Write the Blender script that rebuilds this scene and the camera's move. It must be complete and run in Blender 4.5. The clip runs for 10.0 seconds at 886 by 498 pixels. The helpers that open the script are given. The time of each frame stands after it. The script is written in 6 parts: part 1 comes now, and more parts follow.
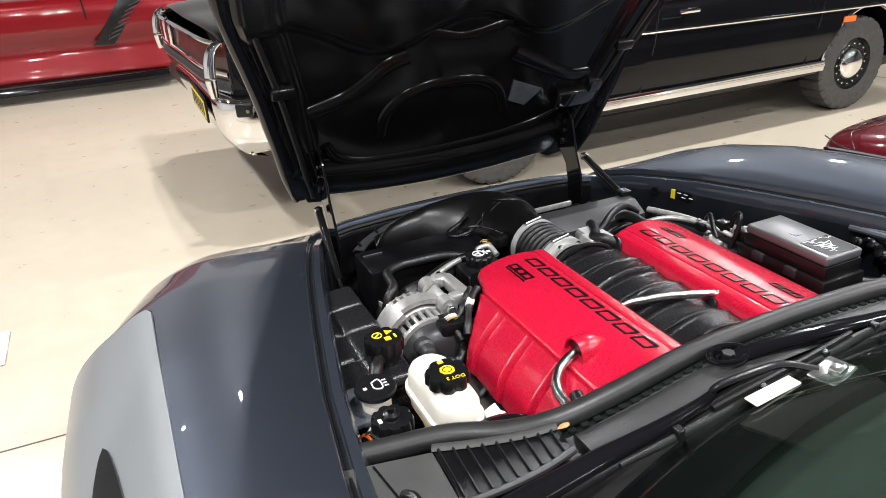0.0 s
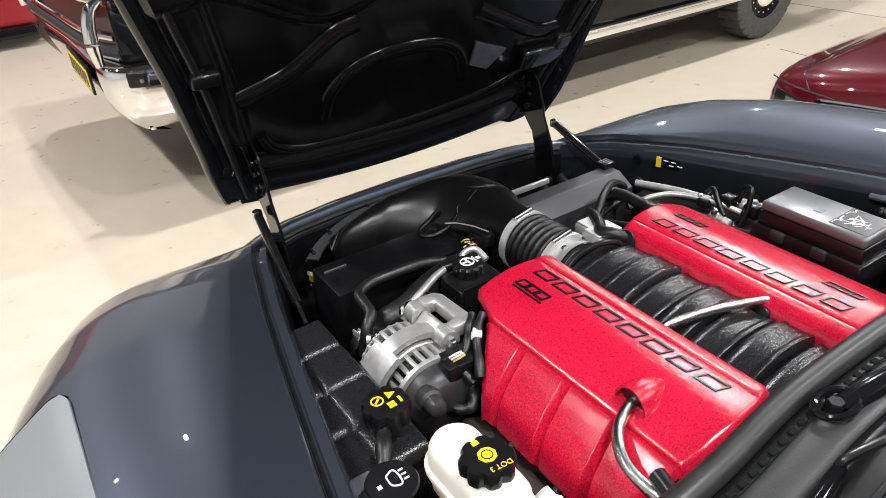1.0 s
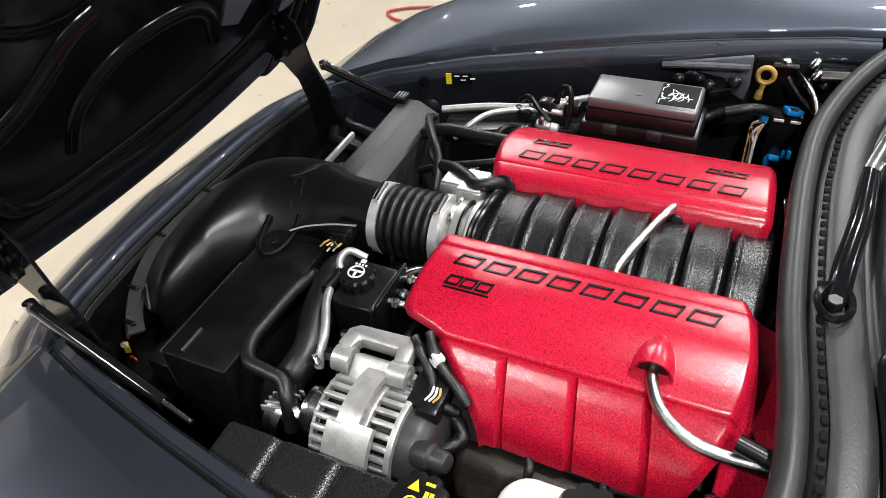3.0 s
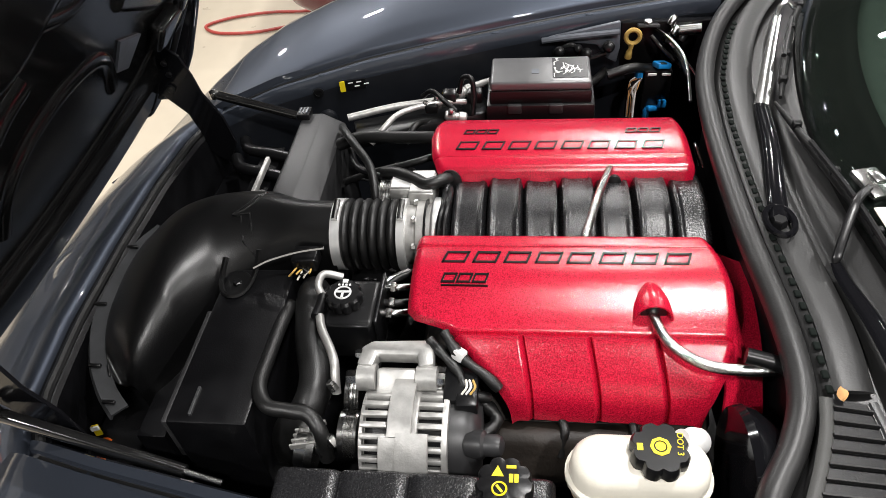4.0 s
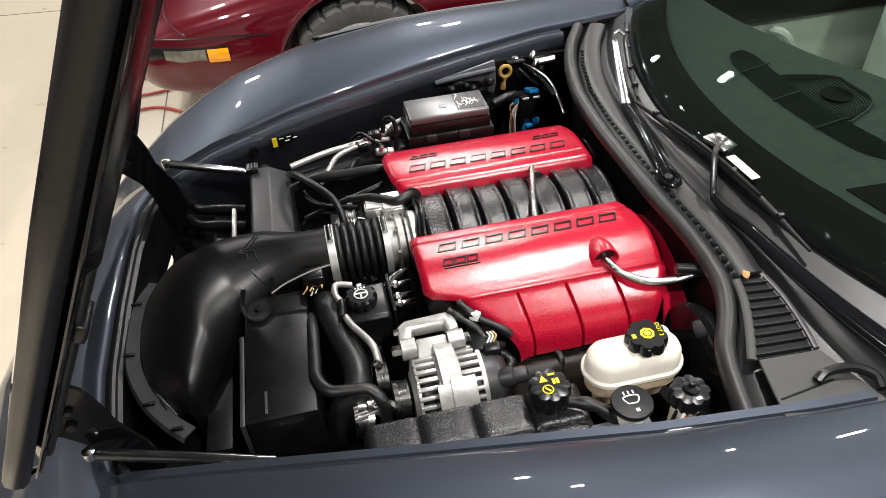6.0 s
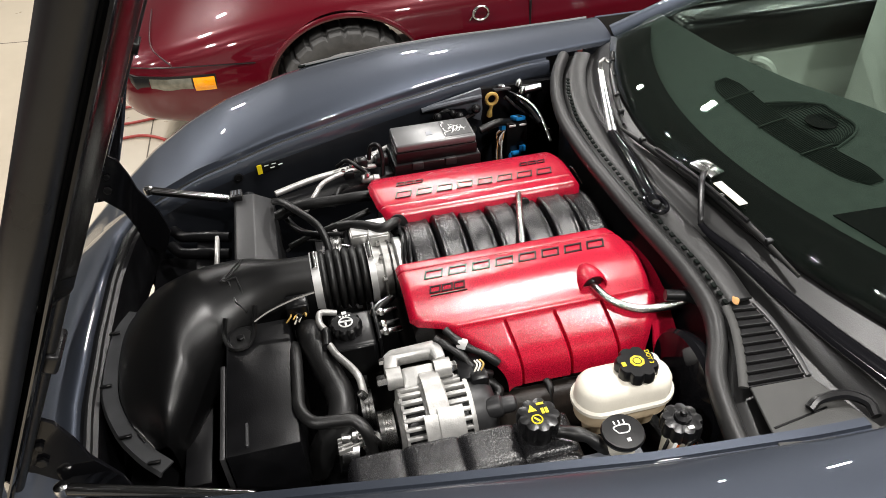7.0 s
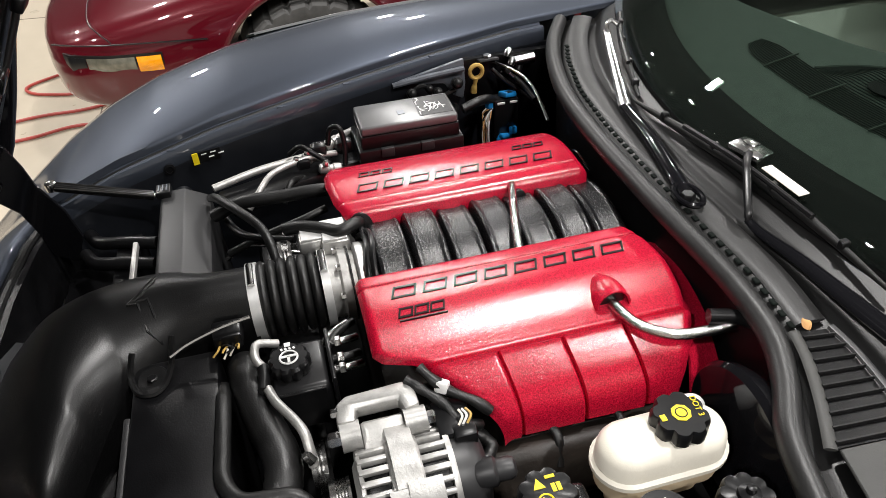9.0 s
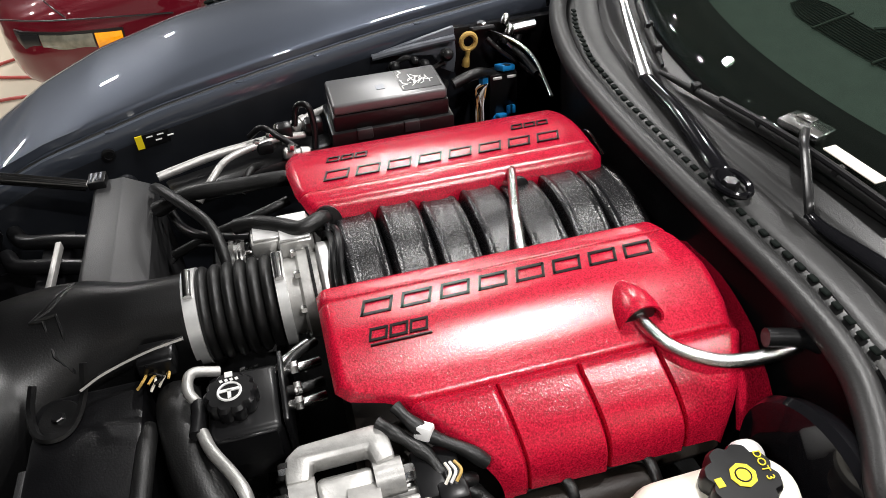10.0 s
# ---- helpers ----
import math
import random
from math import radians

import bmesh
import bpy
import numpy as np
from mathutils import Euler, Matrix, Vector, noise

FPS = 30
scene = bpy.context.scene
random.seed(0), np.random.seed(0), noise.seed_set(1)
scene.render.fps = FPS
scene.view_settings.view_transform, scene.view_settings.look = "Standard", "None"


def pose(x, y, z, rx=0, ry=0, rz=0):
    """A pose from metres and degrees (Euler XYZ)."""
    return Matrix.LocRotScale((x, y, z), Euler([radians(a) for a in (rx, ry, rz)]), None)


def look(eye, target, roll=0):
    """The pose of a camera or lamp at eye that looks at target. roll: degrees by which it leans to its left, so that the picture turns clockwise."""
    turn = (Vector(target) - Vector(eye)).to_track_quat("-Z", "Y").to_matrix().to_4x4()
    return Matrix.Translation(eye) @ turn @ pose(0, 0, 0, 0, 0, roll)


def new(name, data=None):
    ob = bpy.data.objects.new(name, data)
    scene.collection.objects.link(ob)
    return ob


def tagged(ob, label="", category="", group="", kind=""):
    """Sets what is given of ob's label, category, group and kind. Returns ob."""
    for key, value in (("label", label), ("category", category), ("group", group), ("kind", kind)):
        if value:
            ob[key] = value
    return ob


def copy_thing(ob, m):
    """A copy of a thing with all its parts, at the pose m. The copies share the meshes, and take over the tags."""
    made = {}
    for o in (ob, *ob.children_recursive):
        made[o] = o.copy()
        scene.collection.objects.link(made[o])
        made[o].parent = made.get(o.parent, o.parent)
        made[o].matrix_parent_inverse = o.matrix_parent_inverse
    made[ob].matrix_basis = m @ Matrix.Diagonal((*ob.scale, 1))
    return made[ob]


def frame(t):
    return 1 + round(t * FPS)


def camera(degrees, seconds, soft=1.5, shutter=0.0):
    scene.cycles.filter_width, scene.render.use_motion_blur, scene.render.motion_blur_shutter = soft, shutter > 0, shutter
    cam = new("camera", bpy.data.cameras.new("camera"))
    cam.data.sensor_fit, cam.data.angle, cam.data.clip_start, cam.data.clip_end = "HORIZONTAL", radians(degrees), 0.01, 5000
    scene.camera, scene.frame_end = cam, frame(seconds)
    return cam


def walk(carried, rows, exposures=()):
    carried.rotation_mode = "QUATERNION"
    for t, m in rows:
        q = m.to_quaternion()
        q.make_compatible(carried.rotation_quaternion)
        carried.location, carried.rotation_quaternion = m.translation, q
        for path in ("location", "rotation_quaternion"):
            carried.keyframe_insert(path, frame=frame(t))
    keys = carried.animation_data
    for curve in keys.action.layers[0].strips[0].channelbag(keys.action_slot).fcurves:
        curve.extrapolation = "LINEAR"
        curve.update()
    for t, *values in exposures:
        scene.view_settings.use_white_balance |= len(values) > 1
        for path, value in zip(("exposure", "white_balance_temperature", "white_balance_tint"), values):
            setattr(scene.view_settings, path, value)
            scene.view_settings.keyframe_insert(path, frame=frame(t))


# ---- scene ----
cam = camera(64.0, 10.0, 0.4)
PATH = [
    (0, (-0.853, -0.946, 1.537), (-0.125, 0.705, 0.675), -3.1),
    (0.5, (-0.82, -0.759, 1.524), (-0.039, 0.822, 0.579), -3.4),
    (1, (-0.836, -0.6, 1.542), (0.069, 0.86, 0.519), -3.9),
    (1.5, (-0.772, -0.468, 1.532), (0.245, 0.85, 0.424), -4.6),
    (2, (-0.762, -0.377, 1.545), (0.345, 0.773, 0.339), -4.8),
    (2.5, (-0.797, -0.268, 1.58), (0.43, 0.652, 0.296), -5.7),
    (2.7, (-0.825, -0.230, 1.588), (0.446, 0.594, 0.282), -5.9),
    (3.8, (-0.928, 0.014, 1.653), (0.467, 0.387, 0.267), -6.7),
    (4, (-0.941, 0.051, 1.667), (0.47, 0.298, 0.271), -6.5),
    (4.5, (-1.013, 0.152, 1.7), (0.414, 0.137, 0.299), -5.5),
    (5, (-1.069, 0.268, 1.761), (0.383, 0.109, 0.395), -4.6),
    (5.5, (-1.121, 0.341, 1.784), (0.352, 0.113, 0.45), -4.2),
    (5.7, (-1.167, 0.361, 1.798), (0.309, 0.113, 0.471), -4.0),
    (6.8, (-1.246, 0.374, 1.792), (0.287, 0.065, 0.545), -3.1),
    (7, (-1.204, 0.365, 1.781), (0.329, 0.047, 0.538), -2.9),
    (7.5, (-1.077, 0.338, 1.718), (0.454, 0.009, 0.475), -2.9),
    (8, (-0.99, 0.326, 1.653), (0.538, -0.011, 0.408), -2.8),
    (8.5, (-0.953, 0.309, 1.62), (0.564, -0.037, 0.363), -2.8),
    (9, (-0.94, 0.288, 1.599), (0.567, -0.063, 0.332), -2.9),
    (9.5, (-0.906, 0.257, 1.565), (0.591, -0.099, 0.287), -2.8),
    (10, (-0.764, 0.232, 1.468), (0.721, -0.128, 0.178), -2.8),
]
walk(cam, [(t, look(eye, target, roll)) for t, eye, target, roll in PATH],
     ((0, -0.15, 6200, 10), (1.2, -0.22, 6200, 10), (2, -0.32, 6250, 10), (2.5, -0.3, 6250, 10), (4, -0.3, 6450, 10), (5.5, -0.36, 6500, 10), (7, -0.34, 6580, 10), (8, -0.38, 6550, 10), (9, -0.44, 6500, 10), (10, -0.46, 6450, 10)))

# ---- light ----
world = bpy.data.worlds.new("world")
scene.world = world
world.use_nodes = True
world.node_tree.nodes["Background"].inputs["Color"].default_value = (0.9, 0.95, 1.0, 1)
world.node_tree.nodes["Background"].inputs["Strength"].default_value = 0.003
LAMP_Z = 4.3
LAMP_POWER = 150.0
LAMPS = [(x, y) for x in (-2.5, 0.4, 4.2, 7.1) for y in (-4.2, -0.9, 2.4, 5.7)]


# ---- materials ----
def material(name, color, rough=0.5, metal=0.0, coat=0.0, var=0.15, scale=8.0, bump=0.0, bump_scale=60.0, spec=0.5, detail=4.0, stain=0.0, flake=0.0, coat_rough=0.03, bump_depth=0.002):
    m = bpy.data.materials.new(name)
    m.use_nodes = True
    nt = m.node_tree
    b = nt.nodes["Principled BSDF"]
    tc = nt.nodes.new("ShaderNodeTexCoord")
    n1 = nt.nodes.new("ShaderNodeTexNoise")
    n1.inputs["Scale"].default_value, n1.inputs["Detail"].default_value = scale, detail
    nt.links.new(tc.outputs["Object"], n1.inputs["Vector"])
    ramp = nt.nodes.new("ShaderNodeValToRGB")
    ramp.color_ramp.elements[0].position, ramp.color_ramp.elements[1].position = 0.3, 0.7
    ramp.color_ramp.elements[0].color = (*[c * (1 - var) for c in color], 1)
    ramp.color_ramp.elements[1].color = (*[min(1, c * (1 + var)) for c in color], 1)
    nt.links.new(n1.outputs["Fac"], ramp.inputs["Fac"])
    out = ramp.outputs["Color"]
    if stain > 0:
        n2 = nt.nodes.new("ShaderNodeTexNoise")
        n2.inputs["Scale"].default_value, n2.inputs["Detail"].default_value = scale * 0.13, 6.0
        nt.links.new(tc.outputs["Object"], n2.inputs["Vector"])
        r2 = nt.nodes.new("ShaderNodeValToRGB")
        r2.color_ramp.elements[0].position, r2.color_ramp.elements[1].position = 0.35, 0.6
        r2.color_ramp.elements[0].color = (1 - stain, 1 - stain, 1 - stain * 1.1, 1)
        r2.color_ramp.elements[1].color = (1, 1, 1, 1)
        nt.links.new(n2.outputs["Fac"], r2.inputs["Fac"])
        mix = nt.nodes.new("ShaderNodeMix")
        mix.data_type, mix.blend_type = "RGBA", "MULTIPLY"
        mix.inputs["Factor"].default_value = 1.0
        nt.links.new(out, mix.inputs["A"])
        nt.links.new(r2.outputs["Color"], mix.inputs["B"])
        out = mix.outputs["Result"]
    nt.links.new(out, b.inputs["Base Color"])
    rr = nt.nodes.new("ShaderNodeMapRange")
    rr.inputs["To Min"].default_value, rr.inputs["To Max"].default_value = max(0.0, rough - 0.07), min(1.0, rough + 0.07)
    nt.links.new(n1.outputs["Fac"], rr.inputs["Value"])
    nt.links.new(rr.outputs["Result"], b.inputs["Roughness"])
    b.inputs["Metallic"].default_value = metal
    b.inputs["Specular IOR Level"].default_value = spec
    b.inputs["Coat Weight"].default_value = coat
    b.inputs["Coat Roughness"].default_value = coat_rough
    if bump > 0:
        n3 = nt.nodes.new("ShaderNodeTexNoise")
        n3.inputs["Scale"].default_value, n3.inputs["Detail"].default_value = bump_scale, 3.0
        nt.links.new(tc.outputs["Object"], n3.inputs["Vector"])
        bp = nt.nodes.new("ShaderNodeBump")
        bp.inputs["Strength"].default_value, bp.inputs["Distance"].default_value = bump, bump_depth
        nt.links.new(n3.outputs["Fac"], bp.inputs["Height"])
        nt.links.new(bp.outputs["Normal"], b.inputs["Normal"])
    return m


def glass(name, color=(1, 1, 1), rough=0.0):
    """A clear pane: it lets light through and gleams more at a slant."""
    m = bpy.data.materials.new(name)
    m.use_nodes = True
    nt = m.node_tree
    nt.nodes.remove(nt.nodes["Principled BSDF"])
    lw = nt.nodes.new("ShaderNodeLayerWeight")
    pw = nt.nodes.new("ShaderNodeMath")
    pw.operation = "POWER"
    pw.inputs[1].default_value = 4.5
    ma = nt.nodes.new("ShaderNodeMath")
    ma.operation = "MULTIPLY_ADD"
    ma.inputs[1].default_value, ma.inputs[2].default_value = 0.9, 0.035
    tr = nt.nodes.new("ShaderNodeBsdfTransparent")
    tr.inputs["Color"].default_value = (*color, 1)
    gl = nt.nodes.new("ShaderNodeBsdfGlossy")
    gl.inputs["Roughness"].default_value = rough
    mx = nt.nodes.new("ShaderNodeMixShader")
    nt.links.new(lw.outputs["Facing"], pw.inputs[0])
    nt.links.new(pw.outputs[0], ma.inputs[0])
    nt.links.new(ma.outputs[0], mx.inputs[0])
    nt.links.new(tr.outputs[0], mx.inputs[1])
    nt.links.new(gl.outputs[0], mx.inputs[2])
    nt.links.new(mx.outputs[0], nt.nodes["Material Output"].inputs["Surface"])
    return m


def emitter(name, color, power):
    m = bpy.data.materials.new(name)
    m.use_nodes = True
    b = m.node_tree.nodes["Principled BSDF"]
    b.inputs["Base Color"].default_value = (*color, 1)
    b.inputs["Emission Color"].default_value = (*color, 1)
    b.inputs["Emission Strength"].default_value = power
    return m


M_PAINT = material("grey_blue_paint", (0.048, 0.057, 0.076), 0.46, 0.75, 1.0, 0.1, 900, coat_rough=0.012)
# Paler than the body paint: a wall's reflection is put into the colour.
M_FLARE = material("reflected_grey_paint", (0.20, 0.21, 0.215), 0.4, 0.2, 0.4, 0.06, 500, coat_rough=0.1)
M_BAY = material("satin_dark_panel", (0.007, 0.008, 0.0105), 0.36, 0.0, 0.15, 0.2, 14)
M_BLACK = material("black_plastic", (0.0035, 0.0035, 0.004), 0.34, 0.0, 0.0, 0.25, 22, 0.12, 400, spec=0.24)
M_TEX = material("grained_black_plastic", (0.010, 0.010, 0.011), 0.27, 0.0, 0.0, 0.3, 500, 0.9, 430, bump_depth=0.0006)
M_SATIN = material("smooth_black_plastic", (0.006, 0.006, 0.0065), 0.3, 0.0, 0.0, 0.2, 12, 0.08, 90, spec=0.35)
M_RUBBER = material("black_rubber", (0.007, 0.007, 0.007), 0.4, 0.0, 0.0, 0.25, 40, 0.2, 400)
M_GLOSS = material("gloss_black_paint", (0.005, 0.005, 0.006), 0.12, 0.0, 0.32, 0.1, 4, spec=0.1)
M_RED = material("wrinkled_red_plastic", (0.45, 0.007, 0.030), 0.2, 0.0, 0.0, 0.5, 440, 1.0, 560, bump_depth=0.00026, spec=0.8, detail=2.0)
M_ALU = material("cast_aluminium", (0.42, 0.415, 0.40), 0.40, 0.6, 0.0, 0.15, 60, 0.16, 300)
M_STEEL = material("bright_steel", (0.62, 0.62, 0.61), 0.2, 1.0, 0.0, 0.1, 30)
M_CHROME = material("chrome", (0.85, 0.85, 0.86), 0.05, 1.0, 0.0, 0.03, 10)
M_CREAM = material("aged_white_plastic", (0.78, 0.74, 0.64), 0.35, 0.0, 0.0, 0.06, 12, 0.1, 200)
M_TAN = material("stained_plastic", (0.62, 0.50, 0.34), 0.4, 0.0, 0.0, 0.12, 30)
M_YELLOW = material("yellow_print", (0.8, 0.62, 0.01), 0.5, var=0.05)
M_WHITE = material("white_print", (0.75, 0.75, 0.74), 0.5, var=0.05)
M_BLUE = material("blue_connector_plastic", (0.01, 0.22, 0.55), 0.4, var=0.1)
M_C4 = material("deep_red_paint", (0.075, 0.0014, 0.006), 0.32, 0.1, 1.0, 0.06, 700, spec=0.1, coat_rough=0.015)
M_REDCAR = material("bright_red_paint", (0.165, 0.005, 0.008), 0.28, 0.15, 0.8, 0.05, 500, spec=0.15)
M_AMBER = material("amber_lens", (0.9, 0.33, 0.0), 0.15, 0.0, 0.6, 0.08, 60)
M_LENS = material("clear_lamp_lens", (0.13, 0.125, 0.095), 0.12, 0.2, 0.8, 0.25, 40)
M_TYRE = material("tyre_rubber", (0.055, 0.054, 0.052), 0.65, 0.0, 0.0, 0.25, 30, 0.3, 200)
M_FLOOR = material("cream_floor_coating", (0.45, 0.392, 0.305), 0.3, 0.0, 0.0, 0.035, 9.0, stain=0.04)
M_LINE = material("dark_joint", (0.1, 0.08, 0.06), 0.8)
M_WALL_PALE = material("pale_wall_paint", (0.5, 0.5, 0.49), 0.6, 0.0, 0.0, 0.06, 2.0, 0.1, 60)
M_WALL = material("grey_wall_paint", (0.06, 0.06, 0.06), 0.6, 0.0, 0.0, 0.06, 2.0, 0.1, 60)
M_CEIL = material("dark_ceiling", (0.035, 0.035, 0.036), 0.7, 0.0, 0.0, 0.06, 2.0)
M_DASH = material("dark_green_grey_dashboard", (0.028, 0.034, 0.030), 0.75, 0.0, 0.0, 0.12, 40, 0.2, 500, spec=0.1)
M_DEFROST = material("dark_green_vent_plastic", (0.017, 0.021, 0.018), 0.7, 0.0, 0.0, 0.15, 60, spec=0.12)
M_SEAT = material("light_grey_leather", (0.5, 0.5, 0.47), 0.5, 0.0, 0.0, 0.06, 10, 0.3, 120)
M_GLASS = glass("tinted_windscreen_glass", (0.72, 0.82, 0.76))
M_FRIT = material("black_glass_print", (0.003, 0.003, 0.003), 0.7, spec=0.05)
M_VENT = material("black_vent_plastic", (0.005, 0.007, 0.006), 0.8, spec=0.08)
M_BAND = material("bright_clamp_band", (0.72, 0.72, 0.71), 0.36, 0.55, 0.0, 0.1, 40)
M_HOSE = material("red_rubber_hose", (0.33, 0.04, 0.03), 0.5, var=0.15)
M_LEAF = material("dry_leaf", (0.5, 0.27, 0.1), 0.8, var=0.3, scale=80)
M_BRAID = material("braided_steel", (0.55, 0.55, 0.53), 0.2, 1.0, 0.0, 0.3, 500, 0.3, 900)
M_LAMP = emitter("lamp_diffuser", (1.0, 0.97, 0.92), 12.0)
M_ORANGE = material("orange_plastic", (0.8, 0.16, 0.02), 0.4, var=0.1)
M_COWL = material("satin_cowl_plastic", (0.0065, 0.0065, 0.0067), 0.37, 0.0, 0.0, 0.2, 12, 0.12, 500, spec=0.42, stain=0.25)
M_PLATE = material("dull_grey_plastic", (0.040, 0.040, 0.038), 0.55, 0.0, 0.0, 0.15, 20, 0.15, 400, stain=0.2)
M_DUCT = material("duct_plastic", (0.003, 0.003, 0.0032), 0.34, 0.0, 0.0, 0.2, 400, 0.5, 500, spec=0.5, bump_depth=0.0005)
M_LIP = material("scuffed_grey_plastic", (0.035, 0.036, 0.038), 0.4, 0.0, 0.0, 0.2, 30, stain=0.15)
M_SEAL = material("grey_cowl_rubber", (0.016, 0.016, 0.016), 0.42, 0.0, 0.0, 0.2, 30, 0.15, 300, stain=0.15)
M_SHROUD = material("dark_grey_plastic", (0.024, 0.024, 0.025), 0.42, 0.0, 0.0, 0.15, 12, 0.2, 700)
M_GREYPL = material("mid_grey_plastic", (0.022, 0.022, 0.023), 0.42, 0.0, 0.0, 0.15, 20)
M_LID = material("fuse_lid_plastic", (0.085, 0.085, 0.087), 0.32, 0.0, 0.0, 0.1, 20, 0.05, 300, spec=1.0)
M_GRILLE = material("brown_grille", (0.05, 0.02, 0.018), 0.35, 0.1, 0.3, 0.2, 20)
M_ORANGE2 = material("tan_plastic", (0.55, 0.36, 0.10), 0.4, var=0.1)
M_LINER = material("black_hood_liner", (0.005, 0.005, 0.005), 0.17, 0.0, 0.0, 0.15, 8, 0.04, 40, spec=0.38)
M_PAD = material("grey_foil_pad", (0.12, 0.13, 0.15), 0.35, 0.2, 0.0, 0.2, 40)
M_STRUT = material("polished_black_steel", (0.006, 0.006, 0.006), 0.13, 0.0, 1.0, 0.1, 20, spec=0.6)
M_BROWN = material("brown_cast_metal", (0.016, 0.012, 0.009), 0.55, 0.0, 0.0, 0.4, 20, 0.4, 120)


# ---- mesh helpers ----
def part(name, bm, mat, parent=None, label="", smooth=38):
    me = bpy.data.meshes.new(name)
    bm.normal_update()
    bm.to_mesh(me)
    bm.free()
    me.materials.append(mat)
    me.polygons.foreach_set("use_smooth", [True] * len(me.polygons))
    if smooth < 180:
        me.set_sharp_from_angle(angle=radians(smooth))
    ob = new(name, me)
    if parent:
        ob.parent = parent
    if label:
        tagged(ob, label)
    return ob


def thing(name, label, category, at=(0, 0, 0), group="", kind=""):
    ob = new(name)
    ob.location = at
    return tagged(ob, label, category, group, kind)


def interp(x, table):
    xs, ys = [a for a, _ in table], [b for _, b in table]
    if xs[0] > xs[-1]:
        xs, ys = xs[::-1], ys[::-1]
    return float(np.interp(x, xs, ys))


def box(c, s, bev=0.004, seg=2, rot=None):
    bm = bmesh.new()
    bmesh.ops.create_cube(bm, size=1.0)
    bm.transform(Matrix.Diagonal((*s, 1)))
    if bev > 0:
        bmesh.ops.bevel(bm, geom=bm.edges[:], offset=min(bev, min(s) * 0.45), segments=seg, profile=0.5, affect="EDGES")
    if rot:
        bm.transform(pose(0, 0, 0, *rot))
    bm.transform(Matrix.Translation(c))
    return bm


def prism(poly, h, bev=0.003, seg=2):
    """A flat outline in x, y pulled up by h."""
    bm = bmesh.new()
    vs = [bm.verts.new((x, y, 0)) for x, y in poly]
    f = bm.faces.new(vs)
    r = bmesh.ops.extrude_face_region(bm, geom=[f])
    bmesh.ops.translate(bm, vec=(0, 0, h), verts=[v for v in r["geom"] if isinstance(v, bmesh.types.BMVert)])
    bmesh.ops.recalc_face_normals(bm, faces=bm.faces[:])
    if bev > 0:
        bmesh.ops.bevel(bm, geom=bm.edges[:], offset=bev, segments=seg, profile=0.5, affect="EDGES", clamp_overlap=True)
    return bm


def join(*bms):
    out = bmesh.new()
    for b in bms:
        me = bpy.data.meshes.new("tmp")
        b.to_mesh(me)
        b.free()
        out.from_mesh(me)
        bpy.data.meshes.remove(me)
    return out


def surf(fn, nu, nv, thick=0.0, weld=False):
    bm = bmesh.new()
    g = [[bm.verts.new(fn(i / nu, j / nv)) for j in range(nv + 1)] for i in range(nu + 1)]
    for i in range(nu):
        for j in range(nv):
            bm.faces.new((g[i][j], g[i + 1][j], g[i + 1][j + 1], g[i][j + 1]))
    if weld:
        bmesh.ops.remove_doubles(bm, verts=bm.verts[:], dist=1e-5)
    bm.normal_update()
    if thick:
        bmesh.ops.solidify(bm, geom=bm.faces[:], thickness=thick)
        bmesh.ops.recalc_face_normals(bm, faces=bm.faces[:])
    return bm


def spline(pts, res=6):
    P = [Vector(p) for p in pts]
    P = [P[0] * 2 - P[1]] + P + [P[-1] * 2 - P[-2]]
    out = []
    for i in range(1, len(P) - 2):
        a, b, c, d = P[i - 1:i + 3]
        for k in range(res):
            t = k / res
            out.append(0.5 * (2 * b + (c - a) * t + (2 * a - 5 * b + 4 * c - d) * t * t + (3 * b - a - 3 * c + d) * t ** 3))
    out.append(P[-2])
    return out


def sweep(pts, r, n=10, res=6, smooth=True, flat=1.0, up=(0, 0, 1), ripple=0.0, waves=0):
    """A tube along pts; r: one radius or one for each point; flat: its height over its width."""
    line = spline(pts, res) if smooth else [Vector(p) for p in pts]
    if not isinstance(r, (tuple, list)):
        r = [r] * len(pts)
    m = len(line)
    bm = bmesh.new()
    rings = []
    for i, p in enumerate(line):
        d = (line[min(i + 1, m - 1)] - line[max(i - 1, 0)]).normalized()
        side = d.cross(Vector(up))
        if side.length < 1e-3:
            side = d.cross(Vector((1, 0, 0)))
        side.normalize()
        top = side.cross(d)
        s = i / (m - 1) * (len(r) - 1)
        k = min(int(s), len(r) - 2) if len(r) > 1 else 0
        rad = r[k] + (r[min(k + 1, len(r) - 1)] - r[k]) * (s - k)
        if waves:
            rad += ripple * math.sin(2 * math.pi * waves * i / (m - 1))
        rings.append([bm.verts.new(p + side * rad * math.cos(a) + top * rad * flat * math.sin(a)) for a in (2 * math.pi * q / n for q in range(n))])
    for i in range(m - 1):
        for q in range(n):
            bm.faces.new((rings[i][q], rings[i][(q + 1) % n], rings[i + 1][(q + 1) % n], rings[i + 1][q]))
    bm.faces.new(rings[0][::-1])
    bm.faces.new(rings[-1])
    bmesh.ops.recalc_face_normals(bm, faces=bm.faces[:])
    return bm


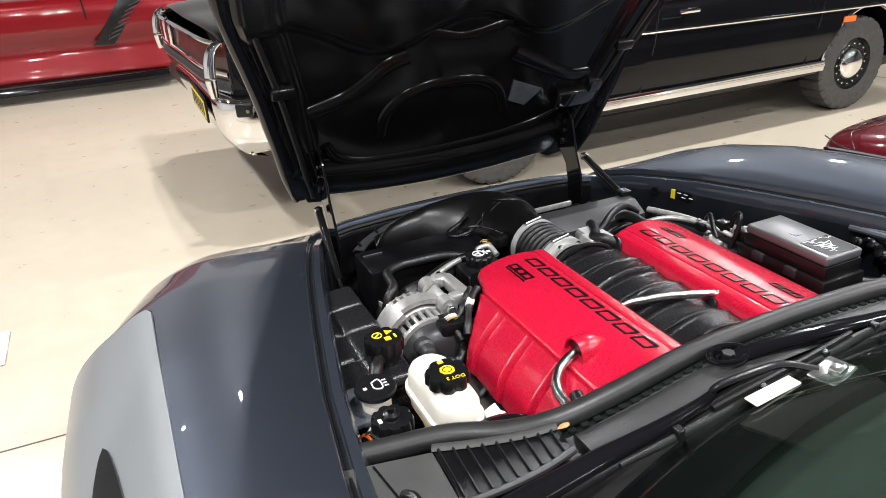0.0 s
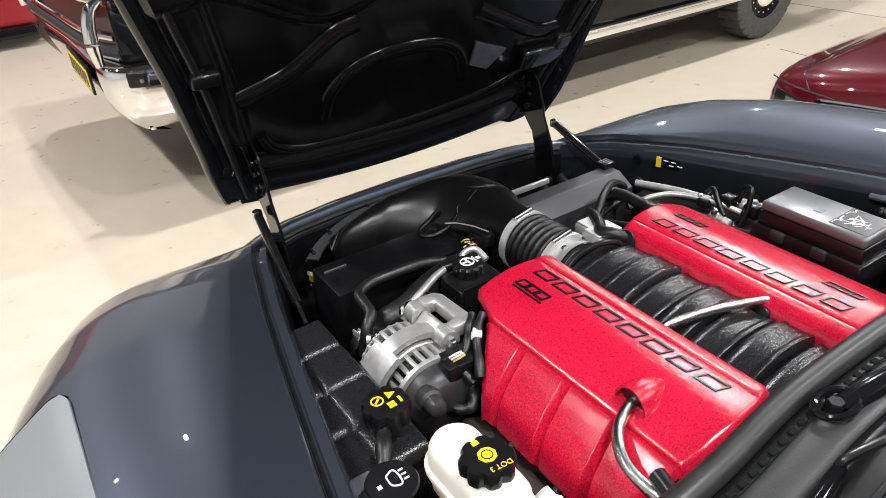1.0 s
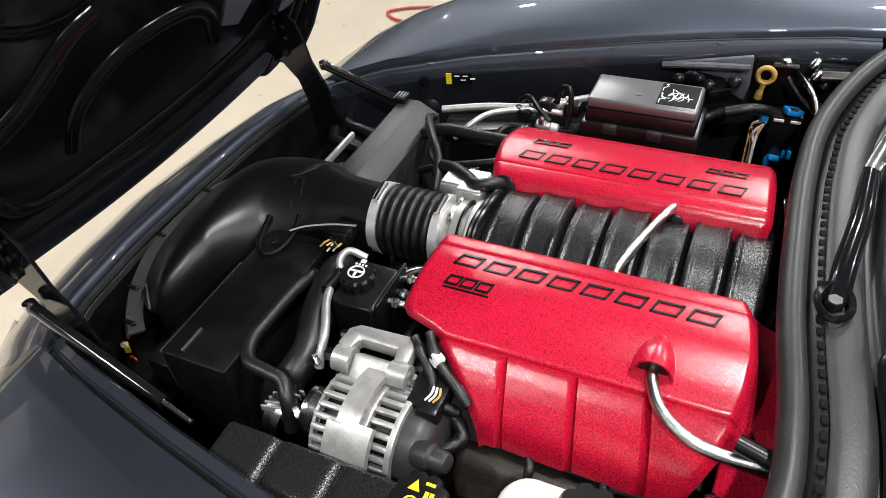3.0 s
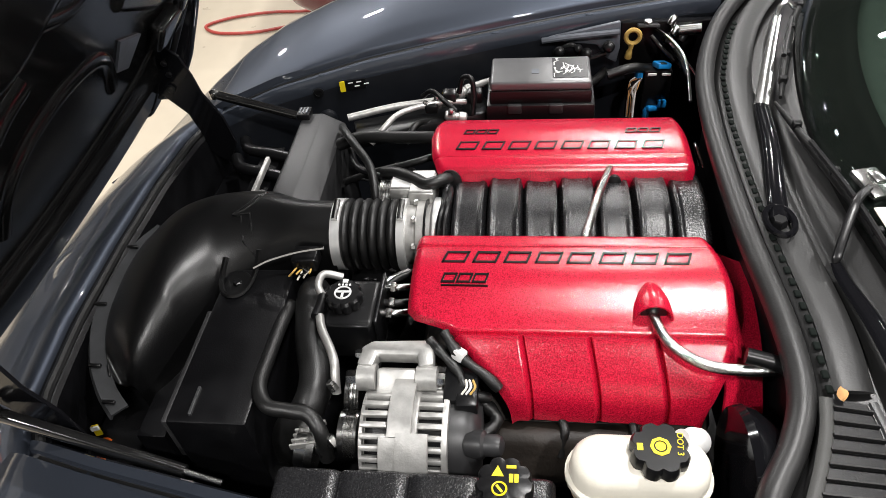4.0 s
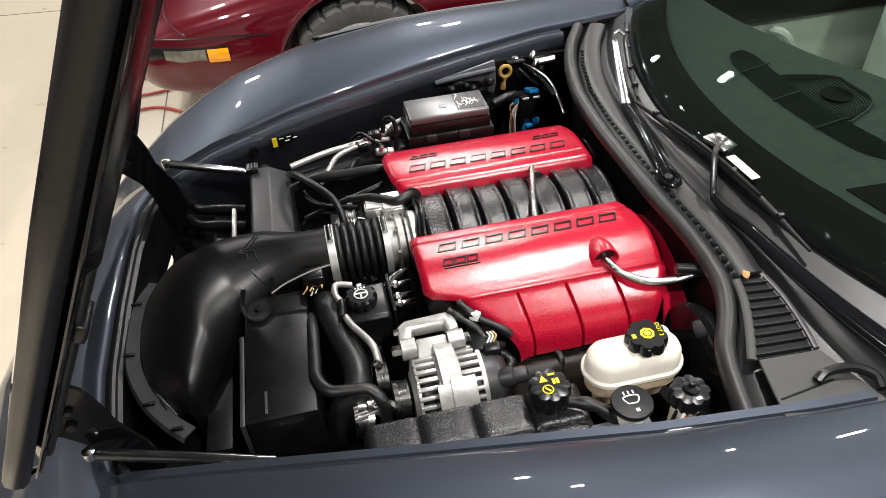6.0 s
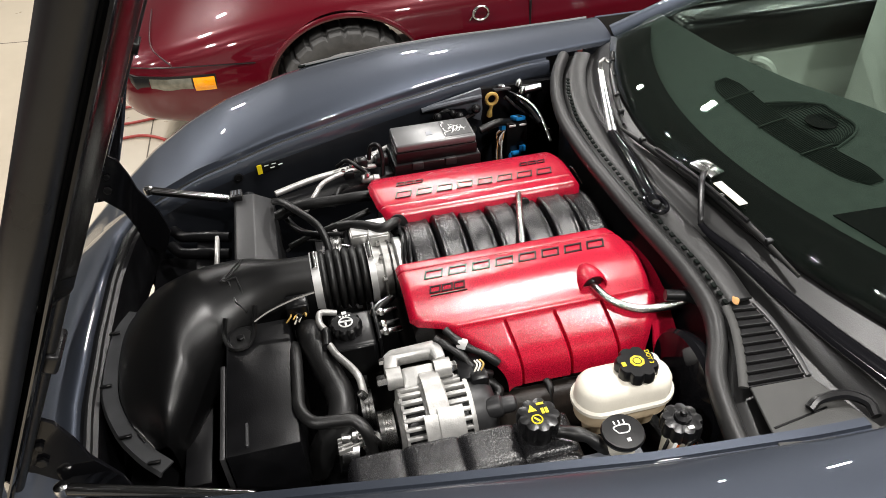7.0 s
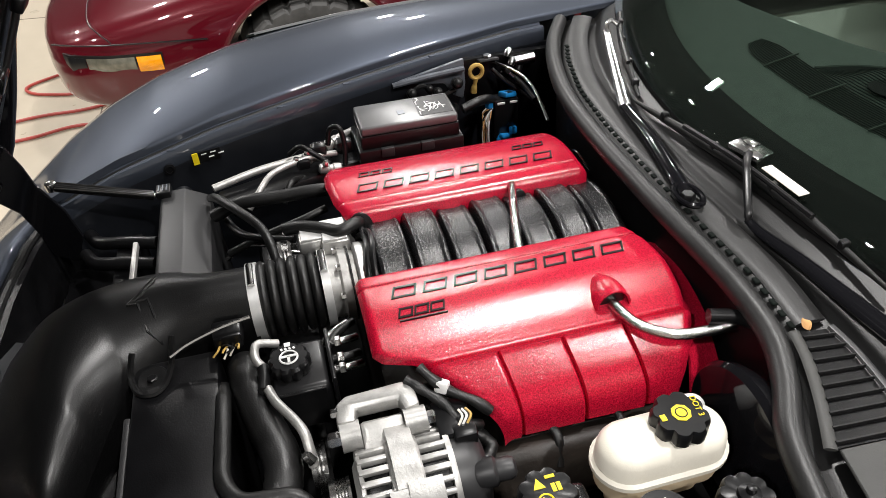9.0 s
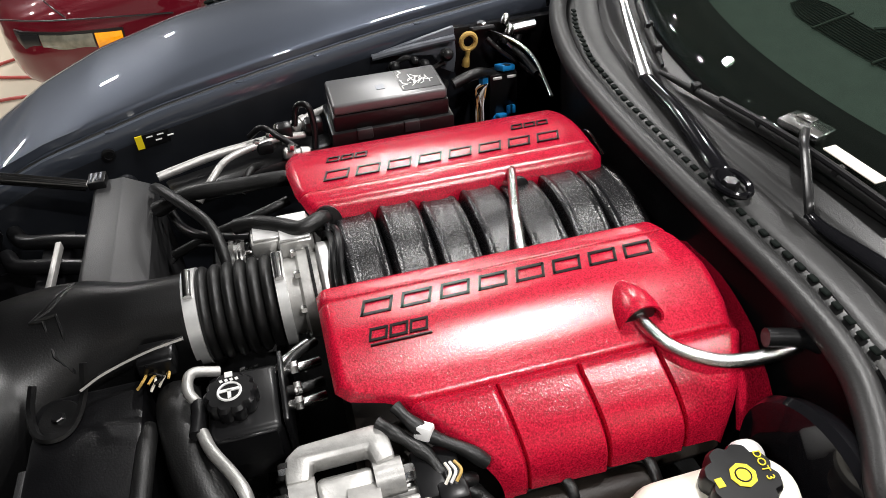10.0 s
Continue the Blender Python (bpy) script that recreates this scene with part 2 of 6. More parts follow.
def lathe(profile, n=32, m=None, lobes=0, depth=0.0):
    """profile: radius, height pairs turned round z; lobes: scallops round the rim."""
    bm = bmesh.new()
    rings = []
    for r, h in profile:
        ring = []
        for q in range(n):
            a = 2 * math.pi * q / n
            k = r * (1 - depth * (0.5 + 0.5 * math.cos(lobes * a)) ** 3) if lobes and r > 0.6 * max(p[0] for p in profile) else r
            ring.append(bm.verts.new((k * math.cos(a), k * math.sin(a), h)))
        rings.append(ring)
    for i in range(len(rings) - 1):
        for q in range(n):
            bm.faces.new((rings[i][q], rings[i][(q + 1) % n], rings[i + 1][(q + 1) % n], rings[i + 1][q]))
    bm.faces.new(rings[0][::-1])
    bm.faces.new(rings[-1])
    bmesh.ops.recalc_face_normals(bm, faces=bm.faces[:])
    if m:
        bm.transform(m)
    return bm


def along(a, b):
    """The pose whose z runs from a to b."""
    a, b = Vector(a), Vector(b)
    return Matrix.Translation(a) @ (b - a).to_track_quat("Z", "Y").to_matrix().to_4x4()


def rod(a, b, r, n=14):
    return lathe([(r, 0), (r, (Vector(b) - Vector(a)).length)], n, along(a, b))


def hexbolt(c, r=0.008, h=0.007, axis=(0, 0, 1)):
    return lathe([(r, 0), (r, h * 0.8), (r * 0.8, h)], 6, along(c, Vector(c) + Vector(axis)))


def mirror(bm, sx=-1):
    bm.transform(Matrix.Diagonal((sx, 1, 1, 1)))
    bmesh.ops.recalc_face_normals(bm, faces=bm.faces[:])
    return bm


def lettering(text, size, m, mat, parent, label=""):
    cu = bpy.data.curves.new("lettering", "FONT")
    cu.body, cu.size, cu.extrude, cu.align_x, cu.align_y = text, size, 0.0004, "CENTER", "CENTER"
    ob = bpy.data.objects.new("lettering", cu)
    me = bpy.data.meshes.new_from_object(ob)
    bpy.data.objects.remove(ob)
    me.transform(m)
    me.materials.append(mat)
    out = new("lettering", me)
    out.parent = parent
    return tagged(out, label) if label else out


# ---- room ----
X0, X1, Y0, Y1, ZC = -6.0, 12.0, -6.5, 11.0, 4.6
floor = tagged(part("floor", box(((X0 + X1) / 2, (Y0 + Y1) / 2, -0.1), (X1 - X0, Y1 - Y0, 0.2), 0), M_FLOOR), "cream coated garage floor with thin joints and scuffs", "floor", kind="structure")
# Unseen ceiling and walls, added; their pale and dark tones steer the reflections.
tagged(part("ceiling", box(((X0 + X1) / 2, (Y0 + Y1) / 2, ZC + 0.1), (X1 - X0, Y1 - Y0, 0.2), 0), M_CEIL), "unseen plain ceiling, kept dark for the reflections", "ceiling", kind="structure")
for nm, c, s in (("wall_west", (X0 - 0.1, (Y0 + Y1) / 2, ZC / 2), (0.2, Y1 - Y0, ZC)), ("wall_east", (X1 + 0.1, (Y0 + Y1) / 2, ZC / 2), (0.2, Y1 - Y0, ZC)),
                 ("wall_south", ((X0 + X1) / 2, Y0 - 0.1, ZC / 2), (X1 - X0, 0.2, ZC)), ("wall_north", ((X0 + X1) / 2, Y1 + 0.1, ZC / 2), (X1 - X0, 0.2, ZC))):
    tagged(part(nm, box(c, s, 0), M_WALL_PALE if nm in ("wall_west", "wall_north") else M_WALL), "unseen plain wall closing the room, kept pale for the reflections" if nm in ("wall_west", "wall_north") else "unseen plain wall closing the room, kept dark for the reflections", "wall", kind="structure")

light = thing("ceiling_light", "white batten light hung below the ceiling", "light", group="lights of the showroom")
part("housing", box((0, 0, 0.04), (0.18, 0.24, 0.06), 0.01), M_WALL, light)
part("diffuser", box((0, 0, 0.0), (0.12, 0.17, 0.02), 0.004), M_LAMP, light)
part("hanger", rod((0, 0, 0.05), (0, 0, ZC - LAMP_Z - 0.05), 0.01), M_STEEL, light)
lamp_data = bpy.data.lights.new("batten", "AREA")
lamp_data.shape, lamp_data.size, lamp_data.size_y, lamp_data.energy, lamp_data.color = "RECTANGLE", 0.12, 0.17, LAMP_POWER, (1.0, 0.975, 0.95)
for k, (x, y) in enumerate(LAMPS):
    m = pose(x, y, LAMP_Z + 0.05)
    if k == 0:
        light.matrix_basis = m
    else:
        copy_thing(light, m)
    lamp = new("lamp", lamp_data)
    lamp.matrix_basis = pose(x, y, LAMP_Z)

# ---- the open sports car: body ----
car = thing("sports_car", "dark grey-blue sports car with its hood raised and engine bay open", "car")

RAIL_X = [(1.10, 0.36), (1.0, 0.41), (0.80, 0.47), (0.664, 0.515), (0.45, 0.57), (0.26, 0.612), (0.10, 0.645), (-0.05, 0.675), (-0.30, 0.71), (-0.60, 0.73)]
RAIL_Z = [(1.10, 0.60), (1.0, 0.65), (0.90, 0.705), (0.80, 0.762), (0.664, 0.80), (0.45, 0.835), (0.26, 0.855), (0.10, 0.87), (-0.10, 0.885), (-0.30, 0.90), (-0.60, 0.91)]
CROWN_Z = [(1.10, 0.55), (1.0, 0.62), (0.90, 0.695), (0.80, 0.76), (0.70, 0.81), (0.58, 0.852), (0.40, 0.888), (0.24, 0.905), (0.10, 0.918), (-0.10, 0.925), (-0.30, 0.925), (-0.60, 0.93)]
SIDE_X = [(1.10, 0.66), (1.0, 0.76), (0.90, 0.835), (0.80, 0.89), (0.70, 0.93), (0.59, 0.965), (0.466, 1.01), (0.31, 1.058), (0.10, 1.066), (-0.20, 1.064), (-0.40, 1.035), (-0.60, 0.99)]


def at_fraction(pts, u):
    """A point along a smoothed outline of x, z pairs."""
    n = len(pts) - 1
    s = min(u * n, n - 1e-6)
    k = int(s)
    t = s - k
    a, b, c, d = pts[max(k - 1, 0)], pts[k], pts[k + 1], pts[min(k + 2, n)]
    return tuple(0.5 * (2 * b[i] + (c[i] - a[i]) * t + (2 * a[i] - 5 * b[i] + 4 * c[i] - d[i]) * t * t + (3 * b[i] - a[i] - 3 * c[i] + d[i]) * t ** 3) for i in (0, 1))


def crown_x(y):
    return interp(y, [(1.10, 0.525), (1.0, 0.60), (0.80, 0.695), (0.65, 0.74), (0.45, 0.776), (0.26, 0.795), (0.10, 0.81), (-0.20, 0.825), (-0.60, 0.84)])


def fender_point(u, v):
    """From the hood opening over the crown, then in one round sweep out and down the flank."""
    y = 1.10 - 1.70 * v
    xr, zr, zc, xs, xp = interp(y, RAIL_X), interp(y, RAIL_Z), interp(y, CROWN_Z), interp(y, SIDE_X), crown_x(y)
    drop = interp(y, [(1.10, 0.16), (0.60, 0.19), (0.30, 0.205), (-0.6, 0.22)])
    if u < 0.04:
        return Vector((xr + 0.003 * u / 0.04, y, zr - 0.012 * (1 - u / 0.04)))
    if u < 0.42:
        t = (u - 0.04) / 0.38
        return Vector((xr + 0.003 + (xp - xr - 0.003) * t, y, zr + (zc - zr) * (1 - (1 - t) ** 2)))
    if u < 0.88:
        a = (u - 0.42) / 0.46 * math.pi / 2
        return Vector((xp + (xs - xp) * math.sin(a), y, zc - drop * (1 - math.cos(a))))
    t = (u - 0.88) / 0.12
    return Vector((xs - 0.02 * t * t, y, zc - drop - 0.24 * t))


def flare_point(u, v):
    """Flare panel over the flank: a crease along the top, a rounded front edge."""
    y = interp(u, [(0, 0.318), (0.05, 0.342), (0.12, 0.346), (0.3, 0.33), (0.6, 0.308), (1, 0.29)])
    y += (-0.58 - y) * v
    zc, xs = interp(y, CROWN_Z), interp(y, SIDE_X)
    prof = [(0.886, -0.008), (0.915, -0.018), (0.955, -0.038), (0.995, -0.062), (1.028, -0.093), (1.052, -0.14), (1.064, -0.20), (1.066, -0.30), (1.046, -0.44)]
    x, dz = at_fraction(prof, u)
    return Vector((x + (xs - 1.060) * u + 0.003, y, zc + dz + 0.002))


for side, sx in (("left", -1), ("right", 1)):
    bm = surf(fender_point, 100, 110, 0.004)
    if sx < 0:
        mirror(bm)
    fender = part("fender", bm, M_PAINT, car, "glossy dark grey-blue front fender with a rounded flank", 60)
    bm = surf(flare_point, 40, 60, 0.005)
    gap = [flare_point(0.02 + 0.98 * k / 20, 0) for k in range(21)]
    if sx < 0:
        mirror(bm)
    flare = part("flare_panel", bm, M_FLARE, fender, "smooth satin flare panel on the flank, pale reflection put into its grey", 30)
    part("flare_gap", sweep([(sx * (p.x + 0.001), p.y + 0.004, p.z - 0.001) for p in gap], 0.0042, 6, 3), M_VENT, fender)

    # channel and lip along the hood opening, then the inner panel
    def channel(u, v, sx=sx):
        y = 0.82 - 1.20 * v
        xr, zr = interp(y, RAIL_X), interp(y, RAIL_Z)
        pts = [(xr, zr - 0.012), (xr - 0.004, zr - 0.018), (xr - 0.016, zr - 0.019), (xr - 0.019, zr - 0.014), (xr - 0.030, zr - 0.014), (xr - 0.036, zr - 0.024), (xr - 0.038, zr - 0.05)]
        k = u * 6
        i = min(int(k), 5)
        t = k - i
        return (sx * (pts[i][0] + (pts[i + 1][0] - pts[i][0]) * t), y, pts[i][1] + (pts[i + 1][1] - pts[i][1]) * t)

    part("hood_channel", surf(channel, 6, 40, 0.003), M_PAINT, car, "painted folded edge channel beside the fender", 30)

    def inner(u, v, sx=sx):
        y = 0.84 - 1.44 * v
        xr, zr = interp(y, RAIL_X), interp(y, RAIL_Z)
        z = (zr - 0.05) * (1 - u) + 0.42 * u
        return (sx * (xr - 0.038 - 0.03 * u), y, z)

    part("inner_panel", surf(inner, 8, 30, 0.004), M_BAY, car, "satin dark inner fender panel")

# nose between the fenders
RIM = [(0.0, 0.872), (0.2, 0.868), (0.35, 0.85), (0.42, 0.825), (0.48, 0.79)]


def nose(u, v):
    x = -0.50 + 1.0 * u
    y0 = interp(abs(x), RIM)
    prof = [(0.0, 0.735), (0.008, 0.750), (0.03, 0.749), (0.09, 0.725), (0.19, 0.665), (0.30, 0.58), (0.36, 0.49), (0.36, 0.36)]
    a, b = at_fraction(prof, v)
    return (x, y0 + a * (1 - 0.25 * abs(x)), b)


part("nose_panel", surf(nose, 40, 30, 0.004), M_PAINT, car, "dark grey-blue nose panel below the open hood", 60)


def rim_strip(u, v):
    x = -0.47 + 0.94 * u
    y0 = interp(abs(x), RIM)
    prof = [(0.0, 0.737), (-0.010, 0.738), (-0.016, 0.728), (-0.024, 0.724), (-0.028, 0.69), (-0.032, 0.60)]
    k = v * 5
    i = min(int(k), 4)
    t = k - i
    return (x, y0 + prof[i][0] + (prof[i + 1][0] - prof[i][0]) * t, prof[i][1] + (prof[i + 1][1] - prof[i][1]) * t)


part("radiator_support", surf(rim_strip, 40, 20, 0.003), M_BLACK, car, "black plastic trim along the nose opening")
part("nose_seal", sweep([(x, interp(abs(x), RIM) - 0.014, 0.740) for x in [-0.47 + 0.94 * k / 16 for k in range(17)]], 0.008, 8, 3), M_RUBBER, car, "black rubber seal along the nose")
part("bay_floor", box((0, 0.19, 0.40), (1.68, 1.20, 0.03), 0.003), M_BLACK, car)
part("nose_undertray", box((0, 0.95, 0.375), (1.06, 0.44, 0.02), 0.004), M_BLACK, car)
part("underbody", box((0, -0.90, 0.27), (1.5, 3.4, 0.2), 0.02), M_BLACK, car)

# wheels
for x in (-0.8, 0.8):
    for y in (0.28, -2.40):
        w = part("wheel", lathe([(0.20, -0.12), (0.315, -0.13), (0.327, -0.10), (0.327, 0.10), (0.315, 0.13), (0.20, 0.12)], 40, pose(x, y, 0.327, 0, 90, 0)), M_TYRE, car)
        part("rim", lathe([(0.05, -0.125), (0.20, -0.125), (0.21, -0.1), (0.21, 0.1), (0.20, 0.125), (0.05, 0.125)], 30, pose(x, y, 0.327, 0, 90, 0)), M_ALU, w)

# raised hood: built flat, front edge along x, then tilted up
HOOD = pose(-0.02, 0.945, 0.825, -61.6, 0, 0)


def hood_half(s):
    return interp(s, [(-0.05, 0.40), (0.0, 0.45), (0.05, 0.47), (0.17, 0.495), (0.4, 0.55), (0.62, 0.615), (1.1, 0.66)])


def front_edge(a):
    return -0.045 * (1 - a * a)


def hood_outer(u, v):
    a = 2 * u - 1
    s = front_edge(a) * (1 - v) + 1.14 * v
    return (a * hood_half(s), -s, (0.045 * (1 - a * a) + 0.008) * min(1.0, 0.3 + 8 * v))


def hood_inner(u, v):
    a = 2 * u - 1
    s = (front_edge(a) + 0.012) * (1 - v) + 1.12 * v
    half = hood_half(s) - 0.012
    b = abs(a)
    edge = max(0.0, min(1.0, (b - 0.80) / 0.05)) * max(0.0, min(1.0, (0.985 - b) / 0.02))
    rim = max(0.0, min(1.0, (0.10 + 0.05 * b * b - s) / 0.02)) * min(1.0, v * 40)
    z = -0.014 - 0.024 * max(edge, rim)
    wave = 0.50 + 0.045 * math.cos(a * 7.5) + 0.03 * b
    z -= 0.012 * max(0.0, min(1.0, (s - wave) / 0.02))
    return (a * half, -s, z)


def on_hood(name, bm, mat, label=""):
    bm.transform(HOOD)
    return part(name, bm, mat, hood, label, 50)


bm = surf(hood_outer, 30, 40, 0.004)
bm.transform(HOOD)
hood = part("hood", bm, M_PAINT, car, "raised dark hood hinged at the nose", 60)
on_hood("hood_liner", surf(hood_inner, 90, 110, 0.003), M_LINER, "glossy black inner hood panel with pressed ribs")
RIBS = [[(-0.37, 0.19), (-0.34, 0.14), (-0.27, 0.107), (-0.16, 0.098), (0.02, 0.10), (0.17, 0.113), (0.30, 0.14), (0.39, 0.185)],
        [(-0.215, 0.19), (-0.205, 0.262), (-0.16, 0.312), (-0.08, 0.338), (0.02, 0.338), (0.09, 0.318), (0.135, 0.278), (0.165, 0.21)],
        [(-0.42, 0.303), (-0.31, 0.343), (-0.22, 0.415), (-0.165, 0.436)],
        [(0.145, 0.405), (0.265, 0.345), (0.36, 0.30), (0.44, 0.297)],
        [(-0.49, 0.587), (-0.335, 0.545), (-0.25, 0.535), (-0.13, 0.505), (-0.03, 0.478), (0.045, 0.487), (0.155, 0.517), (0.265, 0.535), (0.40, 0.56), (0.5, 0.60)]]
for line, r in zip(RIBS, (0.016, 0.017, 0.022, 0.022, 0.012)):
    on_hood("pressed_rib", sweep([(x, -1.03 * s, -0.014) for x, s in line], r, 10, 6, flat=0.55), M_LINER)
on_hood("pad", prism([(0.17, -0.32), (0.275, -0.275), (0.23, -0.222), (0.17, -0.25)], -0.019, 0), M_PAD, "pale grey patch on the liner")
for sx in (-1, 1):
    on_hood("hood_edge", sweep([(sx * (hood_half(s) - 0.004), -s, -0.004) for s in [0.0 + 1.1 * k / 12 for k in range(13)]], 0.013, 8, 3, flat=1.5), M_SATIN, "black rolled hood edge")
    on_hood("edge_seal", sweep([(sx * (hood_half(s) - 0.055), -s, -0.040) for s in [0.03 + 1.05 * k / 12 for k in range(13)]], 0.008, 8, 3), M_RUBBER, "black rubber seal strip")
    on_hood("stop_block", box((sx * 0.49, -0.417, -0.045), (0.055, 0.03, 0.02), 0.005), M_SATIN)

    def flange(u, v, sx=sx):
        """Rolled side flange, deeper towards the nose."""
        s = 0.02 + 1.06 * v
        deep = 0.012 if sx < 0 else interp(s, [(0.0, 0.050), (0.12, 0.056), (0.22, 0.044), (0.30, 0.030), (0.40, 0.012), (0.52, 0.016), (1.1, 0.016)])
        return (sx * (hood_half(s) - 0.062 + 0.058 * u), -s, -0.018 - deep * math.sin(math.pi / 2 * u) ** 1.5 - 0.006 * math.sin(math.pi * u))

    on_hood("side_flange", surf(flange, 8, 40, 0.003), M_GLOSS, "glossy black rolled side flange")
    if sx > 0:
        on_hood("bridge", join(box((sx * 0.395, -0.235, -0.030), (0.135, 0.062, 0.034), 0.010, 3), box((sx * 0.445, -0.275, -0.034), (0.05, 0.05, 0.03), 0.010, 3)), M_STRUT, "moulded black bridge across the edge channel")
    on_hood("channel_rib", sweep([(sx * (hood_half(q) - 0.085 - 0.02 * (0.2 - q)), -q, -0.032) for q in (0.02, 0.08, 0.14, 0.20)], 0.009, 8, 5), M_LINER)

# hinges and gas struts
for sx in (-1, 1):
    hx = -0.415 if sx < 0 else 0.368
    arm = [(0.772, 0.66), (0.812, 0.69), (0.820, 0.75), (0.834, 0.80), (0.870, 0.842), (0.908, 0.868), (0.915, 0.93), (0.893, 0.985), (0.848, 0.985), (0.806, 0.945), (0.792, 0.90), (0.784, 0.855), (0.754, 0.79), (0.742, 0.72)]
    bm = prism(arm, 0.007, 0.0015, 1)
    bm.transform(Matrix.Translation((hx, 0, 0)) @ Matrix(((0, 0, 1, 0), (1, 0, 0, 0), (0, 1, 0, 0), (0, 0, 0, 1))))
    hinge = part("hinge", bm, M_GLOSS, car, "black steel hood hinge arm")
    for yy, zz in ((0.842, 0.932), (0.840, 0.905), (0.849, 0.869)):
        part("bolt", hexbolt((hx - 0.001, yy, zz), 0.010 if zz < 0.88 else 0.007, 0.007, (-1, 0, 0)), M_SATIN, hinge)
    a = Vector((-0.432, 0.838, 0.812)) if sx < 0 else Vector((0.390, 0.766, 0.837))
    b = Vector((-0.479, 0.498, 0.724)) if sx < 0 else Vector((0.394, 0.554, 0.763))
    strut = part("gas_strut", rod(a.lerp(b, 0.03), a.lerp(b, 0.84), 0.0105), M_STRUT, car, "black gas strut with a bright rod")
    part("rod", rod(a.lerp(b, 0.80), b, 0.005), M_STEEL, strut)
    part("ball_joint", lathe([(0.004, -0.012), (0.011, -0.008), (0.012, 0), (0.011, 0.008), (0.004, 0.012)], 14, Matrix.Translation(a)), M_STEEL, strut)

# cowl, windscreen and wipers
SEAL = [(-0.70, -0.185, 0.857), (-0.62, -0.20, 0.861), (-0.54, -0.222, 0.868), (-0.47, -0.262, 0.876), (-0.40, -0.285, 0.886), (-0.30, -0.285, 0.897), (-0.15, -0.27, 0.906), (0.0, -0.265, 0.907), (0.15, -0.266, 0.906), (0.30, -0.278, 0.905), (0.45, -0.315, 0.90), (0.58, -0.365, 0.895), (0.70, -0.43, 0.89)]
part("cowl_seal", sweep(SEAL, 0.0175, 14, 6), M_SEAL, car, "thick black rubber cowl seal")


def seal_y(x):
    return interp(x, [(p[0], p[1]) for p in SEAL])


def seal_z(x):
    return interp(x, [(p[0], p[2]) for p in SEAL])


def glass_base(x):
    return -0.405 - 0.36 * x * x


def cowl(u, v):
    x = -0.72 + 1.44 * u
    y0, y1 = seal_y(x) - 0.012, glass_base(x) - 0.03
    prof = [(0.0, 0.892), (0.08, 0.905), (0.14, 0.908), (0.18, 0.897), (0.30, 0.895), (0.55, 0.90), (0.62, 0.915), (0.80, 0.925), (1.0, 0.935)]
    return (x, y0 + (y1 - y0) * v, interp(v, prof) - 0.03 * x * x + (seal_z(x) - 0.905) * (1 - v * v))


part("cowl_panel", surf(cowl, 60, 30, 0.003), M_COWL, car, "black plastic cowl panel below the windscreen", 50)


def firewall(u, v):
    x = -0.72 + 1.44 * u
    return (x, seal_y(x) - 0.01 - 0.02 * v, seal_z(x) - 0.015 - 0.45 * v)


part("firewall", surf(firewall, 40, 6, 0.004), M_BLACK, car)


def screen_point(x, v):
    w = 1 - 0.18 * v
    return Vector((x * w, glass_base(x) - 0.78 * v - 0.05 * v * v, 0.938 - 0.03 * x * x + 0.36 * v - 0.07 * v * v))


wind = part("windscreen", surf(lambda u, v: screen_point(-0.74 + 1.48 * u, v), 40, 20, 0.005), M_GLASS, car, "curved green-tinted windscreen", 180)
wind.visible_shadow = False


def frit(u, v):
    x = -0.735 + 1.47 * u
    return screen_point(x, (0.118 + 0.07 * x * x) * v) + Vector((0, 0.002, -0.007))


part("black_band", surf(frit, 50, 4, 0.001), M_FRIT, wind, "black printed band at the foot of the glass", 180)


def dash_end(x):
    return interp(x, [(-0.7, -1.0), (-0.1, -0.99), (0.015, -0.95), (0.157, -0.865), (0.4, -0.79), (0.7, -0.75)])


def dash(u, v):
    x = -0.70 + 1.40 * u
    y0 = glass_base(x) - 0.045
    y = y0 + (dash_end(x) - y0) * v
    return (x, y, 0.918 - 0.03 * x * x + 0.075 * math.sin(min(1.0, v * 1.15) * math.pi / 2) - 0.05 * max(0.0, v - 0.85) * 6)


def dash_z(x, y):
    y0 = glass_base(x) - 0.045
    return dash((x + 0.7) / 1.4, (y - y0) / (dash_end(x) - y0))[2]


board = part("dashboard", surf(dash, 40, 30, 0.006), M_DASH, car, "dark green-grey dashboard top under the glass", 60)
# defroster slot grille and the round speaker grille behind it
def vent_line(x, k):
    y = -0.662 - 0.35 * (x - 0.10) ** 2 + 0.03 * x + k * (1 - 0.6 * abs((x + 0.005) / 0.25) ** 14)
    return (x, y, dash_z(x, y) + 0.009)


part("vent_bed", surf(lambda u, v: Vector(vent_line(-0.255 + 0.50 * u, -0.030 + 0.06 * v)) - Vector((0, 0, 0.002)), 20, 3, 0.001), M_DEFROST, board, "dark defroster opening")
for k in range(12):
    part("vent_slat", sweep([vent_line(-0.252 + 0.494 * j / 12, -0.028 + 0.0051 * k) for j in range(13)], 0.0011, 6, 2), M_VENT, board)


def speaker_point(u, v):
    """A rounded wedge behind the slot, wider towards its far end."""
    x = 0.095 - 0.22 * u
    deep = 0.10 * min(1.0, u / 0.28) ** 0.8 * (1 - max(0.0, (u - 0.6) / 0.4) ** 3)
    y = vent_line(x, -0.031)[1] - deep * v
    return Vector((x, y, dash_z(x, y) + 0.006))


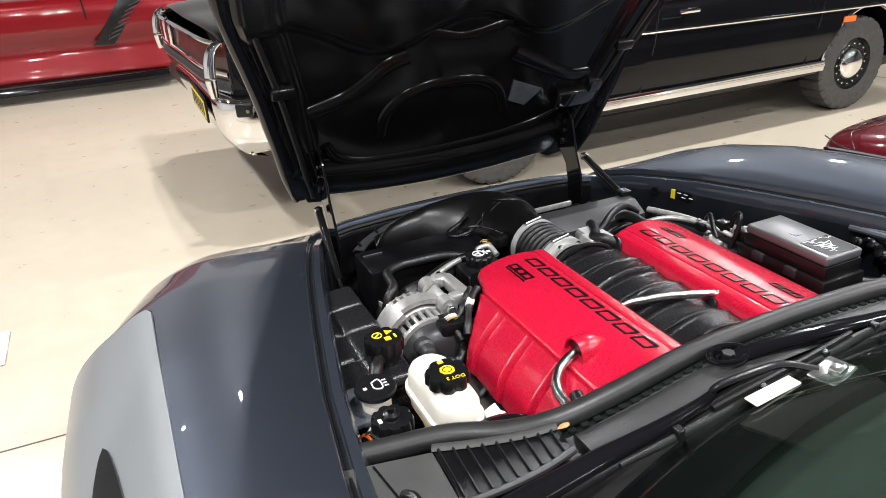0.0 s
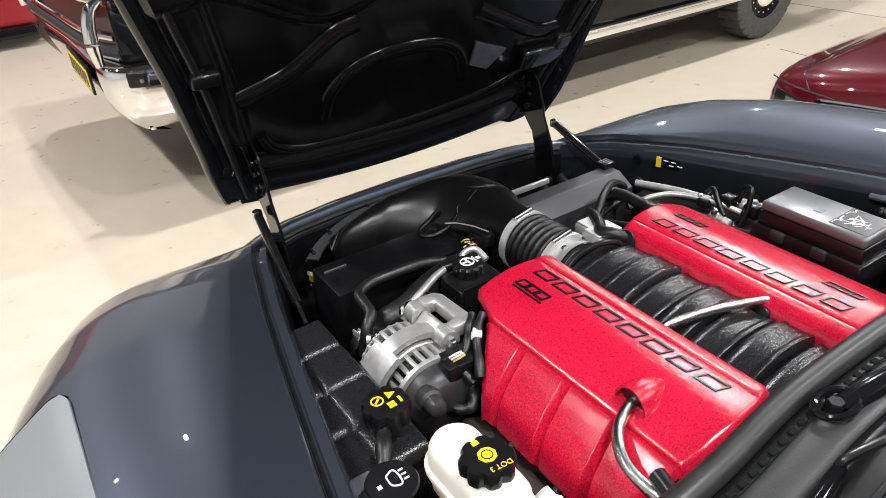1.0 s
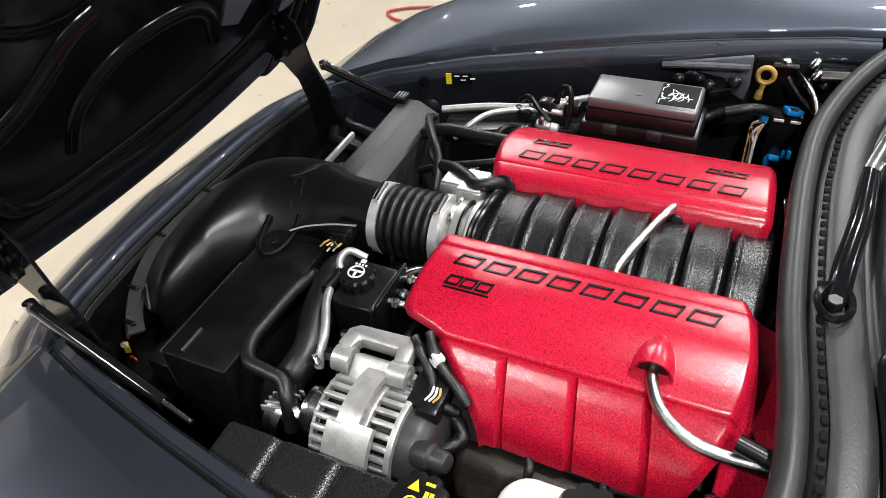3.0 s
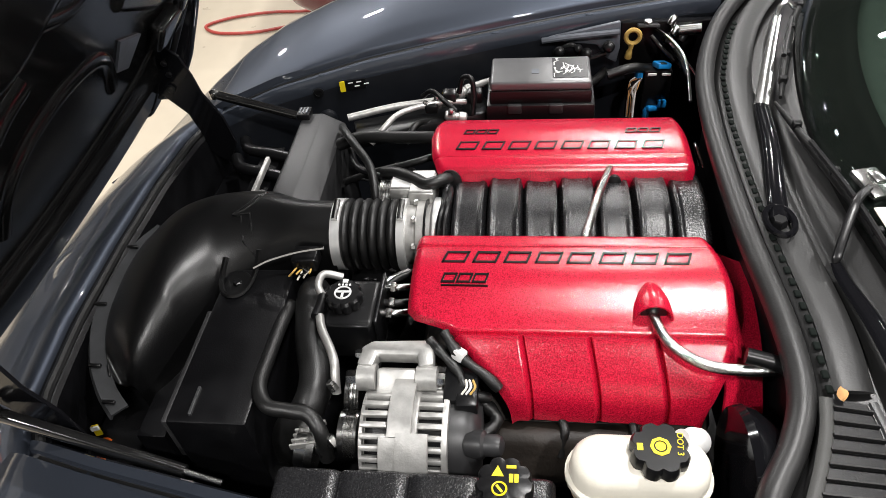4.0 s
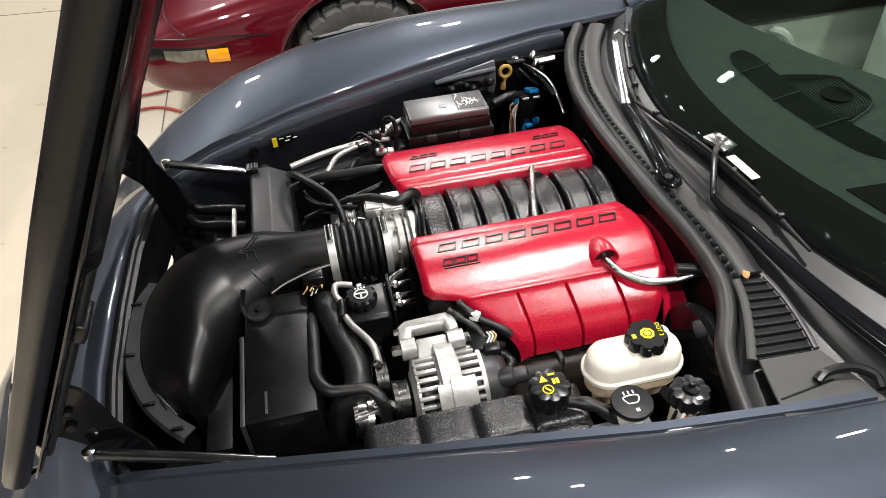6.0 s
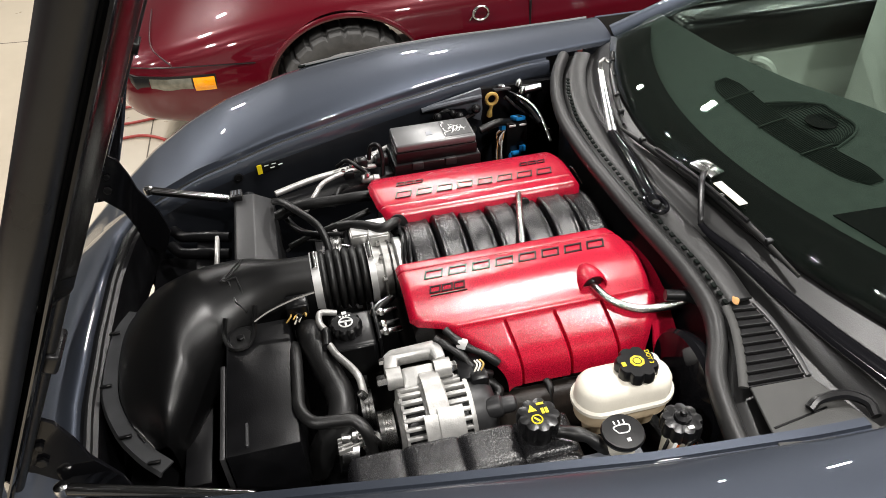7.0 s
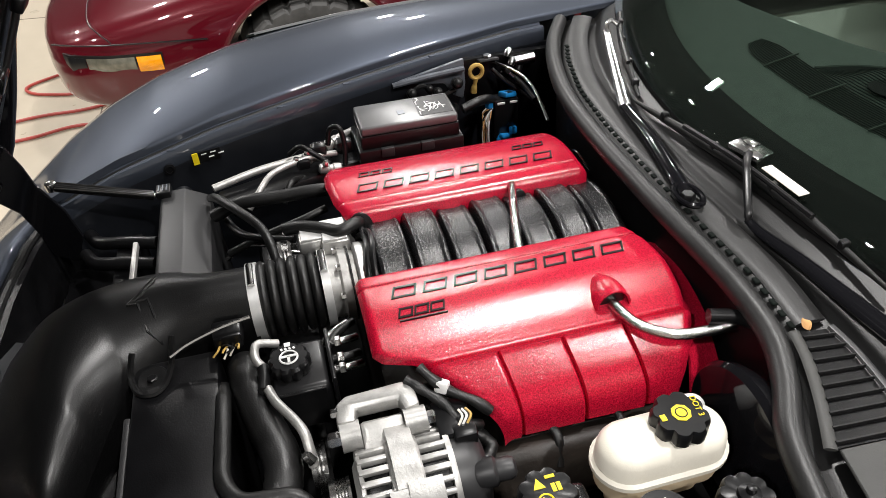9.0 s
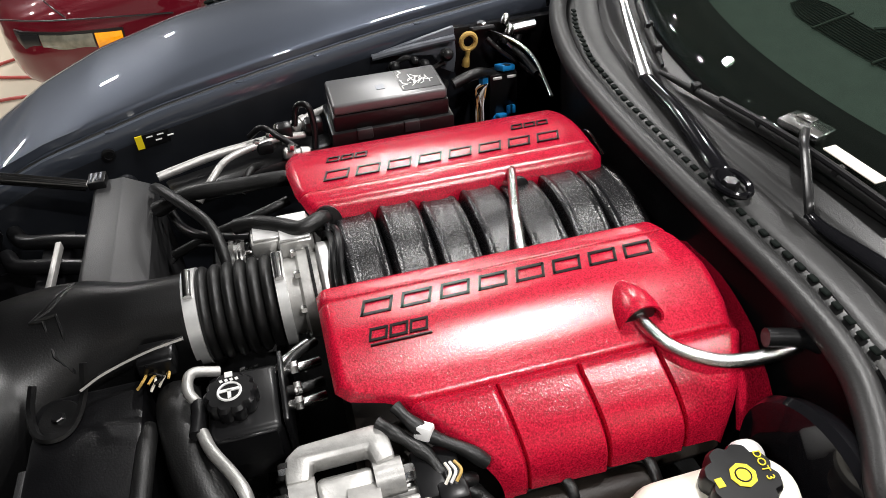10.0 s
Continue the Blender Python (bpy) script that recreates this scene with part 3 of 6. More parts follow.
part("speaker_bed", surf(speaker_point, 20, 6, 0.001), M_DEFROST, board, "dark speaker grille")
for k in range(14):
    part("speaker_slat", sweep([speaker_point(u, (k + 0.5) / 14) + Vector((0, 0, 0.003)) for u in [0.05 + 0.9 * q / 8 for q in range(9)]], 0.0011, 6, 2), M_VENT, board)
part("speaker_cone", lathe([(0.004, 0), (0.034, 0.0), (0.034, 0.002), (0.004, 0.002)], 28, Matrix.Translation(speaker_point(0.55, 0.5) + Vector((0, 0, 0.002)))), M_FRIT, board, "round dark cone under the grille")
display = part("display_frame", surf(lambda u, v: (-0.27 - 0.20 * u - 0.03 * v, -0.565 - 0.05 * u - 0.15 * v, dash_z(-0.27 - 0.20 * u, -0.565 - 0.05 * u - 0.15 * v) + 0.008), 10, 8, 0.004), M_DASH, board, "raised frame of the dashboard display")
part("display_window", surf(lambda u, v: (-0.295 - 0.16 * u - 0.03 * v, -0.592 - 0.04 * u - 0.10 * v, dash_z(-0.295 - 0.16 * u, -0.592 - 0.04 * u - 0.10 * v) + 0.011), 10, 8, 0.002), M_FRIT, display, "dark glossy display window")
part("speaker_rim", sweep([speaker_point(k / 10, 1.0) + Vector((0, 0, 0.004)) for k in range(11)], 0.003, 6, 3), M_DASH, board)
for k in (0.25, 0.5, 0.75):
    part("vent_bar", sweep([Vector(vent_line(-0.24 + 0.52 * k, q)) + Vector((0, 0, 0.002)) for q in (-0.036, 0, 0.036)], 0.002, 6, 2), M_DEFROST, board)
for sx in (-1, 1):
    part("pillar", sweep([screen_point(sx * 0.745, v) for v in (0, 0.25, 0.5, 0.75, 1.0)], 0.028, 10, 4), M_PAINT, car, "dark windscreen pillar")
part("roof_rail", sweep([screen_point(-0.74 + 1.48 * k / 8, 1.0) for k in range(9)], 0.03, 10, 3), M_PAINT, car)
for x in (-0.36, 0.36):
    part("seat", join(box((x, -1.45, 0.75), (0.48, 0.16, 0.62), 0.05, 3, None), box((x, -1.2, 0.48), (0.48, 0.5, 0.16), 0.05, 3)), M_SEAT, car, "light grey leather seat")

# cabin and rear body
for sx in (-1, 1):
    door = part("door", surf(lambda u, v, sx=sx: (sx * (0.945 + 0.03 * math.sin(math.pi * v) - 0.08 * v ** 4), -0.60 - 1.15 * u, 0.30 + 0.63 * v), 12, 12, 0.006), M_PAINT, car, "dark grey-blue door skin", 60)
    part("door_top", box((sx * 0.765, -1.34, 0.885), (0.19, 1.06, 0.13), 0.03, 3), M_SATIN, door, "black padded door top")
    part("door_card", surf(lambda u, v, sx=sx: (sx * (0.70 - 0.03 * math.sin(math.pi * v)), -0.86 - 1.0 * u, 0.42 + 0.40 * v), 10, 8, 0.02), M_SEAT, door, "light grey door card")
    part("door_pull", sweep([(sx * 0.68, -1.08, 0.80), (sx * 0.645, -1.10, 0.80), (sx * 0.635, -1.13, 0.76), (sx * 0.65, -1.15, 0.71)], 0.014, 8, 5), M_SEAT, door, "light grey pull handle")
    for q in (0.0, 0.03):
        part("sill_strip", box((sx * (0.80 + q), -1.32, 0.953), (0.012, 1.10, 0.010), 0.002, 1), M_STEEL if q else M_RUBBER, door)
    part("quarter_panel", surf(lambda u, v, sx=sx: (sx * (0.95 + 0.05 * math.sin(math.pi * u) - 0.16 * u ** 3 - 0.10 * v ** 3), -1.75 - 1.45 * u, 0.25 + 0.70 * v), 16, 12, 0.006), M_PAINT, car, "dark grey-blue rear quarter panel", 60)
part("roof", surf(lambda u, v: ((-0.61 + 1.22 * u) * (1 - 0.1 * v), -1.235 - 0.36 * (1.48 * u - 0.74) ** 2 * (1 - v) - 1.30 * v, 1.228 - 0.012 * (2 * u - 1) ** 2 - 0.28 * v ** 2), 16, 16, 0.02), M_PAINT, car, "dark roof panel", 60)
part("rear_deck", surf(lambda u, v: ((-0.87 + 1.74 * u) * (1 - 0.19 * v ** 2), -2.45 - 0.75 * v - 0.06 * math.sin(math.pi * u) * v, 0.945 - 0.02 * v + 0.02 * math.sin(math.pi * u) * (1 - v)), 10, 8, 0.01), M_PAINT, car, "dark rear deck")
part("rear_panel", surf(lambda u, v: (-0.75 + 1.5 * u, -3.19 - 0.06 * math.sin(math.pi * u) - 0.03 * math.sin(math.pi * v), 0.28 + 0.645 * v), 16, 8, 0.01), M_PAINT, car, "dark grey-blue rear panel", 60)
part("cabin_back", box((0, -1.95, 0.70), (1.5, 0.04, 0.7), 0.01), M_SATIN, car)

# ---- engine bay ----
COVER = [(-0.078, 0.80), (-0.086, 0.845), (-0.098, 0.864), (-0.115, 0.869), (-0.124, 0.8695), (-0.127, 0.867), (-0.132, 0.8695), (-0.155, 0.872), (-0.185, 0.8722), (-0.215, 0.868), (-0.245, 0.8595), (-0.268, 0.8505), (-0.280, 0.8445), (-0.284, 0.835), (-0.305, 0.819), (-0.328, 0.799), (-0.345, 0.777), (-0.352, 0.755), (-0.354, 0.73)]
SEAMS = (0.06, -0.037, -0.133)


def cover_point(u, v, front_cut=True):
    x, z = at_fraction(COVER, u)
    if front_cut:
        yf = interp(-x, [(0.07, 0.225), (0.10, 0.238), (0.25, 0.238), (0.262, 0.225), (0.272, 0.185), (0.285, 0.158), (0.355, 0.076)])
    else:
        yf = interp(-x, [(0.07, 0.225), (0.10, 0.238), (0.30, 0.23), (0.355, 0.21)])
    yr = interp(-x, [(0.07, -0.20), (0.082, -0.214), (0.10, -0.226), (0.14, -0.239), (0.20, -0.246), (0.25, -0.244), (0.285, -0.236), (0.315, -0.224), (0.34, -0.208), (0.36, -0.19)])
    lean = 0.22 * max(0.0, -0.282 - x) if front_cut else 0.0
    y = max(yr, min(yf, 0.240 - 0.488 * v - lean))
    if front_cut and x < -0.282:
        # overlapping panels: each starts proud and falls back
        edges = [0.17, *SEAMS, -0.26]
        for a, b in zip(edges, edges[1:]):
            q = y + lean
            if b <= q <= a:
                s = min(1.0, (q - b) / 0.011)
                lift = 0.021 * s * s * (3 - 2 * s) * (0.45 + 0.55 * (a - q) / (a - b))
                x -= lift * 0.7
                z += lift * 0.7
    if not front_cut and x > -0.087:
        # inner edge scalloped over the runners
        z += 0.020 * (0.5 - 0.5 * math.cos(2 * math.pi * (0.25 - y) / 0.0632)) * min(1.0, (x + 0.087) / 0.008)
    # rounded front and rear edges
    e = min(yf - y, y - yr)
    if e < 0.014:
        z -= 0.012 * (1 - e / 0.014) ** 2
    return (x, y, z)


def bars(rows, h=0.0015):
    """Flat raised bars: each row is x0, y0, x1, y1, width on the plane z = 0."""
    out = []
    for x0, y0, x1, y1, w in rows:
        d = Vector((x1 - x0, y1 - y0, 0))
        n = Vector((-d.y, d.x, 0)).normalized() * w / 2
        a, b = Vector((x0, y0, 0)), Vector((x1, y1, 0))
        out.append(prism([(p.x, p.y) for p in (a - n, b - n, b + n, a + n)], h, 0))
    return join(*out)


# mark drawn as a row of plain slanted frames
def mark(n, pitch, wide, high, w, m, parent, name="mark_frame", slant=0.008):
    for k in range(n):
        bm = bars([(slant, high, wide + slant, high, w), (0, 0, wide, 0, w), (0, -w / 2, slant, high + w / 2, w * 0.8), (wide, -w / 2, wide + slant, high + w / 2, w * 0.8)])
        bm.transform(m @ Matrix.Translation((k * pitch, 0, 0)))
        part(name, bm, M_SATIN, parent)


cover = part("engine_cover", surf(cover_point, 210, 244, 0.004, True), M_RED, car, "red wrinkle-finish engine cover with ribbed side", 30)
ONTOP = Matrix.Translation((-0.166, 0.19, 0.8722)) @ pose(0, 0, 0, 0, 0, -90)
mark(8, 0.0486, 0.034, 0.021, 0.0042, ONTOP, cover)
mark(3, 0.024, 0.019, 0.015, 0.0034, Matrix.Translation((-0.207, 0.188, 0.8705)) @ pose(0, 0, 0, 0, -6, 0) @ pose(0, 0, 0, 0, 0, -90), cover, "small_mark", 0.005)
part("underline", box((-0.2135, 0.152, 0.8695), (0.002, 0.072, 0.003), 0), M_SATIN, cover)

# cowled outlet and braided line
def outlet(u, v):
    s = v
    r = 0.024 * math.sin(min(1.0, s * 1.15) * math.pi / 2) ** 0.8 + 0.001
    a = math.pi * u
    return (-0.195 - 0.068 * s, -0.125 + r * math.cos(a), 0.860 - 0.006 * s + r * 1.15 * math.sin(a))


part("hose_outlet", surf(outlet, 16, 14, 0.003), M_RED, cover, "red pointed hose outlet", 60)
part("outlet_throat", lathe([(0.0185, 0), (0.0185, 0.004)], 20, along((-0.252, -0.125, 0.862), (-0.26, -0.125, 0.861))), M_SATIN, cover)
part("braided_line", sweep([(-0.245, -0.125, 0.862), (-0.268, -0.127, 0.858), (-0.305, -0.145, 0.852), (-0.335, -0.185, 0.85), (-0.345, -0.235, 0.852), (-0.345, -0.275, 0.856)], 0.0085, 12, 8), M_BRAID, car, "braided steel breather line")
part("line_clip", sweep([(-0.335, -0.235, 0.872), (-0.345, -0.275, 0.868), (-0.355, -0.295, 0.86)], 0.011, 10, 5), M_SATIN, car, "black line clip")


def skirt(u, v):
    x = -0.105 - 0.248 * u
    return (x, -0.228 - 0.058 * v, interp(x, COVER[2:]) - 0.016 - 0.035 * v ** 0.7)


part("rear_skirt", surf(skirt, 12, 6, 0.004), M_RED, cover, "red rear skirt of the cover")

# far cover, turned half round
bm = surf(lambda u, v: cover_point(u, v, False), 90, 122, 0.004, True)
bm.transform(pose(-0.012, -0.0, -0.004, 0, 0, 180))
far = part("engine_cover", bm, M_RED, car, "red wrinkle-finish engine cover with two hose holes", 30)
TURN_ROUND = pose(-0.012, 0, -0.004, 0, 0, 180)
mark(8, 0.0486, 0.034, 0.021, 0.0036, TURN_ROUND @ ONTOP, far)
for y in (-0.115, 0.188):
    mark(3, 0.022, 0.017, 0.013, 0.0032, TURN_ROUND @ Matrix.Translation((-0.207, y, 0.8705)) @ pose(0, 0, 0, 0, -6, 0) @ pose(0, 0, 0, 0, 0, -90), far, "small_mark", 0.005)
# The cover isn't cut: closed black cups stand in for the holes' dark.
for y, w in ((0.20, 0.022), (-0.095, 0.013)):
    part("hole", lathe([(w, 0), (w, 0.006), (w * 0.8, 0.008)], 20, Matrix.Translation((0.071, y, 0.838)) @ pose(0, 0, 0, 0, -72, 0) @ Matrix.Diagonal((1.2, 1, 1, 1))), M_SATIN, far)

# intake with arched runners
def intake(u, v):
    x = -0.10 + 0.20 * u
    y = 0.205 - 0.455 * v
    ph = (y + 0.25) / 0.0632
    f = ph - math.floor(ph)
    g = min(f, 1 - f)
    hump = min(1.0, 9.0 * g) ** 0.6 + 0.05 * math.exp(-((g - 0.16) / 0.05) ** 2)
    wide = 1 if math.floor(ph) % 2 else 0
    c = x - 0.012
    arch = 1 - (c / 0.105) ** 2 if abs(c) < 0.105 else 0
    return (x, y, 0.791 + 0.028 * hump + (0.026 + 0.008 * wide) * arch * (0.35 + 0.65 * hump))


part("intake_manifold", surf(intake, 30, 210, 0.003), M_TEX, car, "grained black intake manifold with arched runners", 40)
part("braided_line", sweep([(0.100, -0.091, 0.845), (0.082, -0.086, 0.857), (0.0, -0.061, 0.863), (-0.075, -0.041, 0.861), (-0.100, -0.034, 0.853)], 0.0075, 12, 8), M_BRAID, car, "braided steel crossover line")
part("engine_block", box((0, 0.0, 0.62), (0.52, 0.46, 0.26), 0.03, 2), M_BROWN, car)
for sx in (-1, 1):
    part("cylinder_head", box((sx * 0.27, 0.0, 0.69), (0.13, 0.44, 0.12), 0.02, 2, (0, sx * 40, 0)), M_BROWN, car)

# throttle body, bellows and clamps
AX = (-0.012, 0.785)
def tube_y(prof, n=40, cx=AX[0], cz=AX[1]):
    return lathe(prof, n, Matrix.Translation((cx, 0, cz)) @ pose(0, 0, 0, -90, 0, 0))


rings = []
for k in range(6):
    y = 0.288 + 0.017 * k
    rings += [(0.055, y), (0.0595, y + 0.0008), (0.0635, y + 0.003), (0.0658, y + 0.0062), (0.0662, y + 0.0085), (0.0658, y + 0.0108), (0.0635, y + 0.014), (0.0595, y + 0.0162)]
part("bellows", tube_y([(0.05, 0.27), (0.06, 0.275), (0.06, 0.286), *rings, (0.06, 0.392), (0.06, 0.41)]), M_RUBBER, car, "black rubber air bellows", 70)
for y, w in ((0.388, 0.017), (0.272, 0.014)):
    clamp = part("clamp", tube_y([(0.061, y), (0.0665, y), (0.0665, y + w), (0.061, y + w)]), M_BAND, car, "bright steel hose clamp", 25)
    part("screw", rod((AX[0] - 0.03, y + w / 2, AX[1] + 0.062), (AX[0] + 0.012, y + w / 2, AX[1] + 0.071), 0.006, 10), M_STEEL, clamp)
throttle = part("throttle_body", join(tube_y([(0.05, 0.20), (0.056, 0.20), (0.056, 0.235), (0.062, 0.238), (0.062, 0.252), (0.054, 0.256), (0.054, 0.275)]), box((0.06, 0.25, 0.825), (0.07, 0.05, 0.05), 0.008), box((0.065, 0.285, 0.832), (0.05, 0.055, 0.03), 0.008)), M_ALU, car, "cast aluminium throttle body", 30)

part("gasket", tube_y([(0.056, 0.2345), (0.0645, 0.2345), (0.0645, 0.2385), (0.056, 0.2385)]), M_SATIN, throttle, "dark gasket")
part("flange", tube_y([(0.05, 0.204), (0.066, 0.204), (0.068, 0.208), (0.068, 0.222), (0.062, 0.226), (0.05, 0.226)]), M_BAND, throttle, "machined flange")
for k in range(8):
    a = math.radians(22 + 45 * k)
    part("bolt", hexbolt((AX[0] + 0.061 * math.cos(a), 0.252, AX[1] + 0.061 * math.sin(a)), 0.006, 0.008, (0, 1, 0)), M_STEEL, throttle)
for c, w in (((0.06, 0.25, 0.851), (0.06, 0.042, 0.004)), ((0.065, 0.285, 0.848), (0.04, 0.045, 0.004))):
    part("motor_cover", box(c, w, 0.001, 1), M_BAND, throttle)
for q, r in ((0.206, 0.078), (0.196, 0.084)):
    part("wire_loop", sweep([(AX[0] + r * math.cos(math.radians(a)), q + 0.004 * math.sin(a), AX[1] + r * math.sin(math.radians(a))) for a in range(-20, 201, 20)], 0.005, 8, 4), M_SATIN, throttle, "black wiring loop")

# air duct: left and right edge, foot and crest at each station
DUCT = [((-0.078, 0.40), (0.054, 0.40), 0.72, 0.851), ((-0.078, 0.47), (0.056, 0.47), 0.72, 0.853), ((-0.095, 0.53), (0.098, 0.55), 0.71, 0.85), ((-0.132, 0.585), (0.112, 0.66), 0.69, 0.842), ((-0.185, 0.62), (0.085, 0.765), 0.67, 0.834),
        ((-0.235, 0.645), (-0.03, 0.806), 0.65, 0.822), ((-0.275, 0.662), (-0.165, 0.803), 0.63, 0.80), ((-0.305, 0.68), (-0.25, 0.778), 0.61, 0.772), ((-0.318, 0.70), (-0.31, 0.742), 0.59, 0.72)]


def duct(u, v):
    n = len(DUCT) - 1
    s = min(v * n, n - 1e-6)
    k = int(s)
    t = s - k
    def val(d):
        return np.array([*d[0], *d[1], d[2], d[3]])
    a, b, c, d = (val(DUCT[min(max(q, 0), n)]) for q in (k - 1, k, k + 1, k + 2))
    p = 0.5 * (2 * b + (c - a) * t + (2 * a - 5 * b + 4 * c - d) * t * t + (3 * b - a - 3 * c + d) * t ** 3)
    w = (1 - math.cos(math.pi * u)) / 2
    late = max(0.0, min(1.0, (v - 0.4) / 0.2))
    h = math.sin(math.pi * u ** (1 - 0.35 * late)) ** (0.75 + 0.2 * late)
    foot = p[4] + (0.742 - p[4]) * late * w
    return (p[0] + (p[2] - p[0]) * w, p[1] + (p[3] - p[1]) * w, foot + (p[5] - foot) * h)


air = part("air_duct", surf(duct, 32, 72, 0.003), M_DUCT, car, "broad black plastic air duct", 180)
LIP = spline([(0.06, 0.812, 0.742), (0.0, 0.835, 0.745), (-0.09, 0.842, 0.745), (-0.19, 0.835, 0.742), (-0.28, 0.80, 0.74), (-0.345, 0.755, 0.738), (-0.385, 0.715, 0.735)], 8)


def lip(u, v):
    k = min(int(round(u * (len(LIP) - 1))), len(LIP) - 1)
    p, d = LIP[k], (LIP[min(k + 1, len(LIP) - 1)] - LIP[max(k - 1, 0)]).normalized()
    inward = Vector((-d.y, d.x, 0))
    return p + inward * 0.033 * v - Vector((0, 0, 0.008 if v < 0.01 else 0))


part("duct_lip", surf(lip, len(LIP) - 1, 6, 0.004), M_LIP, air, "grey moulded lip of the duct", 30)
for k in (10, 22, 34, 44):
    if k < len(LIP):
        part("lip_rib", box(LIP[k] + Vector((0.006, -0.012, 0.004)), (0.006, 0.022, 0.006), 0.001, 1), M_DUCT, air)
SKIN = [Vector(duct(i / 60, j / 120)) for i in range(61) for j in range(121)]


def on_duct(x, y):
    near = sorted((p for p in SKIN if p.z > 0.78), key=lambda p: (p.x - x) ** 2 + (p.y - y) ** 2)[:4]
    return (x, y, sum(p.z for p in near) / 4 + 0.0005)


for outline in ([(0.042, 0.544), (0.019, 0.556), (-0.013, 0.577), (-0.025, 0.59), (-0.012, 0.568), (0.012, 0.550), (0.042, 0.544)], [(-0.025, 0.59), (-0.028, 0.573), (-0.070, 0.562), (-0.083, 0.545), (-0.048, 0.550), (-0.022, 0.558), (-0.025, 0.59)]):
    part("raised_outline", sweep([on_duct(x, y) for x, y in outline], 0.0024, 6, 2, smooth=False), M_DUCT, air, "raised angular outline on the duct")
lug = part("duct_lug", prism([(0.03 * math.cos(math.radians(q)), 0.024 * math.sin(math.radians(q))) for q in range(0, 360, 20)], 0.008, 0.002, 1), M_DUCT, air, "bolted lug")
lug.data.transform(Matrix.Translation((-0.138, 0.562, 0.776)))
part("lug_wall", sweep([(-0.105, 0.585, 0.815), (-0.13, 0.592, 0.792), (-0.162, 0.58, 0.785), (-0.168, 0.555, 0.785), (-0.15, 0.54, 0.787), (-0.12, 0.53, 0.80), (-0.095, 0.525, 0.825)], 0.005, 6, 5), M_DUCT, air)
part("bolt", hexbolt((-0.138, 0.562, 0.783), 0.008, 0.006), M_SATIN, air)

# radiator shroud boxes
def shroud(x0, x1, y0, y1, z0, z1):
    bm = bmesh.new()
    bmesh.ops.create_cube(bm, size=1.0)
    bm.transform(Matrix.Translation(((x0 + x1) / 2, (y0 + y1) / 2, (z0 + z1) / 2)) @ Matrix.Diagonal((x1 - x0, y1 - y0, z1 - z0, 1)))
    bmesh.ops.bevel(bm, geom=bm.edges[:], offset=0.006, segments=2, profile=0.5, affect="EDGES")
    return bm


shroud_l = part("radiator_shroud", shroud(-0.417, -0.10, 0.465, 0.592, 0.45, 0.782), M_BLACK, car, "black radiator shroud box")
part("shroud_rib", box((-0.38, 0.555, 0.784), (0.05, 0.005, 0.006), 0.001, 1), M_LIP, shroud_l)
part("shroud_edge", box((-0.30, 0.60, 0.72), (0.22, 0.010, 0.10), 0.003), M_SHROUD, shroud_l, "grey upright edge of the shroud")
bm = bmesh.new()
sec = [(0.575, 0.45), (0.575, 0.772), (0.568, 0.779), (0.525, 0.779), (0.478, 0.752), (0.475, 0.45)]
ends = [[bm.verts.new((x, y, z)) for y, z in sec] for x in (0.09, 0.395)]
for k in range(6):
    bm.faces.new((ends[0][k], ends[0][(k + 1) % 6], ends[1][(k + 1) % 6], ends[1][k]))
bm.faces.new(ends[0])
bm.faces.new(ends[1][::-1])
bmesh.ops.recalc_face_normals(bm, faces=bm.faces[:])
bmesh.ops.bevel(bm, geom=bm.edges[:], offset=0.003, segments=2, profile=0.5, affect="EDGES")
shroud_r = part("radiator_shroud", bm, M_SHROUD, car, "dark grey radiator shroud with sloped back", 30)
knob = part("bumper_pad", box((0.385, 0.565, 0.785), (0.035, 0.03, 0.016), 0.003), M_SATIN, shroud_r, "moulded rubber pad with three bars")
for q in (-0.008, 0, 0.008):
    part("pad_bar", box((0.385, 0.565 + q, 0.794), (0.022, 0.003, 0.003), 0.0005, 1), M_PAD, shroud_r)
part("radiator_cap_strip", box((0.175, 0.615, 0.768), (0.13, 0.009, 0.014), 0.002), M_ALU, car, "bare aluminium radiator edge")
part("radiator", box((0, 0.66, 0.56), (0.78, 0.05, 0.26), 0.004), M_BLACK, car)

# alternator, axle along y
AC = (-0.398, 0.738)


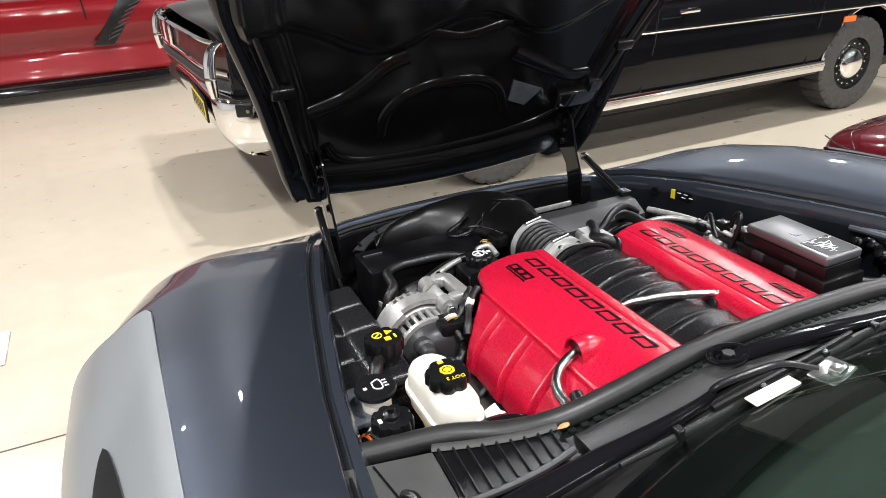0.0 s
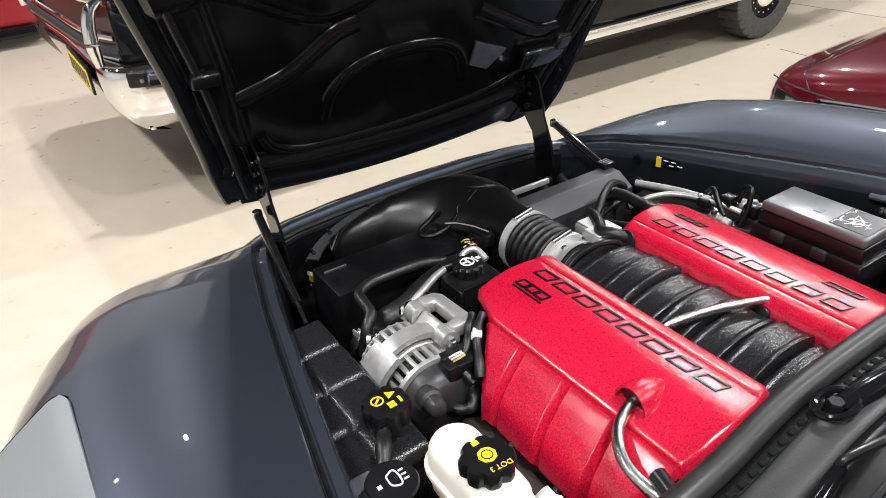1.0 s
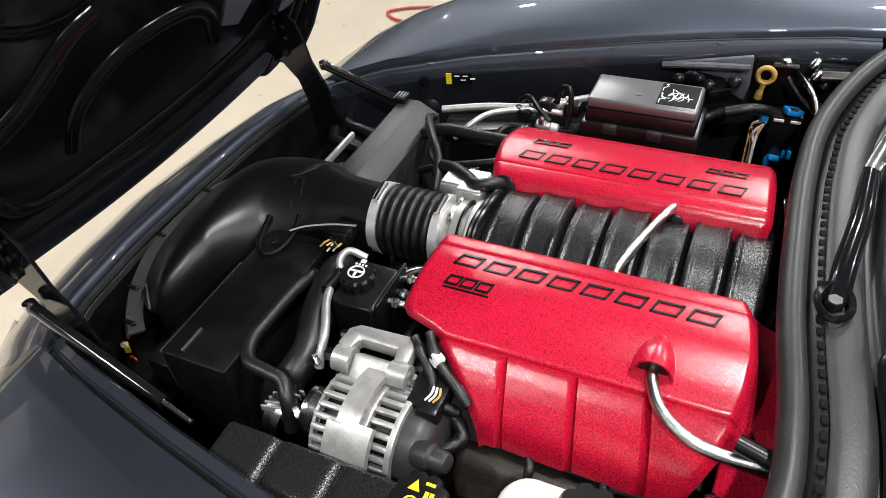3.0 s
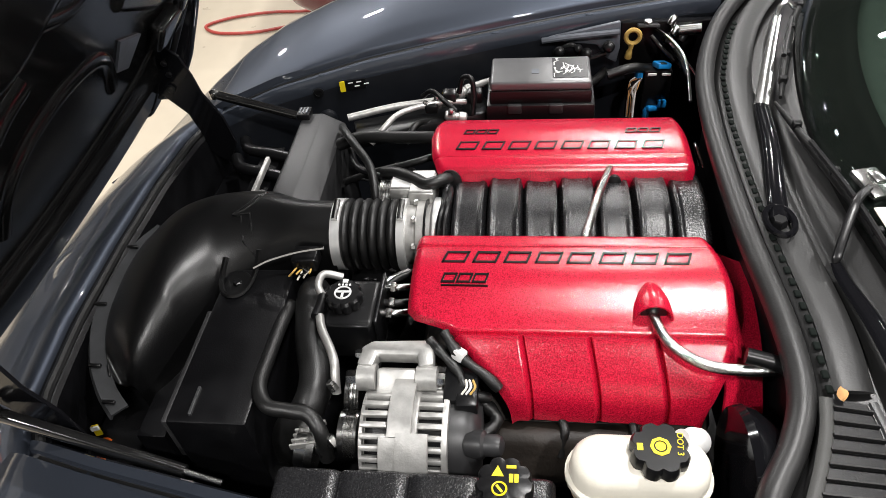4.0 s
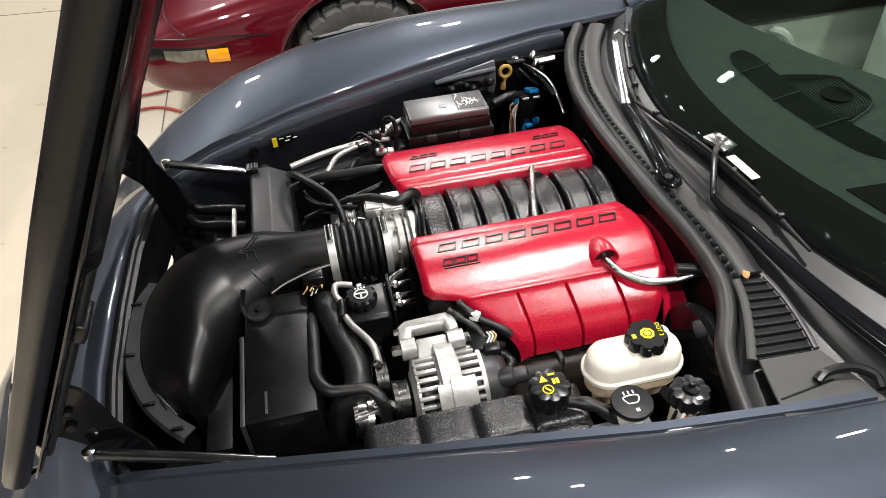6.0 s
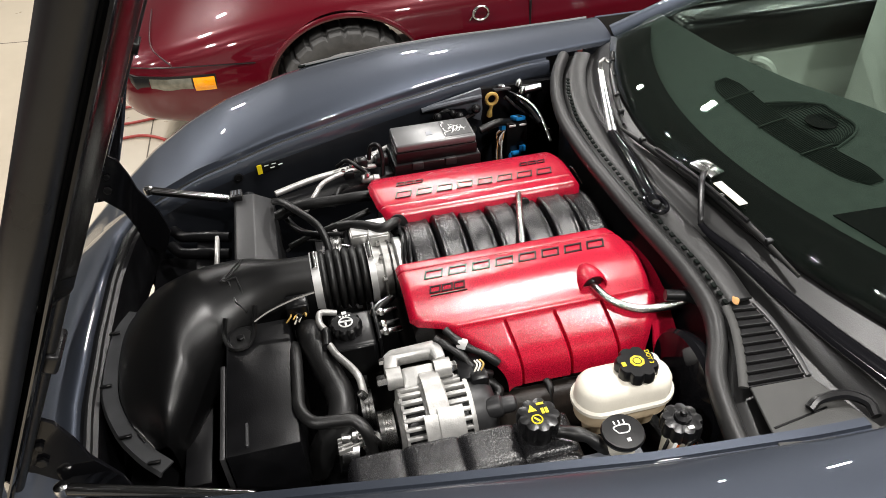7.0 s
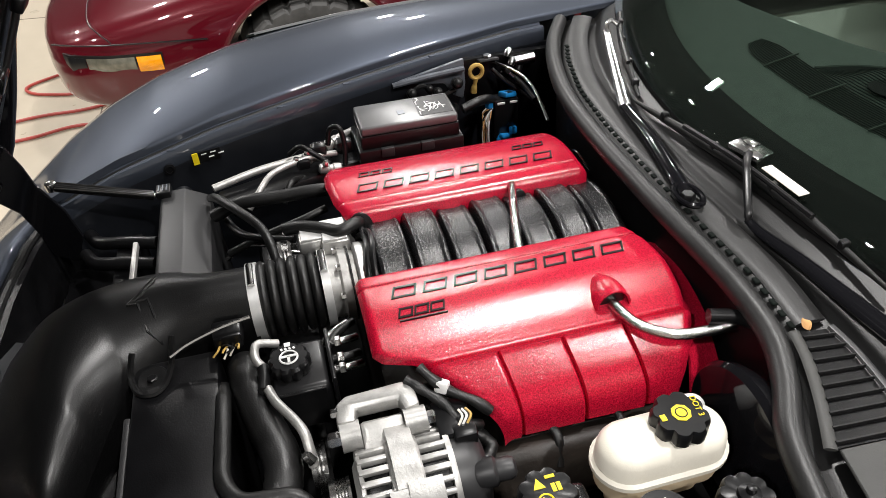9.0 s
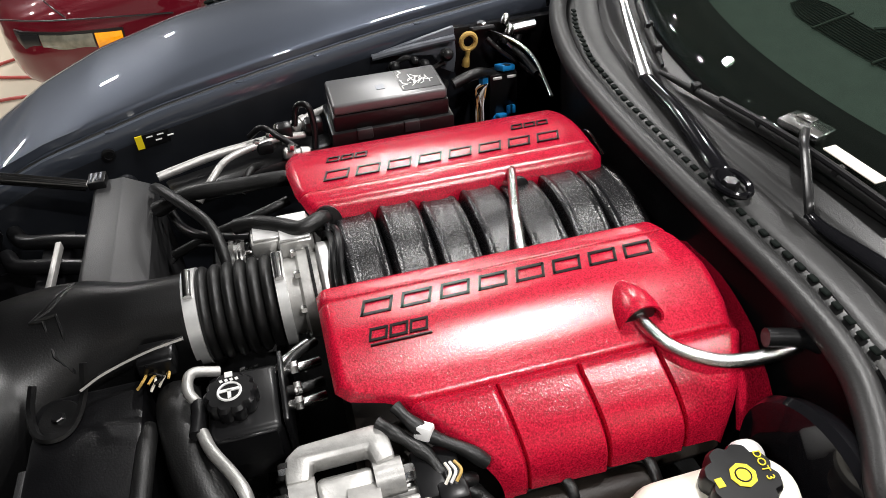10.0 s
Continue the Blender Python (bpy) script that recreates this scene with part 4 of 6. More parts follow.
def alternator():
    def turned(prof, n=48):
        return lathe(prof, n, Matrix.Translation((AC[0], 0, AC[1])) @ pose(0, 0, 0, -90, 0, 0))

    def saddle(r, a0, a1, y0, y1, thick):
        """A curved slab lying on the housing between two angles."""
        return surf(lambda u, v: (AC[0] + r * math.cos(math.radians(a0 + (a1 - a0) * u)), y0 + (y1 - y0) * v, AC[1] + r * math.sin(math.radians(a0 + (a1 - a0) * u))), 14, 4, thick)

    alt = part("alternator", turned([(0.03, 0.165), (0.054, 0.165), (0.061, 0.170), (0.064, 0.178), (0.064, 0.206), (0.0755, 0.2065), (0.077, 0.209), (0.077, 0.247), (0.0755, 0.2495), (0.064, 0.250), (0.064, 0.272), (0.058, 0.288), (0.044, 0.296), (0.03, 0.296)], 64), M_ALU, car, "cast aluminium alternator with cooling fins", 25)
    # Black rings laid on the housing put the slots' shade between the fins.
    part("slot_shade_ring", join(turned([(0.063, 0.172), (0.0665, 0.174), (0.0665, 0.2055), (0.063, 0.206)], 64), turned([(0.063, 0.2505), (0.0665, 0.251), (0.0665, 0.268), (0.057, 0.2895), (0.054, 0.288)], 64)), M_BLACK, alt, "black rings standing in for the shade between the fins")
    for k in range(28):
        a = 2 * math.pi * (k + 0.5) / 28
        for y0, y1, h in ((0.168, 0.2085, 0.011), (0.2475, 0.289, 0.011)):
            bm = box((0, 0, 0), (0.0088, y1 - y0, h), 0.003, 2)
            bm.transform(Matrix.Translation((AC[0] + 0.070 * math.cos(a), (y0 + y1) / 2, AC[1] + 0.070 * math.sin(a))) @ pose(0, 0, 0, 0, 90 - math.degrees(a), 0))
            part("fin", bm, M_ALU, alt)
    part("end_ring", turned([(0.066, 0.163), (0.0745, 0.164), (0.0755, 0.167), (0.0755, 0.172), (0.066, 0.173)], 64), M_ALU, alt, "cast rim round the fins")
    part("end_ring", turned([(0.060, 0.284), (0.073, 0.284), (0.072, 0.289), (0.060, 0.291)], 64), M_ALU, alt)
    part("spine", saddle(0.0825, 55, 122, 0.212, 0.245, 0.010), M_ALU, alt, "cast mounting spine")
    part("plate", saddle(0.087, 118, 158, 0.188, 0.232, 0.012), M_ALU, alt, "raised cast plate")
    part("plate_step", saddle(0.085, 122, 152, 0.232, 0.256, 0.010), M_ALU, alt)
    part("rear_cap", turned([(0.02, 0.118), (0.047, 0.120), (0.061, 0.130), (0.066, 0.145), (0.067, 0.166), (0.02, 0.166)]), M_GREYPL, alt, "dark grey plastic rear cap")
    part("terminal", lathe([(0.017, 0), (0.020, 0.004), (0.020, 0.026), (0.0155, 0.030), (0.0155, 0.046), (0.013, 0.052), (0.007, 0.055)], 24, Matrix.Translation((-0.428, 0.140, 0.776)) @ pose(0, 0, 0, 80, 0, -8)), M_GREYPL, alt, "grey rubber terminal boot")
    part("pulley", turned([(0.015, 0.302), (0.036, 0.302), (0.036, 0.306), (0.032, 0.308), (0.036, 0.310), (0.032, 0.312), (0.036, 0.314), (0.032, 0.316), (0.036, 0.318), (0.032, 0.320), (0.036, 0.322), (0.036, 0.330), (0.015, 0.330)], 36), M_STEEL, alt, "grooved steel pulley")
    bridge = prism([(-0.338, 0.304), (-0.306, 0.302), (-0.294, 0.287), (-0.290, 0.205), (-0.300, 0.192), (-0.335, 0.190), (-0.340, 0.212), (-0.318, 0.216), (-0.318, 0.276), (-0.340, 0.279)], 0.026, 0.005, 2)
    bridge.transform(Matrix.Translation((0, 0, 0.807)))
    part("bracket", bridge, M_ALU, alt, "cast squared mounting bracket")
    for y0, y1, r in ((0.185, 0.215, 0.019), (0.275, 0.302, 0.020)):
        part("boss", rod((-0.347, y0, 0.812), (-0.347, y1, 0.812), r, 20), M_ALU, alt)
    part("mounting_block", box((-0.352, 0.245, 0.797), (0.055, 0.060, 0.034), 0.006, 2, (0, -38, 0)), M_ALU, alt, "cast block under the bracket")
    part("bolt", hexbolt((-0.347, 0.302, 0.812), 0.011, 0.018, (0, 1, 0)), M_STEEL, alt)
    part("bolt", hexbolt((-0.347, 0.185, 0.812), 0.010, 0.012, (0, -1, 0)), M_STEEL, alt)
    part("bolt", hexbolt((-0.315, 0.296, 0.826), 0.007, 0.014, (0, 1, 0)), M_STEEL, alt)
    part("regulator", join(box((-0.352, 0.150, 0.800), (0.060, 0.050, 0.024), 0.004), box((-0.380, 0.140, 0.800), (0.025, 0.032, 0.030), 0.005)), M_SATIN, alt, "black regulator plug")
    for k in range(3):
        part("plug_wire", sweep([(-0.375, 0.135 + 0.006 * k, 0.818), (-0.368, 0.128 + 0.006 * k, 0.826), (-0.355, 0.132 + 0.005 * k, 0.824)], 0.0018, 6, 4), (M_ORANGE2, M_WHITE, M_CREAM)[k], alt)


alternator()


def knob_cap(c, r, h, name, label, tilt=(0, 0, 0)):
    m = Matrix.Translation(c) @ pose(0, 0, 0, *tilt)
    return part(name, lathe([(r * 0.8, -h), (r, -h * 0.9), (r, -h * 0.25), (r * 0.93, -h * 0.05), (r * 0.7, 0), (r * 0.2, 0)], 64, m, 9, 0.14), M_SATIN, car, label, 40)


# power steering reservoir
res = part("steering_reservoir", box((-0.188, 0.343, 0.755), (0.104, 0.088, 0.09), 0.012, 3), M_SATIN, car, "black power steering reservoir")
part("cap", lathe([(0.029, 0), (0.031, 0.004), (0.031, 0.02), (0.027, 0.024), (0.005, 0.025)], 60, Matrix.Translation((-0.19, 0.355, 0.799)), 10, 0.12), M_SATIN, res, "black screw cap with white symbol")
part("neck_plate", box((-0.188, 0.296, 0.772), (0.108, 0.007, 0.082), 0.003), M_SATIN, res)
ring = [(-0.192 + 0.013 * math.cos(q), 0.355 + 0.013 * math.sin(q), 0.8245) for q in [2 * math.pi * j / 14 for j in range(15)]]
part("symbol", sweep(ring, 0.0016, 5, 2), M_WHITE, res, "white steering wheel symbol")
part("symbol_bar", box((-0.190, 0.355, 0.8245), (0.004, 0.024, 0.0015), 0), M_WHITE, res)
part("symbol_bar", box((-0.166, 0.355, 0.8243), (0.008, 0.009, 0.001), 0), M_WHITE, res)
part("symbol_bar", box((-0.196, 0.355, 0.8245), (0.012, 0.004, 0.0015), 0), M_WHITE, res)
for q in (-0.009, -0.003, 0.003, 0.009):
    part("symbol_drop", box((-0.1745, 0.355 + q, 0.8243), (0.004, 0.0035, 0.001), 0, 1, (0, 0, 20)), M_WHITE, res)
part("rib", box((-0.238, 0.343, 0.772), (0.005, 0.07, 0.05), 0.002, 1), M_SATIN, res)
# coolant tank with padded top
def tank(u, v):
    x = -0.637 + 0.150 * u
    y = 0.395 - 0.375 * v
    pu = u / 0.47 if u < 0.47 else (u - 0.47) / 0.53
    pv = (v * 4) % 1 if v < 1 else 0
    pad = (max(0.0, 1 - (2 * pu - 1) ** 8) * max(0.0, 1 - (2 * pv - 1) ** 8)) ** 0.5
    drop = 0.03 * max(0.0, (u - 0.93) / 0.07) ** 2 + 0.03 * max(0.0, (0.04 - v) / 0.04) ** 2
    return (x, y, 0.789 + 0.014 * pad + 0.006 * u - drop)


tank_ob = part("coolant_tank", join(surf(tank, 56, 112, 0.003), box((-0.562, 0.208, 0.70), (0.142, 0.366, 0.17), 0.012)), M_TEX, car, "grained black coolant tank with padded top", 60)
capm = [((-0.525, 0.081, 0.86), 0.036, 0.03), ((-0.585, -0.038, 0.851), 0.034, 0.018), ((-0.593, -0.134, 0.861), 0.033, 0.03)]
coolcap = knob_cap(*capm[0], "coolant_cap", "black scalloped coolant cap with yellow symbols")
fluidcap = knob_cap(*capm[2], "fluid_cap", "black scalloped reservoir cap")
wash = part("washer_cap", lathe([(0.02, -0.02), (0.032, -0.012), (0.035, -0.004), (0.033, 0.0), (0.005, 0.001)], 40, Matrix.Translation(capm[1][0])), M_SATIN, car, "flat black washer cap with white symbol")
part("filler_neck", join(rod((-0.525, 0.081, 0.76), (-0.525, 0.081, 0.835), 0.026, 24)), M_SATIN, car)
part("filler_neck", rod((-0.585, -0.038, 0.70), (-0.585, -0.038, 0.835), 0.024, 24), M_CREAM, car, "off-white filler neck")
part("filler_neck", rod((-0.593, -0.134, 0.70), (-0.593, -0.134, 0.835), 0.024, 24), M_CREAM, car, "off-white filler neck")

# brake fluid reservoir: rounded oblong in layers
def oblong(cx, cy, length, wide, layers, n=14):
    bm = bmesh.new()
    rings = []
    for off, z in layers:
        r, h = wide / 2 + off, (length - wide) / 2
        pts = [(cx + r * math.cos(a), cy + h + r * math.sin(a)) for a in (math.pi * k / n for k in range(n + 1))]
        pts += [(cx + r * math.cos(a), cy - h + r * math.sin(a)) for a in (math.pi + math.pi * k / n for k in range(n + 1))]
        rings.append([bm.verts.new((x, y, z)) for x, y in pts])
    m = len(rings[0])
    for a, b in zip(rings, rings[1:]):
        for q in range(m):
            bm.faces.new((a[q], a[(q + 1) % m], b[(q + 1) % m], b[q]))
    bm.faces.new(rings[0][::-1])
    bm.faces.new(rings[-1])
    bmesh.ops.recalc_face_normals(bm, faces=bm.faces[:])
    return bm


brake = part("brake_reservoir", oblong(-0.487, -0.085, 0.175, 0.082, [(-0.006, 0.8145), (0.004, 0.816), (0.004, 0.823), (-0.001, 0.826), (-0.003, 0.848), (-0.008, 0.858), (-0.016, 0.864), (-0.028, 0.867)]), M_CREAM, car, "aged white brake fluid reservoir with a moulded seam", 40)
part("lower_half", oblong(-0.487, -0.085, 0.175, 0.082, [(-0.022, 0.74), (-0.018, 0.77), (-0.004, 0.785), (-0.002, 0.812), (-0.004, 0.8143)]), M_TAN, brake, "stained tan lower half")
bm = lathe([(0.029, -0.024), (0.036, -0.020), (0.036, -0.006), (0.033, 0), (0.004, 0.0)], 72, Matrix.Translation((-0.486, -0.104, 0.888)), 8, 0.15)
cap = part("cap", bm, M_SATIN, brake, "black scalloped cap with yellow print")
part("print_disc", lathe([(0.001, 0), (0.0125, 0), (0.0125, 0.0008), (0.001, 0.0008)], 8, Matrix.Translation((-0.486, -0.104, 0.8885))), M_YELLOW, brake, "yellow eight-sided print")
part("print_ring", sweep([(-0.486 + 0.007 * math.cos(q), -0.104 + 0.007 * math.sin(q), 0.8895) for q in [2 * math.pi * j / 12 for j in range(13)]], 0.0008, 5, 2), M_SATIN, brake)
lettering("DOT 3", 0.0105, Matrix.Translation((-0.482, -0.127, 0.889)) @ pose(0, 0, 0, 0, 0, 175), M_YELLOW, brake, "yellow printed letters")
part("print_bar", box((-0.487, -0.080, 0.8885), (0.009, 0.007, 0.001), 0), M_YELLOW, brake)
# yellow and white symbols on the other caps
c0 = capm[0][0]
part("warning_sign", prism([(c0[0] + 0.006, c0[1] + 0.016), (c0[0] + 0.006, c0[1] + 0.001), (c0[0] + 0.02, c0[1] + 0.0085)], 0.0008, 0), M_YELLOW, coolcap).location = (0, 0, c0[2] + 0.0003)
part("symbol_ring", sweep([(c0[0] - 0.010 + 0.0085 * math.cos(q), c0[1] + 0.006 + 0.0085 * math.sin(q), c0[2] + 0.0005) for q in [2 * math.pi * j / 14 for j in range(15)]], 0.0013, 5, 2), M_YELLOW, coolcap)
part("symbol_bar", box((c0[0] - 0.010, c0[1] + 0.006, c0[2] + 0.0005), (0.011, 0.003, 0.001), 0, 1, (0, 0, 40)), M_YELLOW, coolcap)
for q in (0, 1):
    part("symbol_book", box((c0[0] + 0.004, c0[1] - 0.008 - 0.0065 * q, c0[2] + 0.0005), (0.011, 0.005, 0.001), 0), M_YELLOW, coolcap)
part("symbol_bar", box((c0[0] + 0.019, c0[1] - 0.008, c0[2] + 0.0005), (0.004, 0.012, 0.001), 0), M_YELLOW, coolcap)
c1 = capm[1][0]
part("symbol_screen", sweep([(c1[0] - 0.004, c1[1] + 0.008, c1[2] + 0.0015), (c1[0] + 0.008, c1[1] + 0.013, c1[2] + 0.0015), (c1[0] + 0.011, c1[1], c1[2] + 0.0015), (c1[0] + 0.008, c1[1] - 0.013, c1[2] + 0.0015), (c1[0] - 0.004, c1[1] - 0.008, c1[2] + 0.0015), (c1[0] - 0.004, c1[1] + 0.008, c1[2] + 0.0015)], 0.0013, 5, 3), M_WHITE, wash, "white windscreen symbol")
for q in (-0.008, 0, 0.008):
    part("symbol_spray", box((c1[0] + 0.017, c1[1] + q, c1[2] + 0.001), (0.007, 0.0025, 0.001), 0), M_WHITE, wash)
part("symbol_bar", box((c1[0] - 0.018, c1[1] - 0.002, c1[2] + 0.001), (0.006, 0.006, 0.001), 0), M_WHITE, wash)
c2 = capm[2][0]
part("knob", lathe([(0.014, 0), (0.013, 0.006), (0.006, 0.009), (0.005, 0.016), (0.002, 0.017)], 20, Matrix.Translation(c2)), M_SATIN, fluidcap)
part("symbol_bar", box((c2[0] - 0.02, c2[1] - 0.004, c2[2] + 0.0003), (0.006, 0.010, 0.001), 0), M_WHITE, fluidcap)
part("brake_booster", lathe([(0.02, -0.05), (0.05, -0.045), (0.085, -0.03), (0.105, -0.005), (0.11, 0.01), (0.105, 0.02), (0.02, 0.03)], 48, Matrix.Translation((-0.47, -0.235, 0.765)) @ pose(0, 0, 0, 90, 0, 0) @ Matrix.Diagonal((1, 1, -1, 1))), M_GLOSS, car, "gloss black brake booster")
part("white_plug", lathe([(0.016, 0), (0.018, 0.004), (0.018, 0.02), (0.014, 0.026), (0.014, 0.04)], 20, along((-0.425, -0.175, 0.80), (-0.44, -0.135, 0.83))), M_WHITE, car, "white plastic plug")

# fuse box
fuse = part("fuse_box", box((0.459, 0.034, 0.765), (0.128, 0.238, 0.05), 0.006), M_SATIN, car, "black fuse box with stepped sides")
part("upper_tray", box((0.459, 0.034, 0.803), (0.112, 0.222, 0.036), 0.005), M_SATIN, fuse)
part("lower_tray", box((0.459, 0.034, 0.71), (0.11, 0.22, 0.09), 0.005), M_SATIN, fuse)
part("lid", box((0.459, 0.034, 0.831), (0.108, 0.218, 0.022), 0.006, 3), M_LID, fuse, "glossy dark fuse box lid")
part("lid_field", box((0.462, -0.030, 0.8423), (0.084, 0.076, 0.001), 0), M_SATIN, fuse, "dark printed field on the lid")
rl = random.Random(12)
for k in range(16):
    x, y = 0.430 + 0.062 * rl.random(), -0.060 + 0.058 * rl.random()
    a = rl.uniform(0, 6.28)
    pts = []
    for j in range(4):
        pts.append((min(max(x, 0.424), 0.500), min(max(y, -0.064), 0.004), 0.8431))
        a += rl.uniform(-0.9, 0.9)
        x, y = x + 0.010 * math.cos(a), y + 0.010 * math.sin(a)
    part("lid_stroke", sweep(pts, 0.0011, 5, 4, flat=0.3), M_WHITE, fuse)
part("lid_print", box((0.45, 0.045, 0.8425), (0.018, 0.016, 0.001), 0), M_PAD, fuse)
for y in (0.09, 0.0):
    part("clip", box((0.395, y, 0.782), (0.012, 0.03, 0.022), 0.003), M_GREYPL, fuse)

# ---- cars around ----
def tyre(parent, c, r, w, axis, rim_r, label=""):
    """A wheel: axis "x" or "y" and the side its face looks to, as "-x"."""
    turn = {"-x": pose(0, 0, 0, 0, -90, 0), "-y": pose(0, 0, 0, 90, 0, 0)}[axis]
    m = Matrix.Translation(c) @ turn
    h = w / 2
    bm = bmesh.new()
    n = 144
    prof = [(rim_r, -h), (r * 0.94, -h), (r * 0.99, -h * 0.88), (r, -h * 0.7), (r, -h * 0.25), (r, h * 0.25), (r, h * 0.7), (r * 0.99, h * 0.88), (r * 0.94, h), (r * 0.86, h * 1.03), (rim_r + 0.03, h * 1.0), (rim_r, h * 0.92)]
    rings = []
    for j, (rad, z) in enumerate(prof):
        ring = []
        for q in range(n):
            a = 2 * math.pi * q / n
            cut = 0.014 if 2 <= j <= 8 and q % 6 == 0 else 0.0
            ring.append(bm.verts.new(((rad - cut) * math.cos(a), (rad - cut) * math.sin(a), z)))
        rings.append(ring)
    for a, b in zip(rings, rings[1:]):
        for q in range(n):
            bm.faces.new((a[q], a[(q + 1) % n], b[(q + 1) % n], b[q]))
    bm.transform(m)
    bmesh.ops.recalc_face_normals(bm, faces=bm.faces[:])
    return part("wheel", bm, M_TYRE, parent, label or "black tyre with cut tread", 30), m, h


def well(parent, c, r, depth):
    """The dark inside of a wheel arch."""
    bm = surf(lambda u, v: Vector((c[0] + depth[0] * v + (r * math.cos(math.pi * u) if depth[1] else 0), c[1] + depth[1] * v + (r * math.cos(math.pi * u) if depth[0] else 0), c[2] + r * math.sin(math.pi * u))), 24, 2, 0.004)
    return part("wheel_well", bm, M_BLACK, parent)


def catmull(p, f):
    p0, p1, p2, p3 = p
    return 0.5 * (2 * p1 + (p2 - p0) * f + (2 * p0 - 5 * p1 + 4 * p2 - p3) * f * f + (3 * p1 - p0 - 3 * p2 + p3) * f ** 3)


def loft(sections, nu=24, per=4, thick=0.0, holes=()):
    """Skin over sections of equal length; holes: round cuts for wheels as axis, centre, centre, radius."""
    n, m = len(sections), len(sections[0]) - 1
    S = [[Vector(p) for p in sec] for sec in sections]
    def fn(u, v):
        s = min(v * (n - 1), n - 1 - 1e-6)
        k = int(s)
        q = min(u * m, m - 1e-6)
        i = int(q)
        rows = [catmull([S[min(max(r, 0), n - 1)][min(max(c, 0), m)] for c in range(i - 1, i + 3)], q - i) for r in range(k - 1, k + 3)]
        return catmull(rows, s - k)
    bm = surf(fn, nu, (n - 1) * per)
    for axis, c, z, r, low, high in holes:
        gone = []
        for f in bm.faces:
            p = f.calc_center_median()
            other = p.x if axis == "y" else p.y
            if math.hypot((p.y if axis == "y" else p.x) - c, p.z - z) < r and low < other < high:
                gone.append(f)
        bmesh.ops.delete(bm, geom=gone, context="FACES")
        for v in bm.verts:
            a, other = (v.co.y, v.co.x) if axis == "y" else (v.co.x, v.co.y)
            d = math.hypot(a - c, v.co.z - z)
            if v.is_boundary and 0.9 * r < d < 1.2 * r and low < other < high:
                k = r / d
                v.co.z = z + (v.co.z - z) * k
                if axis == "y":
                    v.co.y = c + (a - c) * k
                else:
                    v.co.x = c + (a - c) * k
    if thick:
        bmesh.ops.solidify(bm, geom=bm.faces[:], thickness=thick)
        bmesh.ops.recalc_face_normals(bm, faces=bm.faces[:])
    return bm


# deep red coupe alongside, nose towards +y
coupe = thing("parked_coupe", "deep red low coupe with amber side marker parked alongside", "car")
secs = []
for y, x0, zt, zb, dome in ((1.20, 2.55, 0.52, 0.42, 0.005), (1.175, 2.20, 0.545, 0.36, 0.01), (1.12, 1.97, 0.565, 0.33, 0.02), (1.035, 1.85, 0.59, 0.31, 0.03), (0.90, 1.795, 0.635, 0.29, 0.05), (0.75, 1.77, 0.67, 0.27, 0.07), (0.5, 1.755, 0.72, 0.23, 0.08), (0.2, 1.75, 0.755, 0.22, 0.09), (-0.2, 1.75, 0.77, 0.22, 0.09), (-0.7, 1.755, 0.785, 0.20, 0.09), (-1.4, 1.76, 0.82, 0.20, 0.07), (-2.4, 1.75, 0.88, 0.22, 0.06), (-2.9, 1.80, 0.86, 0.30, 0.03)):
    xm = 2.65
    w = xm - x0
    secs.append([(x0 + min(0.10, 0.4 * w), y, zb), (x0 + min(0.025, 0.1 * w), y, zb + 0.25 * (zt - zb) * 0.5), (x0, y, zb + 0.45 * (zt - zb)), (x0 + 0.004, y, zb + 0.62 * (zt - zb)), (x0 + min(0.012, 0.05 * w), y, zt - 0.28 * (zt - zb)), (x0 + min(0.05, 0.15 * w), y, zt - 0.10 * (zt - zb)), (x0 + min(0.16, 0.3 * w), y, zt), (x0 + 0.55 * w, y, zt + dome * 0.6), (xm, y, zt + dome), (xm + 0.55 * w, y, zt + dome * 0.4), (xm + 0.97 * w, y, zt - 0.1), (xm + 0.9 * w, y, zb)])
part("body", loft(secs, 110, 14, 0.008, [("y", 0.13, 0.33, 0.385, 1.6, 2.0), ("y", -2.31, 0.33, 0.385, 1.6, 2.0)]), M_C4, coupe, "deep red glossy bodywork", 50)
for yc in (0.13, -2.31):
    part("arch_lip", sweep([(1.757, yc + 0.385 * math.cos(a), 0.33 + 0.385 * math.sin(a)) for a in [math.pi * k / 16 for k in range(17)]], 0.012, 8, 3), M_C4, coupe, "red arch lip")
    well(coupe, (1.78, yc, 0.33), 0.38, (0.4, 0))
    w, m, h = tyre(coupe, (1.88, yc, 0.325), 0.325, 0.235, "-x", 0.222)
    rim = part("rim", lathe([(0.03, -0.02), (0.20, -0.02), (0.205, h * 0.75), (0.222, h * 0.8), (0.226, h * 0.98), (0.218, h), (0.212, h * 0.8), (0.195, h * 0.3), (0.19, 0.0), (0.07, 0.02), (0.06, h * 0.6), (0.01, h * 0.65)], 48, m), M_ALU, w, "silver alloy rim")
    for k in range(10):
        bm = box((0.128, 0, h * 0.32), (0.145, 0.03, 0.02), 0.006)
        bm.transform(m @ pose(0, 0, 0, 0, 0, 36 * k))
        part("spoke", bm, M_ALU, w)


def lamp_strip(y0, y1, z0, z1, out=0.017):
    """A lens that follows the curve of the flank."""
    flank = [(1.12, 1.97), (1.035, 1.85), (0.90, 1.795), (0.75, 1.77), (0.5, 1.755)]
    return surf(lambda u, v: (interp(y0 + (y1 - y0) * u, flank) - out * math.sin(math.pi * min(max(v, 0.08), 0.92)) ** 0.3, y0 + (y1 - y0) * u, z0 + (z1 - z0) * v), 12, 8, 0.01)


